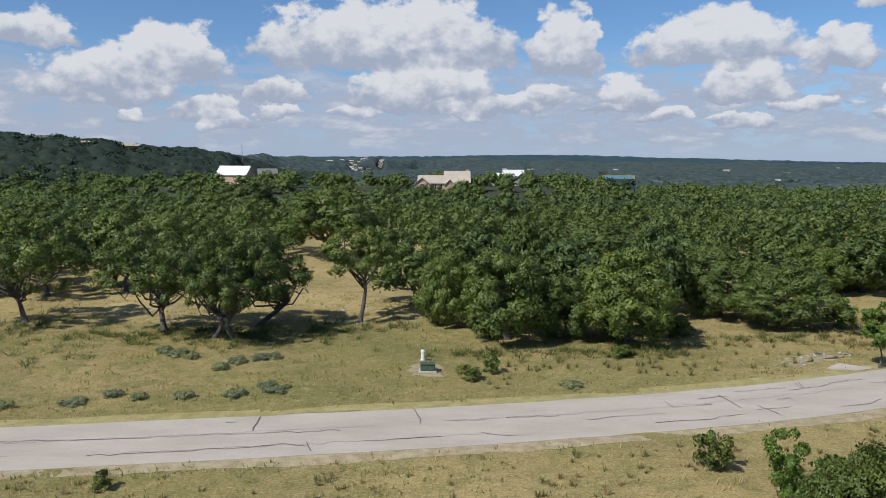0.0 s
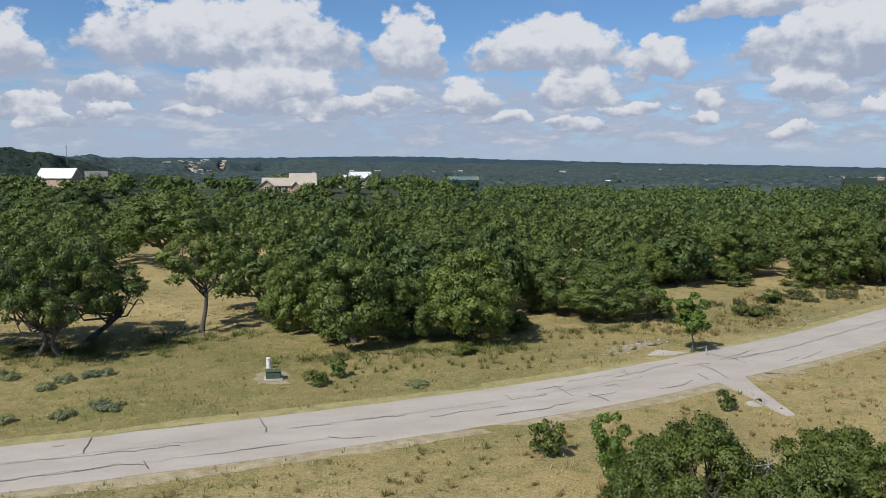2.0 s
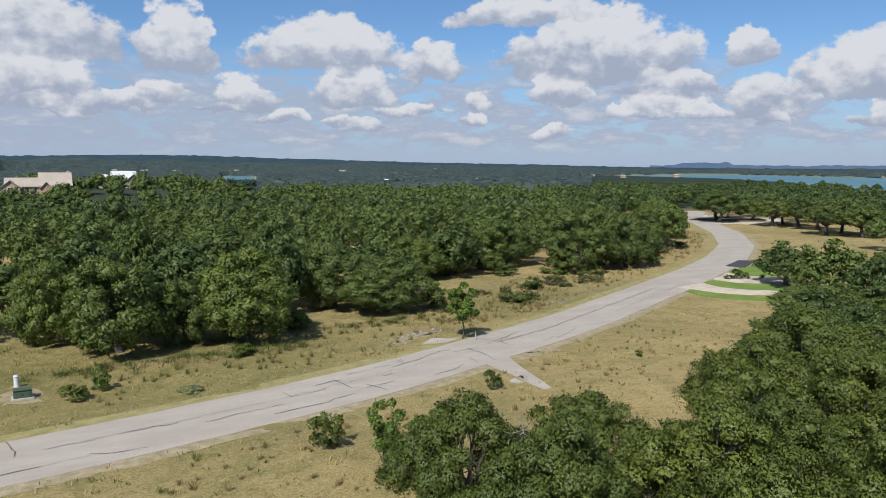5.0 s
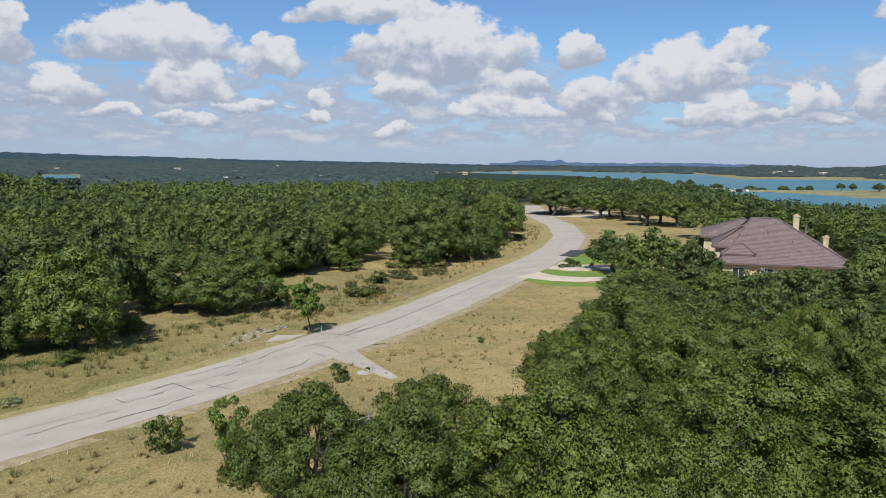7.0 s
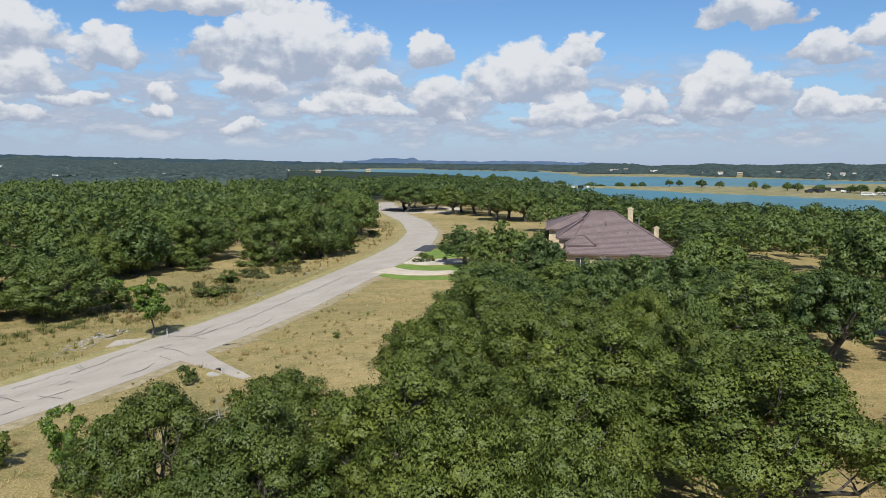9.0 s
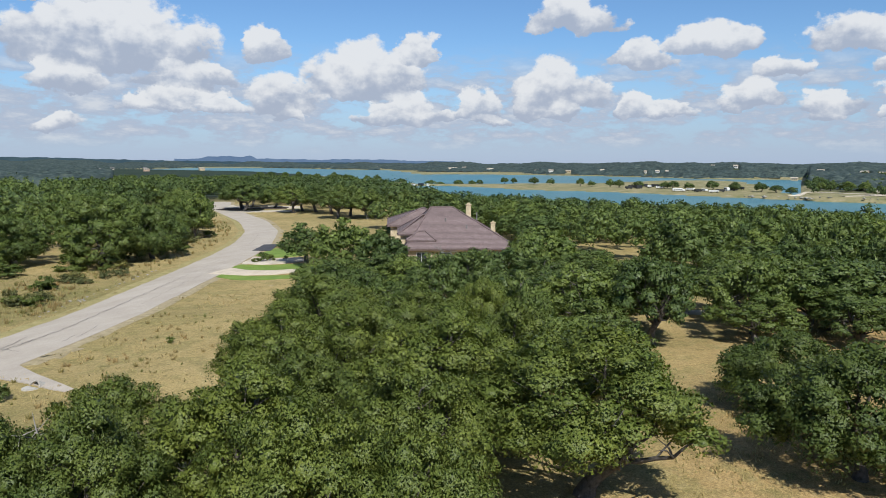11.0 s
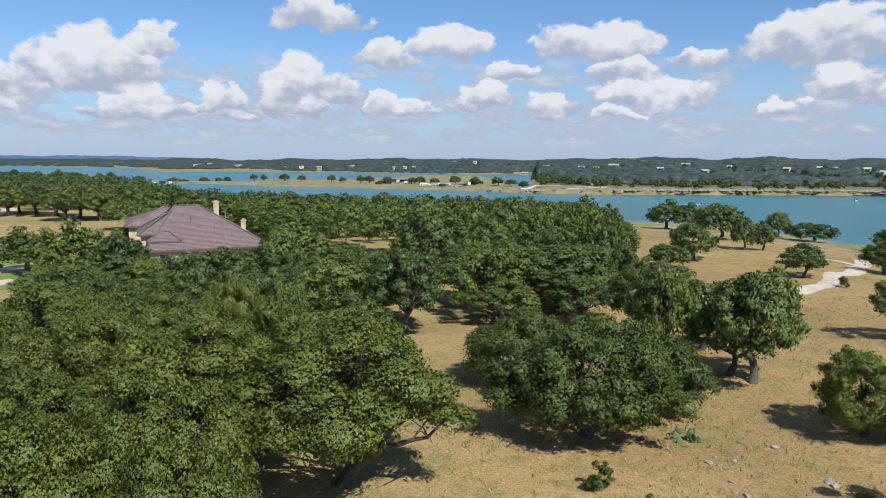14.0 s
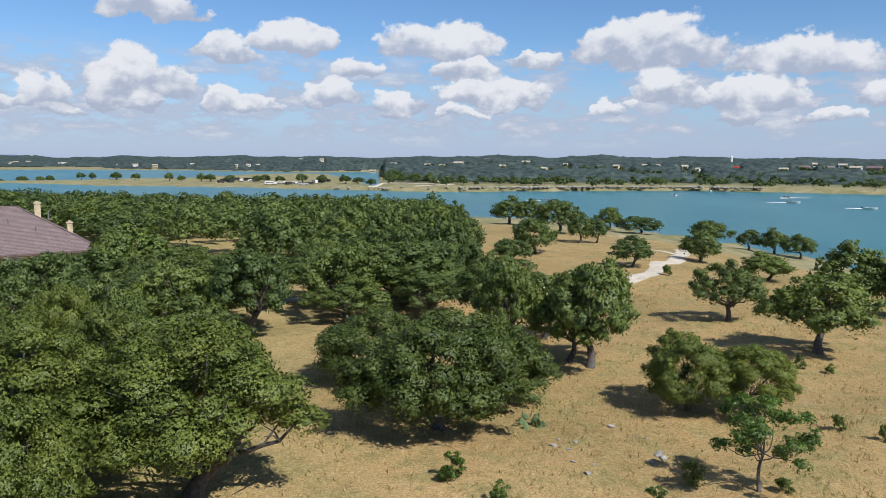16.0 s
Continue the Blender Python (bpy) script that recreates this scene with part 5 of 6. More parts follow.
# ---- the neighbour's drive, lawns and bed ----
M_DRIVE = surface("warm_concrete", (0.46, 0.385, 0.29), (0.60, 0.51, 0.40), 0.7, 0.9, 0.3, 0.01)
drive = ribbon("driveway", (78.2, 79.0, 80.5, 84, 90, 97), (70.5, 66.6, 63.2, 60, 56.5, 53), (6.4, 4.0, 3.0, 2.8, 2.8, 2.8), 0.07, M_DRIVE, steps=0.8)
tagged(drive, "pale concrete driveway joining the road", "driveway", kind="structure")
for pts in (((74.0, 67.3), (76.0, 67.9), (77.4, 63.6), (79.4, 60.2), (83, 57.2), (80.8, 55.0), (75.2, 59.0), (73.4, 62.5)), ((80.9, 71.0), (84.8, 72.4), (86.8, 68.0), (90.5, 64), (87, 60.5), (81.8, 64.0), (80.9, 67.5)), ((93.6, 77.2), (98.6, 79.6), (103.4, 81.3), (105, 76), (97, 70.0), (93.4, 72.8))):
    tagged(patch("lawn", pts, 0.06, M_LAWN, ragged=0.08), "bright green mown lawn beside the driveway", "lawn", kind="structure")
tagged(patch("gravel_bed", ((85.2, 72.7), (92.5, 76.7), (92.6, 72.6), (94.5, 69), (91, 65.5), (87.2, 68.4)), 0.055, M_GRAVEL, ragged=0.1), "pale gravel planting bed with shrubs", "flower bed", kind="structure")
for x, y, tall, r in ((88.6, 71.6, 1.5, 1.1), (89.8, 71.0, 1.0, 0.8), (87.4, 72.3, 0.7, 0.5), (92.0, 70.0, 0.6, 0.5), (88.2, 72.0, 0.6, 0.5)):
    plant("shrub", x, y, tall, r)
rocks(88.6, 72.2, 8, 2.2, 1.6, 1.0, "rounded tan boulder in the gravel bed")
tagged(patch("asphalt_patch", ((98.4, 82.0), (106.6, 86.3), (108.6, 84.4), (100.2, 79.7)), 0.13, M_ASPHALT, ragged=0.02), "fresh dark asphalt patch at a drive mouth", "asphalt", kind="structure")
court = patch("gravel_court", ((171, 150), (177, 143), (184, 138), (196, 145), (207, 153), (206, 165), (200, 178), (190, 172), (181, 163)), 0.05, M_GRAVEL, ragged=0.3)
tagged(court, "pale gravel parking court under oaks", "gravel yard", kind="structure")
for mx, my, mr in ((182.5, 160, 6.2), (192, 153.5, 5.0), (196, 164, 4.0)):
    ring = [(mx + mr * math.sin(a) * 1.1, my + mr * math.cos(a)) for a in np.linspace(0, 6.283, 13)[:-1]]
    tagged(patch("mulch_bed", ring, 0.09, M_MULCH, ragged=0.1), "dark mulch bed round an oak in the gravel court", "flower bed", kind="structure")
drive2 = ribbon("gravel_drive", (90, 84, 79.5, 77.5, 79.5, 82.5, 84, 85, 87.5, 94, 101, 106.5, 106.5, 110, 118, 124, 130, 136), (35, 30, 20, 14.5, 7, -1, -8, -20, -31.5, -37.2, -40.5, -42.5, -44.5, -47, -50, -53.5, -56, -58),
                2.3, 0.05, M_GRAVEL, wobble=0.12, steps=1.0)
tagged(drive2, "winding pale gravel track through the oaks", "gravel path", kind="structure")
spur = ribbon("gravel_path", (124, 128, 133, 140), (-53, -52, -49.5, -46), 1.8, 0.045, M_GRAVEL, wobble=0.12, steps=1.0)
tagged(spur, "pale gravel footpath near the lake shore", "gravel path", kind="structure")
for pts in (((84, 38), (92, 40), (96, 33), (90, 27), (85, 30)), ((80, 22), (88, 24), (90, 16), (84, 11), (79.5, 14))):
    tagged(patch("gravel_yard", pts, 0.04, M_GRAVEL, ragged=0.4), "pale gravel yard beside the house", "gravel yard", kind="structure")
tagged(patch("back_lawn", ((100, 20), (112, 22), (118, 14), (108, 8), (101, 11)), 0.05, M_LAWN, ragged=0.3), "green lawn behind the house", "lawn", kind="structure")


# ---- houses ----


def ridge_tiles(house, pts, r=0.14):
    """Capping tiles along hips and ridges."""
    verts, faces = [], []
    tube(verts, faces, [np.array(p, float) for p in pts], [r] * len(pts), 6)
    return raw("ridge_cap", verts, faces, M_TILE, house)


def window(house, x, y, z, w, h, axis, mat=None):
    """A framed window on a wall; axis names the wall's normal."""
    if axis == "y":
        f = part("window", box(x - w / 2 - 0.1, x + w / 2 + 0.1, y - 0.06, y + 0.05, z - 0.1, z + h + 0.1, 0.01), M_WHITE, house)
        part("pane", box(x - w / 2, x + w / 2, y - 0.075, y - 0.05, z, z + h), M_GLASS, f)
        part("glazing_bar", box(x - 0.03, x + 0.03, y - 0.09, y - 0.07, z, z + h), M_WHITE, f)
    else:
        f = part("window", box(x - 0.06, x + 0.05, y - w / 2 - 0.1, y + w / 2 + 0.1, z - 0.1, z + h + 0.1, 0.01), M_WHITE, house)
        part("pane", box(x - 0.075, x - 0.05, y - w / 2, y + w / 2, z, z + h), M_GLASS, f)
        part("glazing_bar", box(x - 0.09, x - 0.07, y - 0.03, y + 0.03, z, z + h), M_WHITE, f)


def roof_over(house, corners, z0, ridge, rz, name="roof", thick=0.24):
    """A hipped roof with thick eaves over corners (front-left, front-right, back-right, back-left), ridge from left to right."""
    bm = bmesh.new()
    c = [bm.verts.new((*p, z0)) for p in corners]
    lo = [bm.verts.new((*p, z0 - thick)) for p in corners]
    a, b = bm.verts.new((*ridge[0], rz)), bm.verts.new((*ridge[1], rz))
    for f in ((c[0], c[1], b, a), (c[1], c[2], b), (c[2], c[3], a, b), (c[3], c[0], a)):
        bm.faces.new(f)
    for k in range(4):
        bm.faces.new((c[(k + 1) % 4], c[k], lo[k], lo[(k + 1) % 4]))
    bm.faces.new(lo[::-1])
    pts = [tuple(v.co) for v in c] + [tuple(a.co), tuple(b.co)]
    part(name, bm, M_TILE, house)
    for i, k in ((0, 4), (1, 5), (2, 5), (3, 4), (4, 5)):
        ridge_tiles(house, (pts[i], pts[k]))


big_house = thing("house", 91.6, 48.7, 0, -60, "large cream stone house with brown tiled hip roof", "house")
for x0, x1, y0, y1, top in ((0.6, 15.9, 0.7, 25.3, 2.75), (-2.0, 6.0, 16.6, 30.4, 4.75), (-0.4, 4.2, 5.6, 13.8, 4.4)):
    part("wall", box(x0, x1, y0, y1, -1.2, top), M_STONE, big_house)
roof_over(big_house, ((0, 0), (16.5, 0), (16.5, 26), (0, 26)), 2.9, ((4.5, 14.3), (8.0, 14.3)), 7.95)
roof_over(big_house, ((-2.6, 16), (6.6, 16), (6.6, 31), (-2.6, 31)), 4.9, ((3.2, 21.0), (3.8, 23)), 7.35)
roof_over(big_house, ((-0.9, 5.0), (4.6, 5.0), (5.4, 14.5), (-0.9, 14.5)), 4.55, ((3.0, 11.0), (3.8, 12)), 6.95)
roof_over(big_house, ((0.3, 2.0), (4.6, 2.0), (5.0, 7), (0.3, 7)), 3.9, ((2.2, 5.2), (3.2, 5.4)), 4.95, "dormer_roof")
part("dormer_wall", box(0.7, 4.2, 2.4, 6, 2.6, 3.75), M_STONE, big_house)
part("dormer_vent", box(1.2, 3.8, 2.32, 2.42, 3.3, 3.62, 0.01), M_DARK, big_house)
for x0, x1, y0, y1, top in ((10.4, 11.2, 16.6, 17.4, 8.1), (14.4, 15.1, 15.6, 16.3, 5.2)):
    ch = part("chimney", box(x0, x1, y0, y1, 2.0, top, 0.03), M_STONE, big_house)
    part("cap", box(x0 - 0.1, x1 + 0.1, y0 - 0.1, y1 + 0.1, top, top + 0.2, 0.04), M_STONE, ch)
    part("flue", box(x0 + 0.18, x1 - 0.18, y0 + 0.18, y1 - 0.18, top + 0.22, top + 0.4, 0.02), M_STONE, ch)
for x in (2.5, 6.0, 10.5, 14.0):
    window(big_house, x, 0.7, 0.6, 1.4, 1.6, "y")
for y in (5.0, 10.0, 14.0):
    window(big_house, -0.4 if y < 13 else 0.6, y, 0.6, 1.4, 1.6, "x")
for x, y in ((6.5, 9.0), (9.5, 6.5), (11.5, 11.0)):
    bm = bmesh.new()
    bmesh.ops.create_cone(bm, cap_ends=True, segments=10, radius1=0.1, radius2=0.1, depth=1.2, matrix=pose(x, y, 2.9 + 0.35 * y))
    part("roof_vent", bm, M_GREYROOF, big_house)
garden_wall = ribbon("garden_wall", (83.5, 85.5, 88.5, 92.5), (38.5, 33.0, 28.5, 25.5), 0.45, 1.1, M_STONE, steps=0.8)
tagged(garden_wall, "low cream stone garden wall behind oaks", "wall", kind="structure")


def gable_house(name, x, y, turn, w, d, wall_z, ridge_z, wall_mat, roof_mat, label, base=None, wings=()):
    e = thing(name, x, y, h0(x, y) if base is None else base, turn, label, "house")
    for (ox, oy, ww, dd, wz, rz, along) in ((0, 0, w, d, wall_z, ridge_z, "x"), *wings):
        x0, x1, y0, y1, o = ox - ww / 2, ox + ww / 2, oy - dd / 2, oy + dd / 2, 0.5
        bm = bmesh.new()
        pts = ((x0, y0), (x1, y0), (x1, y1), (x0, y1))
        lo = [bm.verts.new((*p, -1.5)) for p in pts]
        hi = [bm.verts.new((*p, wz)) for p in pts]
        if along == "x":
            g0, g1 = bm.verts.new((x0, oy, rz - 0.25)), bm.verts.new((x1, oy, rz - 0.25))
            bm.faces.new((lo[0], lo[1], hi[1], hi[0]))
            bm.faces.new((lo[2], lo[3], hi[3], hi[2]))
            bm.faces.new((lo[1], lo[2], hi[2], g1, hi[1]))
            bm.faces.new((lo[3], lo[0], hi[0], g0, hi[3]))
        else:
            g0, g1 = bm.verts.new((ox, y0, rz - 0.25)), bm.verts.new((ox, y1, rz - 0.25))
            bm.faces.new((lo[1], lo[2], hi[2], hi[1]))
            bm.faces.new((lo[3], lo[0], hi[0], hi[3]))
            bm.faces.new((lo[0], lo[1], hi[1], g0, hi[0]))
            bm.faces.new((lo[2], lo[3], hi[3], g1, hi[2]))
        part("wall", bm, wall_mat, e)
        bm = bmesh.new()
        s = (rz - wz) / ((dd if along == "x" else ww) / 2)
        for sgn in (-1, 1):
            if along == "x":
                q = [(x0 - o, oy, rz), (x1 + o, oy, rz), (x1 + o, oy + sgn * (dd / 2 + o), wz - s * o), (x0 - o, oy + sgn * (dd / 2 + o), wz - s * o)]
            else:
                q = [(ox, y0 - o, rz), (ox, y1 + o, rz), (ox + sgn * (ww / 2 + o), y1 + o, wz - s * o), (ox + sgn * (ww / 2 + o), y0 - o, wz - s * o)]
            top = [bm.verts.new(p) for p in q]
            low = [bm.verts.new((p[0], p[1], p[2] - 0.22)) for p in q]
            bm.faces.new(top)
            bm.faces.new(low[::-1])
            for k in range(4):
                bm.faces.new((top[(k + 1) % 4], top[k], low[k], low[(k + 1) % 4]))
        bmesh.ops.recalc_face_normals(bm, faces=bm.faces)
        part("roof", bm, roof_mat, e)
    return e


gh = gable_house("house", -2.5, 306, 0, 15, 10, 3.2, 6.0, M_STUCCO, M_PALEROOF, "pink stucco house with a pale tan roof", 6.0, ((8.2, 2, 10, 13, 3.6, 7.8, "x"), (-6.0, -4.0, 6, 9, 2.9, 5.2, "y"), (5.2, -5.0, 3.4, 4.5, 2.8, 4.6, "y")))
for x in (-3.5, -1.0, 1.5):
    window(gh, x, -5.0, 0.7, 1.2, 1.8, "y")
window(gh, -6.0, -8.5, 0.4, 1.4, 2.2, "y")
part("chimney", box(12.0, 13.0, 2, 3, 3, 8.3, 0.04), M_STUCCO, gh)
gh = gable_house("house", 35.0, 372, 10, 10, 9, 3.6, 6.4, M_WALL, M_WHITE, "unfinished white house partly in teal sheathing", 7.6, ((-6.5, 1, 7, 7, 3.6, 4.9, "x"), (2.6, -3.5, 5, 5, 3.0, 5.0, "y")))
part("sheathing", box(-11.5, -3.2, -4.4, -3.9, -0.5, 3.1, 0.02), M_TEAL, gh, "bright teal wall sheathing")
part("sheathing", box(-8.5, -5.0, -5.6, -4.4, 0.5, 2.4, 0.02), M_TEAL, gh, "bright teal wall sheathing")
gable_house("house", -92.5, 332, -12, 14.0, 9, 2.8, 6.4, M_STUCCO, M_WHITE, "house with a large bright metal roof", 9.2)
gable_house("house", -80.5, 341, 15, 8, 8, 2.5, 4.6, M_WALL, M_GREYROOF, "grey-roofed house half hidden by trees", 9.8)
gable_house("house", 311, 682, -25, 15, 10, 3.6, 7.0, M_WALL, M_WHITE, "small house with a white roof among trees", h0(311, 682) - 0.3)
gable_house("house", 445, 722, -30, 20, 11, 3.6, 7.0, M_WALL, M_PALEROOF, "pale roofed house among trees", h0(445, 722) - 0.3)

FAR_LOOK = {"white": (M_WHITE, M_PALEROOF, "distant white house on a wooded hillside"), "tan": (M_STONE, M_PALEROOF, "distant tan house on a wooded hillside"),
            "pink": (M_STUCCO, M_WALL, "distant pink house on a wooded hillside"), "brown": (M_STUCCO, M_TILE, "distant brown-roofed house above the shore"),
            "grey": (M_WALL, M_GREYROOF, "distant grey-roofed house above the shore"), "dark": (M_STONE, M_GREYROOF, "dark-roofed house on the hilltop"),
            "red": (M_WALL, M_RED, "distant white house with a red roof")}
far_rng = np.random.RandomState(77)
HOUSE_SPOTS = [(311, 682, 15), (445, 722, 20), (-213, 792, 6), (937, -450, 8)]


def far_house(x, y, w, look_name):
    wall, roof, label = FAR_LOOK[look_name]
    w = w * 0.72
    d = max(5.0, w * 0.6)
    tall = min(5.5, max(2.8, w * 0.3))
    turn = -math.degrees(math.atan2(x, y)) + far_rng.uniform(-25, 25)
    e = gable_house("house", x, y, turn, w, d, tall, tall * 1.45, wall, roof, label, h0(x, y) + 1.0)
    for k in (-0.28, 0.0, 0.28):
        part("window", box(k * w - 0.6, k * w + 0.6, -d / 2 - 0.06, -d / 2 - 0.01, tall * 0.35, tall * 0.7), M_GLASS, e)
    e["group"] = "houses round the lake"
    HOUSE_SPOTS.append((x, y, w))


def point_oak(x, y):
    put_tree(MODELS["mid"][int(far_rng.randint(5))], "live_oak", x, y, far_rng.uniform(5.5, 8), far_rng.uniform(3.6, 6.5), far_rng.uniform(0, 360), "lone oak on the sandy point in the lake", "oaks on the point")


def boat(x, y, wx, wy):
    turn = math.degrees(math.atan2(y - wy, x - wx)) if (x, y) != (wx, wy) else far_rng.uniform(0, 360)
    e = thing("motor_boat", x, y, WATER, turn, "small white motor boat on the lake" + (" trailing a wake" if (x, y) != (wx, wy) else ""), "boat", "boats")
    bm = bmesh.new()
    prof = ((-2.8, 1.05), (-1.0, 1.15), (1.0, 1.05), (2.2, 0.65), (3.1, 0.05))
    up = [[bm.verts.new((px, s * pw, 0.75 + 0.06 * px)) for px, pw in prof] for s in (-1, 1)]
    lw = [[bm.verts.new((px * 0.93, s * pw * 0.6, -0.2)) for px, pw in prof] for s in (-1, 1)]
    for i in range(4):
        bm.faces.new((up[0][i], up[0][i + 1], up[1][i + 1], up[1][i]))
        bm.faces.new((lw[1][i], lw[1][i + 1], lw[0][i + 1], lw[0][i]))
        for s in (0, 1):
            bm.faces.new((up[s][i], up[s][i + 1], lw[s][i + 1], lw[s][i]))
    bm.faces.new((up[0][0], up[1][0], lw[1][0], lw[0][0]))
    bmesh.ops.recalc_face_normals(bm, faces=bm.faces)
    part("hull", bm, M_WHITE, e)
    part("windscreen", box(0.3, 0.5, -0.8, 0.8, 0.8, 1.3, 0.03), M_GLASS, e)
    part("seat", box(-1.6, -1.0, -0.8, 0.8, 0.7, 1.15, 0.06), M_RED if far_rng.rand() < 0.4 else M_WHITE, e)
    part("engine", box(-3.3, -2.8, -0.25, 0.25, 0.2, 1.2, 0.08), M_DARK, e)
    if (x, y) != (wx, wy):
        ln = math.hypot(x - wx, y - wy)
        vs, fs = [], []
        for i in range(13):
            q = i / 12
            wd = 0.5 + 1.2 * q * (1 - q) * 2 + far_rng.uniform(0, 0.3)
            vs += [(-2.5 - q * ln, -wd, 0.05 + 0.25 * (1 - q)), (-2.5 - q * ln, 0, 0.1 + 0.45 * (1 - q)), (-2.5 - q * ln, wd, 0.05 + 0.25 * (1 - q))]
            if i:
                b = 3 * i
                fs += [(b - 3, b - 2, b + 1, b), (b - 2, b - 1, b + 2, b + 1)]
        raw("wake", vs, fs, M_FOAM, e, "white foam wake")


def camper(x, y):
    z = max(h0(x, y), WATER + 0.4)
    e = thing("camper", x, y, z, far_rng.uniform(0, 180), "white camper van parked on the sandy point", "vehicle", "campers on the point")
    ln, tall = far_rng.uniform(4.5, 9), far_rng.uniform(1.6, 3.0)
    part("body", box(-ln / 2, ln / 2, -1.15, 1.15, 0.5, tall, 0.25), M_WHITE if far_rng.rand() < 0.75 else M_DARK, e)
    part("window", box(-ln / 2 + 0.6, ln / 2 - 0.8, -1.17, 1.17, tall * 0.6, tall * 0.8), M_GLASS, e)
    for sx in (-1, 1):
        for sy in (-1, 1):
            bm = bmesh.new()
            bmesh.ops.create_cone(bm, cap_ends=True, segments=10, radius1=0.42, radius2=0.42, depth=0.3, matrix=pose(sx * ln * 0.3, sy * 1.0, 0.42, 90))
            part("wheel", bm, M_DARK, e)


crack((-11.6, 45.7), (-11.5, 44.4), (-11.4, 43.0))
crack((-1.9, 47.4), (-1.6, 46.0), (-1.4, 44.5))
crack((-25.5, 41.2), (-22.3, 41.4), (-19.2, 41.7), (-12.8, 42.5), (-6.2, 43.2))
crack((-19.6, 39.2), (-15.2, 39.8), (-11.6, 40.4), (-9.2, 41.1), (-7.6, 40.7))
crack((-7.9, 41.4), (-7.4, 40.1))
crack((0.0, 44.9), (2.7, 45.2))
crack((4.0, 45.6), (7.5, 46.0))
crack((-4.7, 41.6), (-0.1, 42.3))
crack((9.0, 45.3), (11.1, 45.9), (14.5, 46.4))
crack((13.3, 44.8), (16.7, 45.4), (19.6, 46.5))
crack((15.1, 49.1), (15.3, 47.7), (18.1, 48.4))
crack((17.6, 49.6), (19.9, 50.0))
crack((19.3, 50.4), (19.6, 49.1), (19.8, 47.7))
crack((20.7, 51.2), (24.9, 52.3))
crack((21.1, 48.2), (21.5, 47.3), (21.9, 46.2))
crack((20.7, 47.3), (23.3, 48.0))
crack((26.1, 53.4), (26.0, 52.0))
crack((2.3, 43.0), (3.3, 42.6), (5.3, 42.6))
crack((24.8, 51.6), (27.8, 52.7), (29.4, 53.7), (31.7, 54.5))
crack((26.5, 53.7), (26.0, 51.9))
crack((23.0, 49.5), (24.0, 49.9), (24.1, 49.0))
crack((26.7, 48.1), (29.3, 48.9), (30.3, 49.7))
crack((31.5, 53.4), (34.5, 54.0))
crack((33.2, 53.8), (33.5, 51.5), (33.3, 49.6))
crack((36.1, 56.7), (37.0, 55.3), (37.3, 53.4))
crack((37.9, 54.9), (43.8, 57.1), (50.2, 60.2))
crack((41.1, 53.4), (43.0, 54.3))
crack((42.8, 53.7), (44.9, 54.8), (46.8, 56.1))
crack((31.6, 51.1), (31.6, 49.6))
crack((35.7, 54.6), (40.8, 57.4))
crack((50.2, 60.2), (57.5, 63.8), (69.4, 69.6))
crack((55.8, 60.6), (69.0, 67.4), (80.0, 72.1), wide=0.6)
crack((36.5, 54.6), (40.4, 56.1))
crack((-10.3, 46.2), (-5.3, 47.1))
crack((-13.5, 44.6), (-12.8, 44.7))
far_house(-295, 555, 19, "dark")
far_house(-266, 558, 9.4, "tan")
far_house(-253, 599, 22, "tan")
far_house(941, -13, 10.0, "white")
far_house(830, -50, 8.9, "pink")
far_house(836, -66, 8.9, "white")
far_house(878, -89, 14.8, "white")
far_house(1237, -175, 19.1, "brown")
far_house(860, -166, 12.0, "tan")
far_house(730, -357, 7.4, "red")
far_house(674, -376, 10.6, "pink")
far_house(671, -394, 14.2, "brown")
far_house(689, -431, 8.7, "grey")
far_house(720, -463, 10.4, "white")
far_house(677, -449, 13.6, "white")
far_house(669, -462, 17.4, "brown")
far_house(725, -436, 5.8, "white")
far_house(1575, 753, 13.3, "white")
far_house(1738, 724, 14.4, "white")
far_house(1390, 478, 10.1, "white")
far_house(1345, 434, 11.8, "white")
far_house(1317, 392, 11.5, "tan")
far_house(1236, 238, 5.8, "white")
far_house(1239, 220, 8.6, "white")
far_house(753, -240, 8.4, "tan")
far_house(733, -304, 8.5, "white")
far_house(747, -163, 9.3, "pink")
far_house(755, -122, 8.2, "tan")
far_house(1048, 15, 11.2, "tan")
far_house(691, -300, 5.2, "white")
far_house(824, -204, 6.5, "tan")
far_house(799, -286, 6.5, "white")
far_house(830, -313, 6.1, "white")
far_house(1333, 334, 10.5, "white")
far_house(1210, 99, 8.3, "white")
far_house(1487, 61, 7.9, "white")
far_house(-289, 2129, 13.1, "white")
far_house(-250, 2033, 15.6, "white")
far_house(-167, 1527, 9.4, "white")
far_house(-114, 1721, 9.2, "white")
far_house(-100, 1814, 13.9, "white")
far_house(-19, 1767, 12.1, "white")
far_house(31, 1753, 12.0, "white")
far_house(99, 2270, 10.4, "white")
far_house(133, 2162, 9.9, "white")
far_house(199, 2424, 18.5, "white")
far_house(276, 2416, 14.8, "white")
far_house(361, 2376, 14.7, "white")
far_house(555, 2398, 18.8, "tan")
far_house(569, 2054, 13.0, "white")
far_house(720, 1900, 15.5, "white")
far_house(606, 1948, 9.3, "white")
far_house(2230, 1555, 16.6, "white")
far_house(2176, 1612, 16.5, "white")
far_house(1996, 1213, 14.2, "white")
far_house(1741, 795, 14.6, "white")
far_house(1698, 814, 11.5, "white")
far_house(1701, 678, 11.2, "white")
far_house(2357, 1524, 12.8, "white")
far_house(530, 2362, 14.8, "white")
far_house(581, 1870, 9.0, "white")
far_house(688, 1826, 8.9, "white")
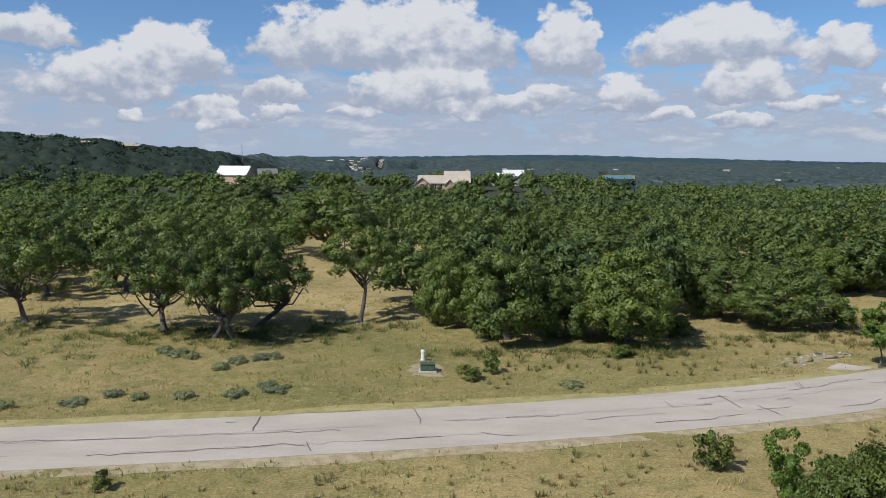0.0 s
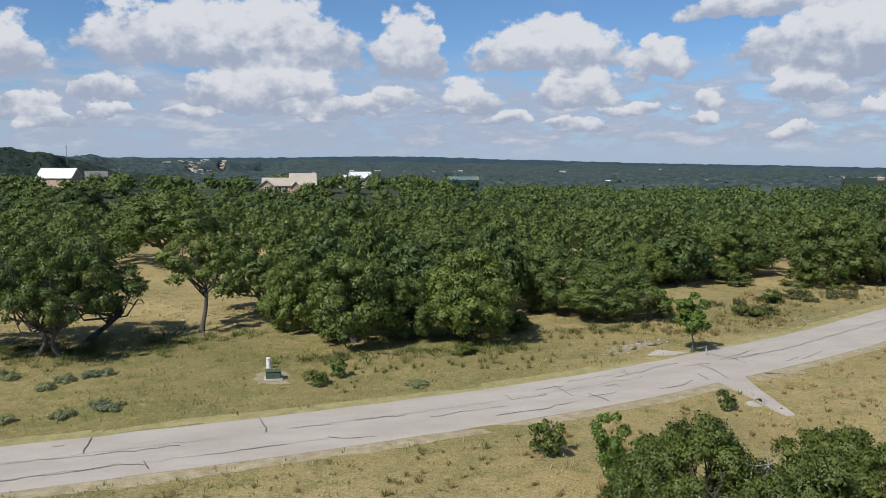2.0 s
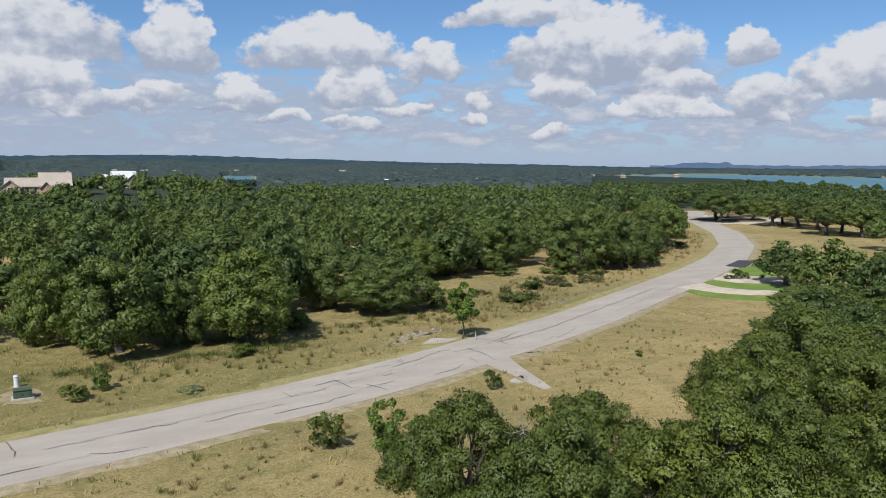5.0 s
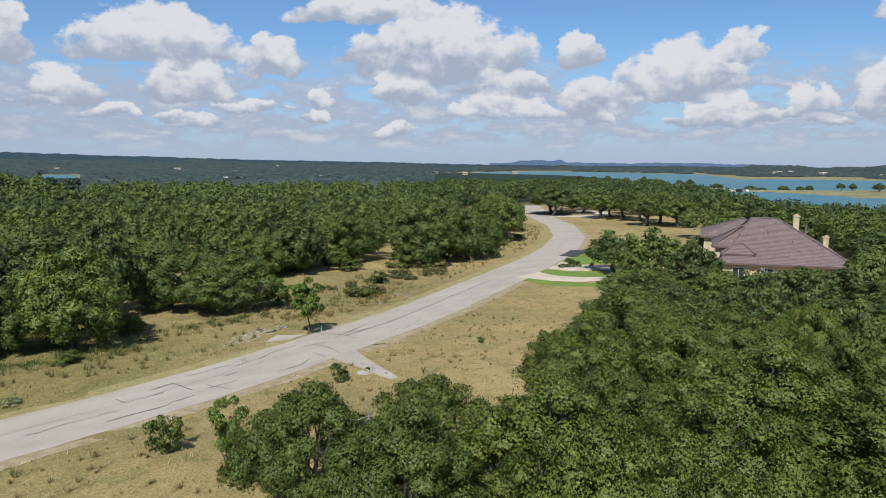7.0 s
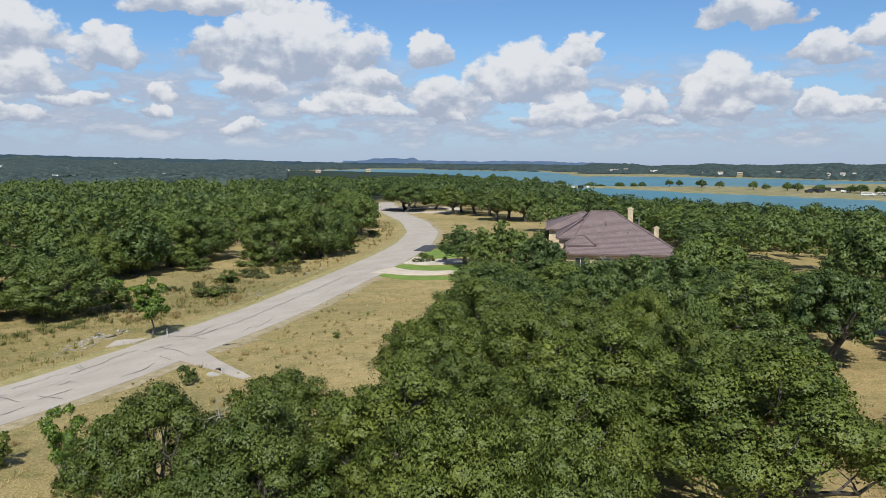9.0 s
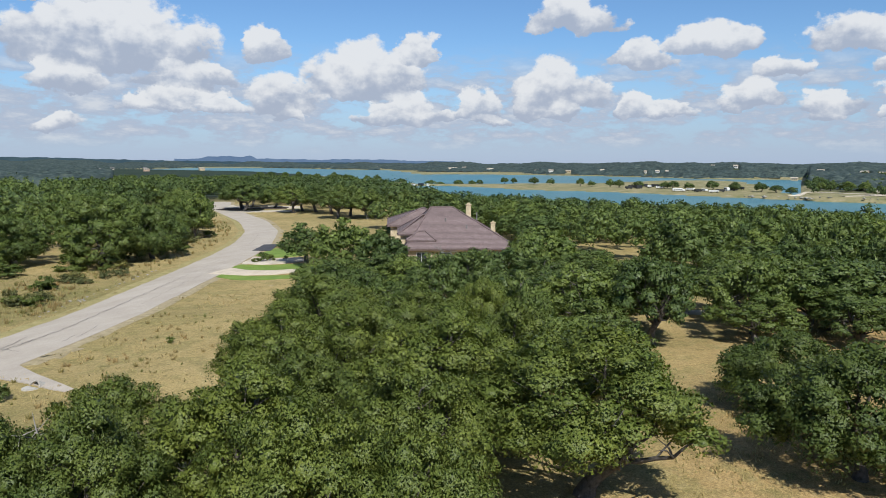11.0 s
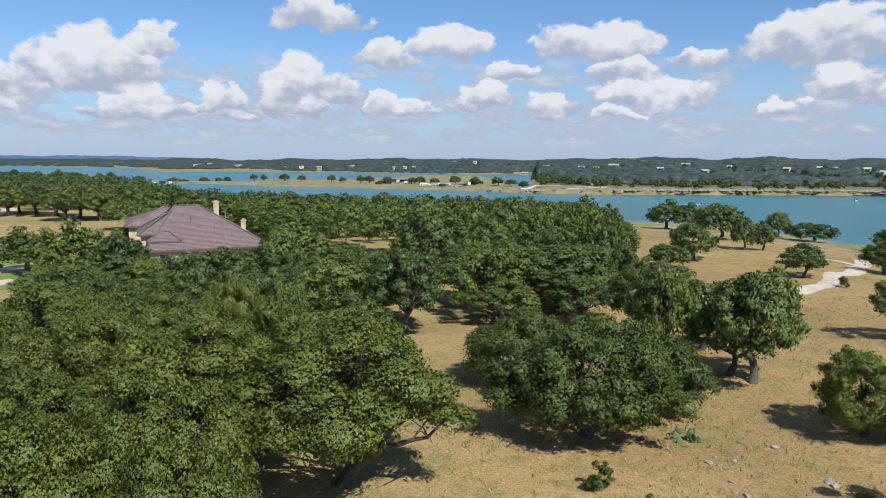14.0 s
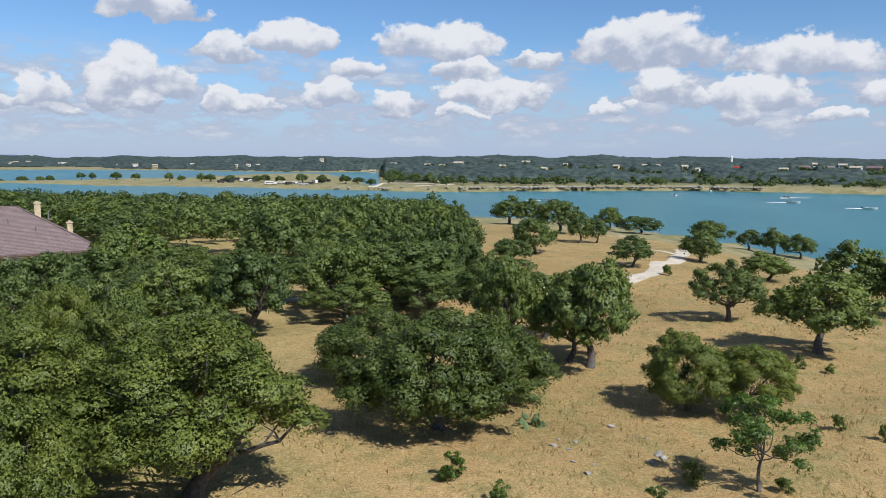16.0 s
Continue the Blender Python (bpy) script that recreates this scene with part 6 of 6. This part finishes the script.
far_house(1247, 206, 5.8, "white")
far_house(2061, 226, 12.6, "white")
far_house(1720, 710, 17.0, "white")
far_house(1717, 810, 14.5, "tan")
point_oak(670, 560)
point_oak(670, 544)
point_oak(671, 525)
point_oak(671, 506)
point_oak(672, 482)
point_oak(673, 461)
point_oak(673, 444)
point_oak(674, 419)
point_oak(674, 407)
point_oak(675, 378)
point_oak(676, 345)
point_oak(676, 333)
point_oak(677, 314)
point_oak(678, 299)
point_oak(678, 291)
point_oak(679, 265)
point_oak(676, 254)
point_oak(665, 230)
point_oak(657, 211)
point_oak(643, 179)
point_oak(639, 168)
point_oak(636, 151)
point_oak(634, 143)
point_oak(631, 126)
point_oak(627, 104)
point_oak(625, 97)
point_oak(623, 84)
point_oak(618, 66)
point_oak(611, 49)
point_oak(603, 30)
point_oak(597, 19)
point_oak(593, 9)
point_oak(582, -10)
point_oak(578, -16)
point_oak(572, -26)
point_oak(567, -36)
boat(371, -84, 375, -74)
boat(426, -173, 432, -176)
boat(484, -220, 493, -224)
boat(396, -223, 401, -241)
boat(355, -205, 360, -196)
boat(311, -215, 315, -209)
boat(461, -294, 469, -299)
boat(469, -269, 477, -273)
camper(613, 130)
camper(629, 130)
camper(618, 123)
camper(649, 125)
camper(637, 118)
camper(654, 116)
camper(627, 108)
camper(644, 106)
camper(584, 87)
camper(586, 83)
camper(601, 80)
camper(580, 72)
camper(594, 69)
camper(575, 60)
camper(589, 57)
camper(603, 54)
camper(619, 50)
camper(635, 46)
camper(587, 341)
camper(577, 326)
camper(595, 328)
camper(584, 315)
camper(588, 309)
camper(591, 304)
camper(679, 454)
camper(687, 487)

# Houses scattered over the far hills, thickest on one slope.
hill_rng = np.random.RandomState(19)
for i in range(80):
    az = radians(hill_rng.uniform(-9.5, -4.5) if i < 22 else hill_rng.uniform(-8, 47))
    d = hill_rng.uniform(1500, 2300) if i < 22 else hill_rng.uniform(1350, 2600)
    hx, hy = math.sin(az) * d, math.cos(az) * d
    if h0(hx, hy) > -4.5:
        far_house(hx, hy, hill_rng.uniform(9, 16), ("white", "tan", "white", "pink", "grey")[i % 5])



# ---- the closed canopy of the far hills ----
def crown_bumps(x, y, cell, seed):
    """Rounded tree tops on a jittered grid: 0 between crowns, 1 on their tops."""
    best = np.zeros(len(x))
    cx, cy = np.floor(x / cell), np.floor(y / cell)
    for ox in (-1, 0, 1):
        for oy in (-1, 0, 1):
            gx, gy = cx + ox, cy + oy
            h = np.sin(gx * 127.1 + gy * 311.7 + seed) * 43758.5453
            j = h - np.floor(h)
            h2 = np.sin(gx * 269.5 + gy * 183.3 + seed) * 43758.5453
            k = h2 - np.floor(h2)
            q = ((x - (gx + 0.15 + 0.7 * j) * cell) ** 2 + (y - (gy + 0.15 + 0.7 * k) * cell) ** 2) / (cell * (0.55 + 0.3 * k)) ** 2
            best = np.maximum(best, np.sqrt(np.clip(1 - q, 0, 1)) * (0.55 + 0.45 * j))
    return best


def build_canopy():
    az = np.arange(-62, 131, 0.13)
    rings = 440 * 1.0135 ** np.arange(160)
    A, D = np.meshgrid(np.radians(az), rings)
    x, y = (np.sin(A) * D).ravel(), (np.cos(A) * D).ravel()
    d, deg = D.ravel(), np.degrees(A.ravel())
    ground_z = height(x, y)
    rise = WATER + 1.0 + 2.2 * smooth(82, 89, deg)
    shore_clear = smooth(0, 1, (ground_z - rise) / 0.8)
    on_point = (deg > 58) & (deg < 92) & (d < point_end(deg) * 1.02)
    shore_clear = np.where((deg > 56) & (d < table(POINT_NEAR, deg)) | on_point, 0.0, shore_clear)
    far_arm = (deg > 39) & (deg < 90) & (d < table(FAR_SHORE, deg) * 1.004)
    shore_clear = np.where(far_arm & (deg < 60) & (d > 1200), 0.0, shore_clear)
    glade = np.sin(x * 0.021 + 2.2 * np.sin(y * 0.013)) + np.sin(y * 0.027 + 1.9 * np.sin(x * 0.011 + 1)) + 0.6 * np.sin(x * 0.07 + y * 0.05)
    limit = 1.7 - smooth(82, 90, deg) * (0.8 - 0.6 * smooth(-3, 4, ground_z))
    k = shore_clear * (1 - smooth(limit - 0.1, limit + 0.15, glade))
    # Open water and low scrub in front of the northern arm.
    k = np.where((deg > 40) & (deg < 60) & (d < table(POINT_FAR, deg) * 1.02), 0.0, k)
    k = np.where((deg > 11.9) & (deg < 14.5) & (d < 1820), 0.0, k)
    for hx, hy, w in HOUSE_SPOTS:
        hd = math.hypot(hx, hy)
        u = (x * hx + y * hy) / hd - hd
        v = (x * hy - y * hx) / hd
        open_front = 26 + 0.035 * hd
        q = ((u + open_front * 0.45) / (open_front * 0.62)) ** 2 + (v / (1.1 * w)) ** 2
        k = k * smooth(0.75, 1.15, q)
    tall = (1.8 + 5.4 * crown_bumps(x, y, 9.0, 1.7) + 2.2 * crown_bumps(x, y, 23.0, 0.4)) * np.where(deg > 83, 0.8, 1.0)
    k = k * smooth(442, 462, d)
    z = ground_z - 0.3 + (tall + 0.3) * k
    n = len(az)
    i = np.arange(len(rings) - 1)[:, None] * n + np.arange(n - 1)[None]
    f = np.stack([i, i + 1, i + n + 1, i + n], -1).reshape(-1, 4)
    f = f[(k[f].max(1) > 0.3)]
    on_hill = (deg[f[:, 0]] < -8) & (d[f[:, 0]] < 950)
    for name, pick, mat, label in (("hill_canopy", on_hill, M_SHADED_HILL, "tree canopy coloured dark as cloud shade on the near hillside"), ("far_canopy", ~on_hill, M_HAZY_CANOPY, "closed dark green tree canopy on the distant hills, tinted with haze")):
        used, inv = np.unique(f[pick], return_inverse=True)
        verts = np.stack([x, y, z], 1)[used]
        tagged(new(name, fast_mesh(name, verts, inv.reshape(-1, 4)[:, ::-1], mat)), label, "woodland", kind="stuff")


build_canopy()


def far_hills(name, d, seed, glow, az, el):
    """A far ridge behind everything, glowing in haze blue, with an uneven wooded skyline."""
    rng = np.random.RandomState(seed)
    a = np.arange(az[0], az[-1] + 0.01, 0.06)
    e = np.interp(a, az, el) + 0.018 * np.interp(a, a[::5], rng.randn(len(a[::5]))) + 0.006 * rng.randn(len(a))
    top = 16 + np.tan(np.radians(e)) * d
    s, c = np.sin(np.radians(a)) * d, np.cos(np.radians(a)) * d
    n = len(a)
    v = np.concatenate([np.stack([s, c, np.full(n, -30.0)], 1), np.stack([s * 1.03, c * 1.03, top], 1)])
    i = np.arange(n - 1)
    ob = new(name, fast_mesh(name, v, np.stack([i, i + 1, i + 1 + n, i + n], 1), glow))
    tagged(ob, "wooded hills in glowing haze blue far behind the lake", "hills", kind="structure")


far_hills("backdrop_ridge", 4650, 3, M_HAZE_FAR, (44, 45.7, 46.3, 47.5, 48.8, 49.05, 49.25, 49.5, 49.8, 52, 54.7, 56.2, 59, 62.1, 64.2, 66.1, 67.5), (0.14, 0.2, 0.36, 0.37, 0.33, 0.42, 0.44, 0.36, 0.22, 0.17, 0.14, 0.2, 0.16, 0.06, 0.05, -0.08, -0.2))
far_hills("backdrop_hills", 4450, 5, M_HAZE_NEAR, (-22, -9, -6, 0, 6, 11, 18, 22, 26, 32, 36.5, 40, 46, 52, 58, 64, 66), (0.6, 0.66, 0.68, 0.74, 0.86, 0.82, 0.6, 0.5, 0.38, 0.28, 0.2, 0.1, 0.0, -0.06, -0.08, -0.14, -0.3))
far_hills("backdrop_hills", 4450, 8, M_HAZE_NEAR, (104, 109, 113.5, 116, 118.5, 119.5, 123, 126, 132), (-0.4, -0.22, -0.2, -0.17, -0.2, -0.08, -0.04, -0.02, -0.05))

MAST, TOWER = (-213.4, 792.0), (937.0, -450.0)
mast_top = 37.5 - h0(*MAST)
mast = thing("radio_mast", MAST[0], MAST[1], h0(*MAST), 0, "thin grey lattice mast on the wooded hill", "mast")
vs, fs = [], []
for k in range(3):
    a = k * 2.094
    tube(vs, fs, [np.array((math.cos(a) * 0.5, math.sin(a) * 0.5, -1.0)), np.array((math.cos(a) * 0.25, math.sin(a) * 0.25, mast_top))], [0.12, 0.08], 5)
raw("leg", vs, fs, M_GREYROOF, mast)
vs, fs = [], []
for k in range(int(mast_top / 1.05)):
    a, b = k * 2.094, (k + 1) * 2.094
    tube(vs, fs, [np.array((math.cos(a) * 0.45, math.sin(a) * 0.45, k * 1.05)), np.array((math.cos(b) * 0.45, math.sin(b) * 0.45, k * 1.05 + 1.05))], [0.05, 0.05], 4)
raw("lattice", vs, fs, M_GREYROOF, mast)
tower_top = 17.5 - h0(*TOWER)
tower = thing("water_tower", TOWER[0], TOWER[1], h0(*TOWER), 0, "white standpipe water tower on the far ridge", "water tower")
bm = bmesh.new()
bmesh.ops.create_cone(bm, cap_ends=True, segments=24, radius1=1.7, radius2=1.7, depth=tower_top + 2, matrix=pose(0, 0, tower_top / 2 - 1))
part("tank", bm, M_WHITE, tower)
bm = bmesh.new()
bmesh.ops.create_cone(bm, cap_ends=True, segments=24, radius1=1.8, radius2=0.4, depth=0.9, matrix=pose(0, 0, tower_top + 0.4))
part("cap", bm, M_WHITE, tower)

# A track climbs the far shore and a mast stands on the ridge.
tagged(ribbon("shore_track", (500, 529, 560, 577, 610, 645, 722), (-20, -50, -46, -41, -44, -48, -84), (5, 5, 5, 6, 6, 6, 5), 0.25, M_GRAVEL, steps=6), "pale dirt track climbing the far shore", "track", kind="structure")
tagged(ribbon("shore_road", (549, 557, 540, 529), (11, -6, -25, -50), 4, 0.25, M_GRAVEL, steps=6), "pale dirt track along the far shore", "track", kind="structure")

for x, y, tall, r in ((183.5, 158.6, 9.4, 8.4), (193, 154, 7.5, 5.5), (187, 138, 8.0, 5.5), (183, 130, 9.0, 6.5), (178, 121, 9.2, 6.5), (174, 112, 8.6, 6.0), (169, 103, 8.6, 6.0), (197, 166, 8.0, 6.0)):
    plant("oak", x, y, tall, r)

# Low brush along the cut bank under the wood.
brush_rng = np.random.RandomState(8)
for i in range(46):
    k = brush_rng.uniform(9.5, 15.2)
    rx_, ry_ = np.interp(k, range(20), ROAD_X), np.interp(k, range(20), ROAD_Y)
    off = brush_rng.uniform(9, 17)
    bx, by = rx_ - off * 0.55, ry_ + off * 0.83
    plant("brush" if i % 4 else "shrub", bx, by, brush_rng.uniform(0.6, 1.6), brush_rng.uniform(0.8, 2.0))

# Bare grey limbs stick out of the canopy.
def dead_tree(x, y, seed, tall, label):
    e = thing("dead_tree", x, y, h0(x, y), 0, label, "tree")
    rng = np.random.RandomState(seed)
    vs, fs = [], []
    tube(vs, fs, [np.array(p, float) for p in ((0, 0, -0.2), (0.1, 0.1, tall * 0.3), (0.0, 0.2, tall * 0.62))], [0.2, 0.15, 0.12], 8)
    part_trunk = raw("trunk", vs, fs, M_DEADWOOD, e)
    vs, fs = [], []
    for i in range(14):
        a = i * 0.55 + rng.rand()
        p0 = np.array((0, 0.15, tall * 0.4 + 0.1 * i))
        p1 = p0 + (math.cos(a) * 0.9, math.sin(a) * 0.9, 0.9 + rng.rand())
        p2 = p1 + rng.randn(3) * 0.5 + (0, 0, 0.5)
        tube(vs, fs, [p0, p1, p2], [0.08, 0.05, 0.015], 5)
        for _ in range(4):
            q = p1 + (p2 - p1) * rng.rand()
            tube(vs, fs, [q, q + rng.randn(3) * 0.5], [0.03, 0.008], 4)
    raw("branches", vs, fs, M_DEADWOOD, part_trunk)
    return e


dead_tree(17.6, 22.4, 12, 4.8, "leafless grey dead tree among live oaks")
dead_tree(76.0, 34.5, 14, 4.6, "half-dead grey tree with bare limbs near the house")


# ---- grass: tufts and grey brush ----
def tufts(name, spots, blades, tall, wide, mat, label, category="grass"):
    rng = np.random.RandomState(41)
    n = len(spots)
    c = np.repeat(np.array(spots), blades, 0)
    m = len(c)
    a = rng.uniform(0, 2 * np.pi, m)
    base = c[:, :3] + np.stack([np.cos(a), np.sin(a), 0 * a], 1) * (rng.rand(m) * wide * 0.6)[:, None] * c[:, 3:4]
    tip = base + np.stack([np.cos(a) * wide * rng.rand(m), np.sin(a) * wide * rng.rand(m), tall * (0.5 + rng.rand(m))], 1) * c[:, 3:4]
    side = np.stack([-np.sin(a), np.cos(a), 0 * a], 1) * (0.010 + 0.014 * rng.rand(m))[:, None] * np.sqrt(c[:, 3:4])
    mid = (base + tip) / 2 + np.array([0, 0, 1]) * (tall * 0.12)
    v = np.stack([base - side, base + side, mid + side * 0.8, mid - side * 0.8, tip + side * 0.2, tip - side * 0.2], 1).reshape(-1, 3)
    k = np.arange(m)[:, None] * 6
    f = np.concatenate([k + [0, 1, 2, 3], k + [3, 2, 4, 5]], 0)
    ob = new(name, fast_mesh(name, v, f, mat))
    tagged(ob, label, category, kind="stuff")


def grass_material(name, a, b, c):
    def build(n, l, bs, out):
        g = n.new("ShaderNodeNewGeometry")
        col = ramp(n, l, g.outputs["Random Per Island"], (0.0, a), (0.5, b), (1.0, c))
        col = mixed(n, l, 1.0, col, ramp(n, l, noise_node(n, l, 0.12, 3), (0.35, (0.8, 0.9, 0.8)), (0.65, (1.15, 1.05, 1.0))), "MULTIPLY")
        l.new(col, bs.inputs["Base Color"])
        bs.inputs["Roughness"].default_value = 0.8
        bs.inputs["Specular IOR Level"].default_value = 0.15
        t = n.new("ShaderNodeBsdfTranslucent")
        l.new(col, t.inputs[0])
        s = n.new("ShaderNodeMixShader")
        s.inputs[0].default_value = 0.5
        l.new(bs.outputs[0], s.inputs[1])
        l.new(t.outputs[0], s.inputs[2])
        l.new(s.outputs[0], out.inputs[0])
    return material(name, build)


M_STRAW = grass_material("straw", (0.34, 0.28, 0.12), (0.46, 0.37, 0.18), (0.58, 0.47, 0.25))
M_GREENGRASS = grass_material("green_grass", (0.20, 0.22, 0.07), (0.29, 0.29, 0.10), (0.40, 0.37, 0.15))


def scatter(count, test, size, seed, x0, x1, y0, y1):
    rng = np.random.RandomState(seed)
    x, y = rng.uniform(x0, x1, count), rng.uniform(y0, y1, count)
    ok = test(x, y) & (road_distance(x, y) > 4.2)
    # Tufts gather in drifts.
    ok &= (np.sin(x * 0.35 + 2 * np.sin(y * 0.21)) + np.sin(y * 0.41 + 1.7 * np.sin(x * 0.17)) + rng.randn(count) * 2.5) > 1.2
    x, y = x[ok], y[ok]
    return np.c_[x, y, height(x, y) - 0.02, size * (0.5 + rng.rand(len(x)))]


drive_clear = lambda x, y: (np.hypot(x - 85, y - 67) > 16)


def grass(name, spots, mat, label, each=6, tall=0.2, spread=0.22):
    """Fine low bunches of bent grass blades, joined."""
    rng = np.random.RandomState(len(spots))
    c = np.repeat(spots, each, 0)
    m = len(c)
    a = rng.uniform(0, 2 * np.pi, m)
    foot = c[:, :3] + np.stack([rng.randn(m), rng.randn(m), 0 * a], 1) * spread * c[:, 3:4]
    tip = foot + np.stack([np.cos(a) * 0.6, np.sin(a) * 0.6, rng.uniform(0.5, 1.2, m)], 1) * tall * c[:, 3:4]
    side = np.stack([-np.sin(a), np.cos(a), 0 * a], 1) * rng.uniform(0.02, 0.045, (m, 1))
    v = np.stack([foot - side, foot + side, tip + side * 0.4, tip - side * 0.4], 1).reshape(-1, 3)
    ob = new(name, fast_mesh(name, v, np.arange(m * 4).reshape(-1, 4), mat))
    tagged(ob, label, "grass", kind="stuff")


grass("green_grass", scatter(11000, lambda x, y: (y < 90) & ((x < 12) | (y > 0.5 * x + 42)) & drive_clear(x, y), 1.0, 1, -50, 75, 26, 90), M_GREENGRASS, "knee-high green grass bunches beside the road")
grass("straw_grass", scatter(14000, lambda x, y: (y < 100) & drive_clear(x, y), 0.9, 2, -55, 80, 22, 100), M_STRAW, "dry straw-coloured grass bunches")
grass("golden_grass", scatter(14000, lambda x, y: (x > 26), 0.8, 3, 26, 90, -52, 3), M_STRAW, "dry golden hay-like grass bunches")
sage = [(-21, 60.5), (-22.5, 61.5), (-24, 62.5), (-16.5, 58.5), (-15, 59.5), (-14, 60.0), (-17.5, 57), (-12.5, 51.5), (-11.8, 51.0), (-18, 50), (-21, 49.5), (-25, 48.8), (-14.5, 50.3), (-29, 47.5), (9.5, 53.0), (-33, 47.0), (-23, 50.2)]
for x, y in sage:
    plant("sage", x, y, tree_rng.uniform(0.4, 0.65), tree_rng.uniform(0.8, 1.3))
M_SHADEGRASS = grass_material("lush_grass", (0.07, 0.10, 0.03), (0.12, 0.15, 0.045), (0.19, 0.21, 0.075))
lush_rng = np.random.RandomState(17)
lush = []
for x, y, rx, ry, n in ((-42, 72, 6, 5, 60), (-33, 68, 5, 3, 26), (-26, 68.5, 5, 3.5, 55), (-19, 67, 5, 4, 70), (-12, 71, 5, 4, 50), (-7, 74, 4, 3, 25), (5, 62.5, 7, 2, 40), (16, 62, 6, 2, 34), (31, 67.5, 6, 2, 26), (-38, 60, 9, 4, 22)):
    for i in range(n):
        u, v = x + lush_rng.randn() * rx * 0.5, y + lush_rng.randn() * ry * 0.5
        lush.append((u, v, h0(u, v) - 0.02, lush_rng.uniform(0.7, 1.6)))
tufts("lush_grass", lush, 34, 0.27, 0.75, M_SHADEGRASS, "tall dark green grass in the shade of oaks")


def along_bank(count, seed, k0, k1, o0, o1):
    """Spots beside the road between two of its corners, o0 to o1 metres off."""
    rng = np.random.RandomState(seed)
    out = []
    for i in range(count):
        k, off = rng.uniform(k0, k1), rng.uniform(o0, o1)
        x, y = np.interp(k, range(20), ROAD_X), np.interp(k, range(20), ROAD_Y)
        j = min(int(k), 18)
        dx, dy = ROAD_X[j + 1] - ROAD_X[j], ROAD_Y[j + 1] - ROAD_Y[j]
        ln = math.hypot(dx, dy)
        x, y = x - dy / ln * off, y + dx / ln * off
        if math.sin(x * 0.5 + 2 * math.sin(y * 0.3)) + rng.randn() * 0.8 > -0.2:
            out.append((x, y, h0(x, y) - 0.02, rng.uniform(0.6, 1.5)))
    return out


M_RUST = grass_material("rusty_grass", (0.30, 0.225, 0.10), (0.40, 0.31, 0.15), (0.50, 0.41, 0.21))
M_OLIVE = grass_material("olive_grass", (0.19, 0.185, 0.065), (0.27, 0.25, 0.095), (0.36, 0.32, 0.14))
tufts("bank_grass", along_bank(900, 51, 8.2, 15.4, 6.0, 17), 26, 0.36, 0.26, M_RUST, "tall rusty dry grass on the cut bank")
tufts("bank_weeds", along_bank(600, 52, 5.0, 15.4, 6.5, 18), 26, 0.36, 0.26, M_OLIVE, "tall olive-green weeds on the cut bank")
tufts("roadside_grass", along_bank(420, 53, 2.0, 9.0, -16, -5.5), 24, 0.22, 0.22, M_RUST, "tall dry grass on the near side of the road")
tufts("roadside_weeds", along_bank(200, 54, 2.0, 9.0, -16, -6), 24, 0.24, 0.24, M_OLIVE, "tall olive-green weeds on the near side of the road")
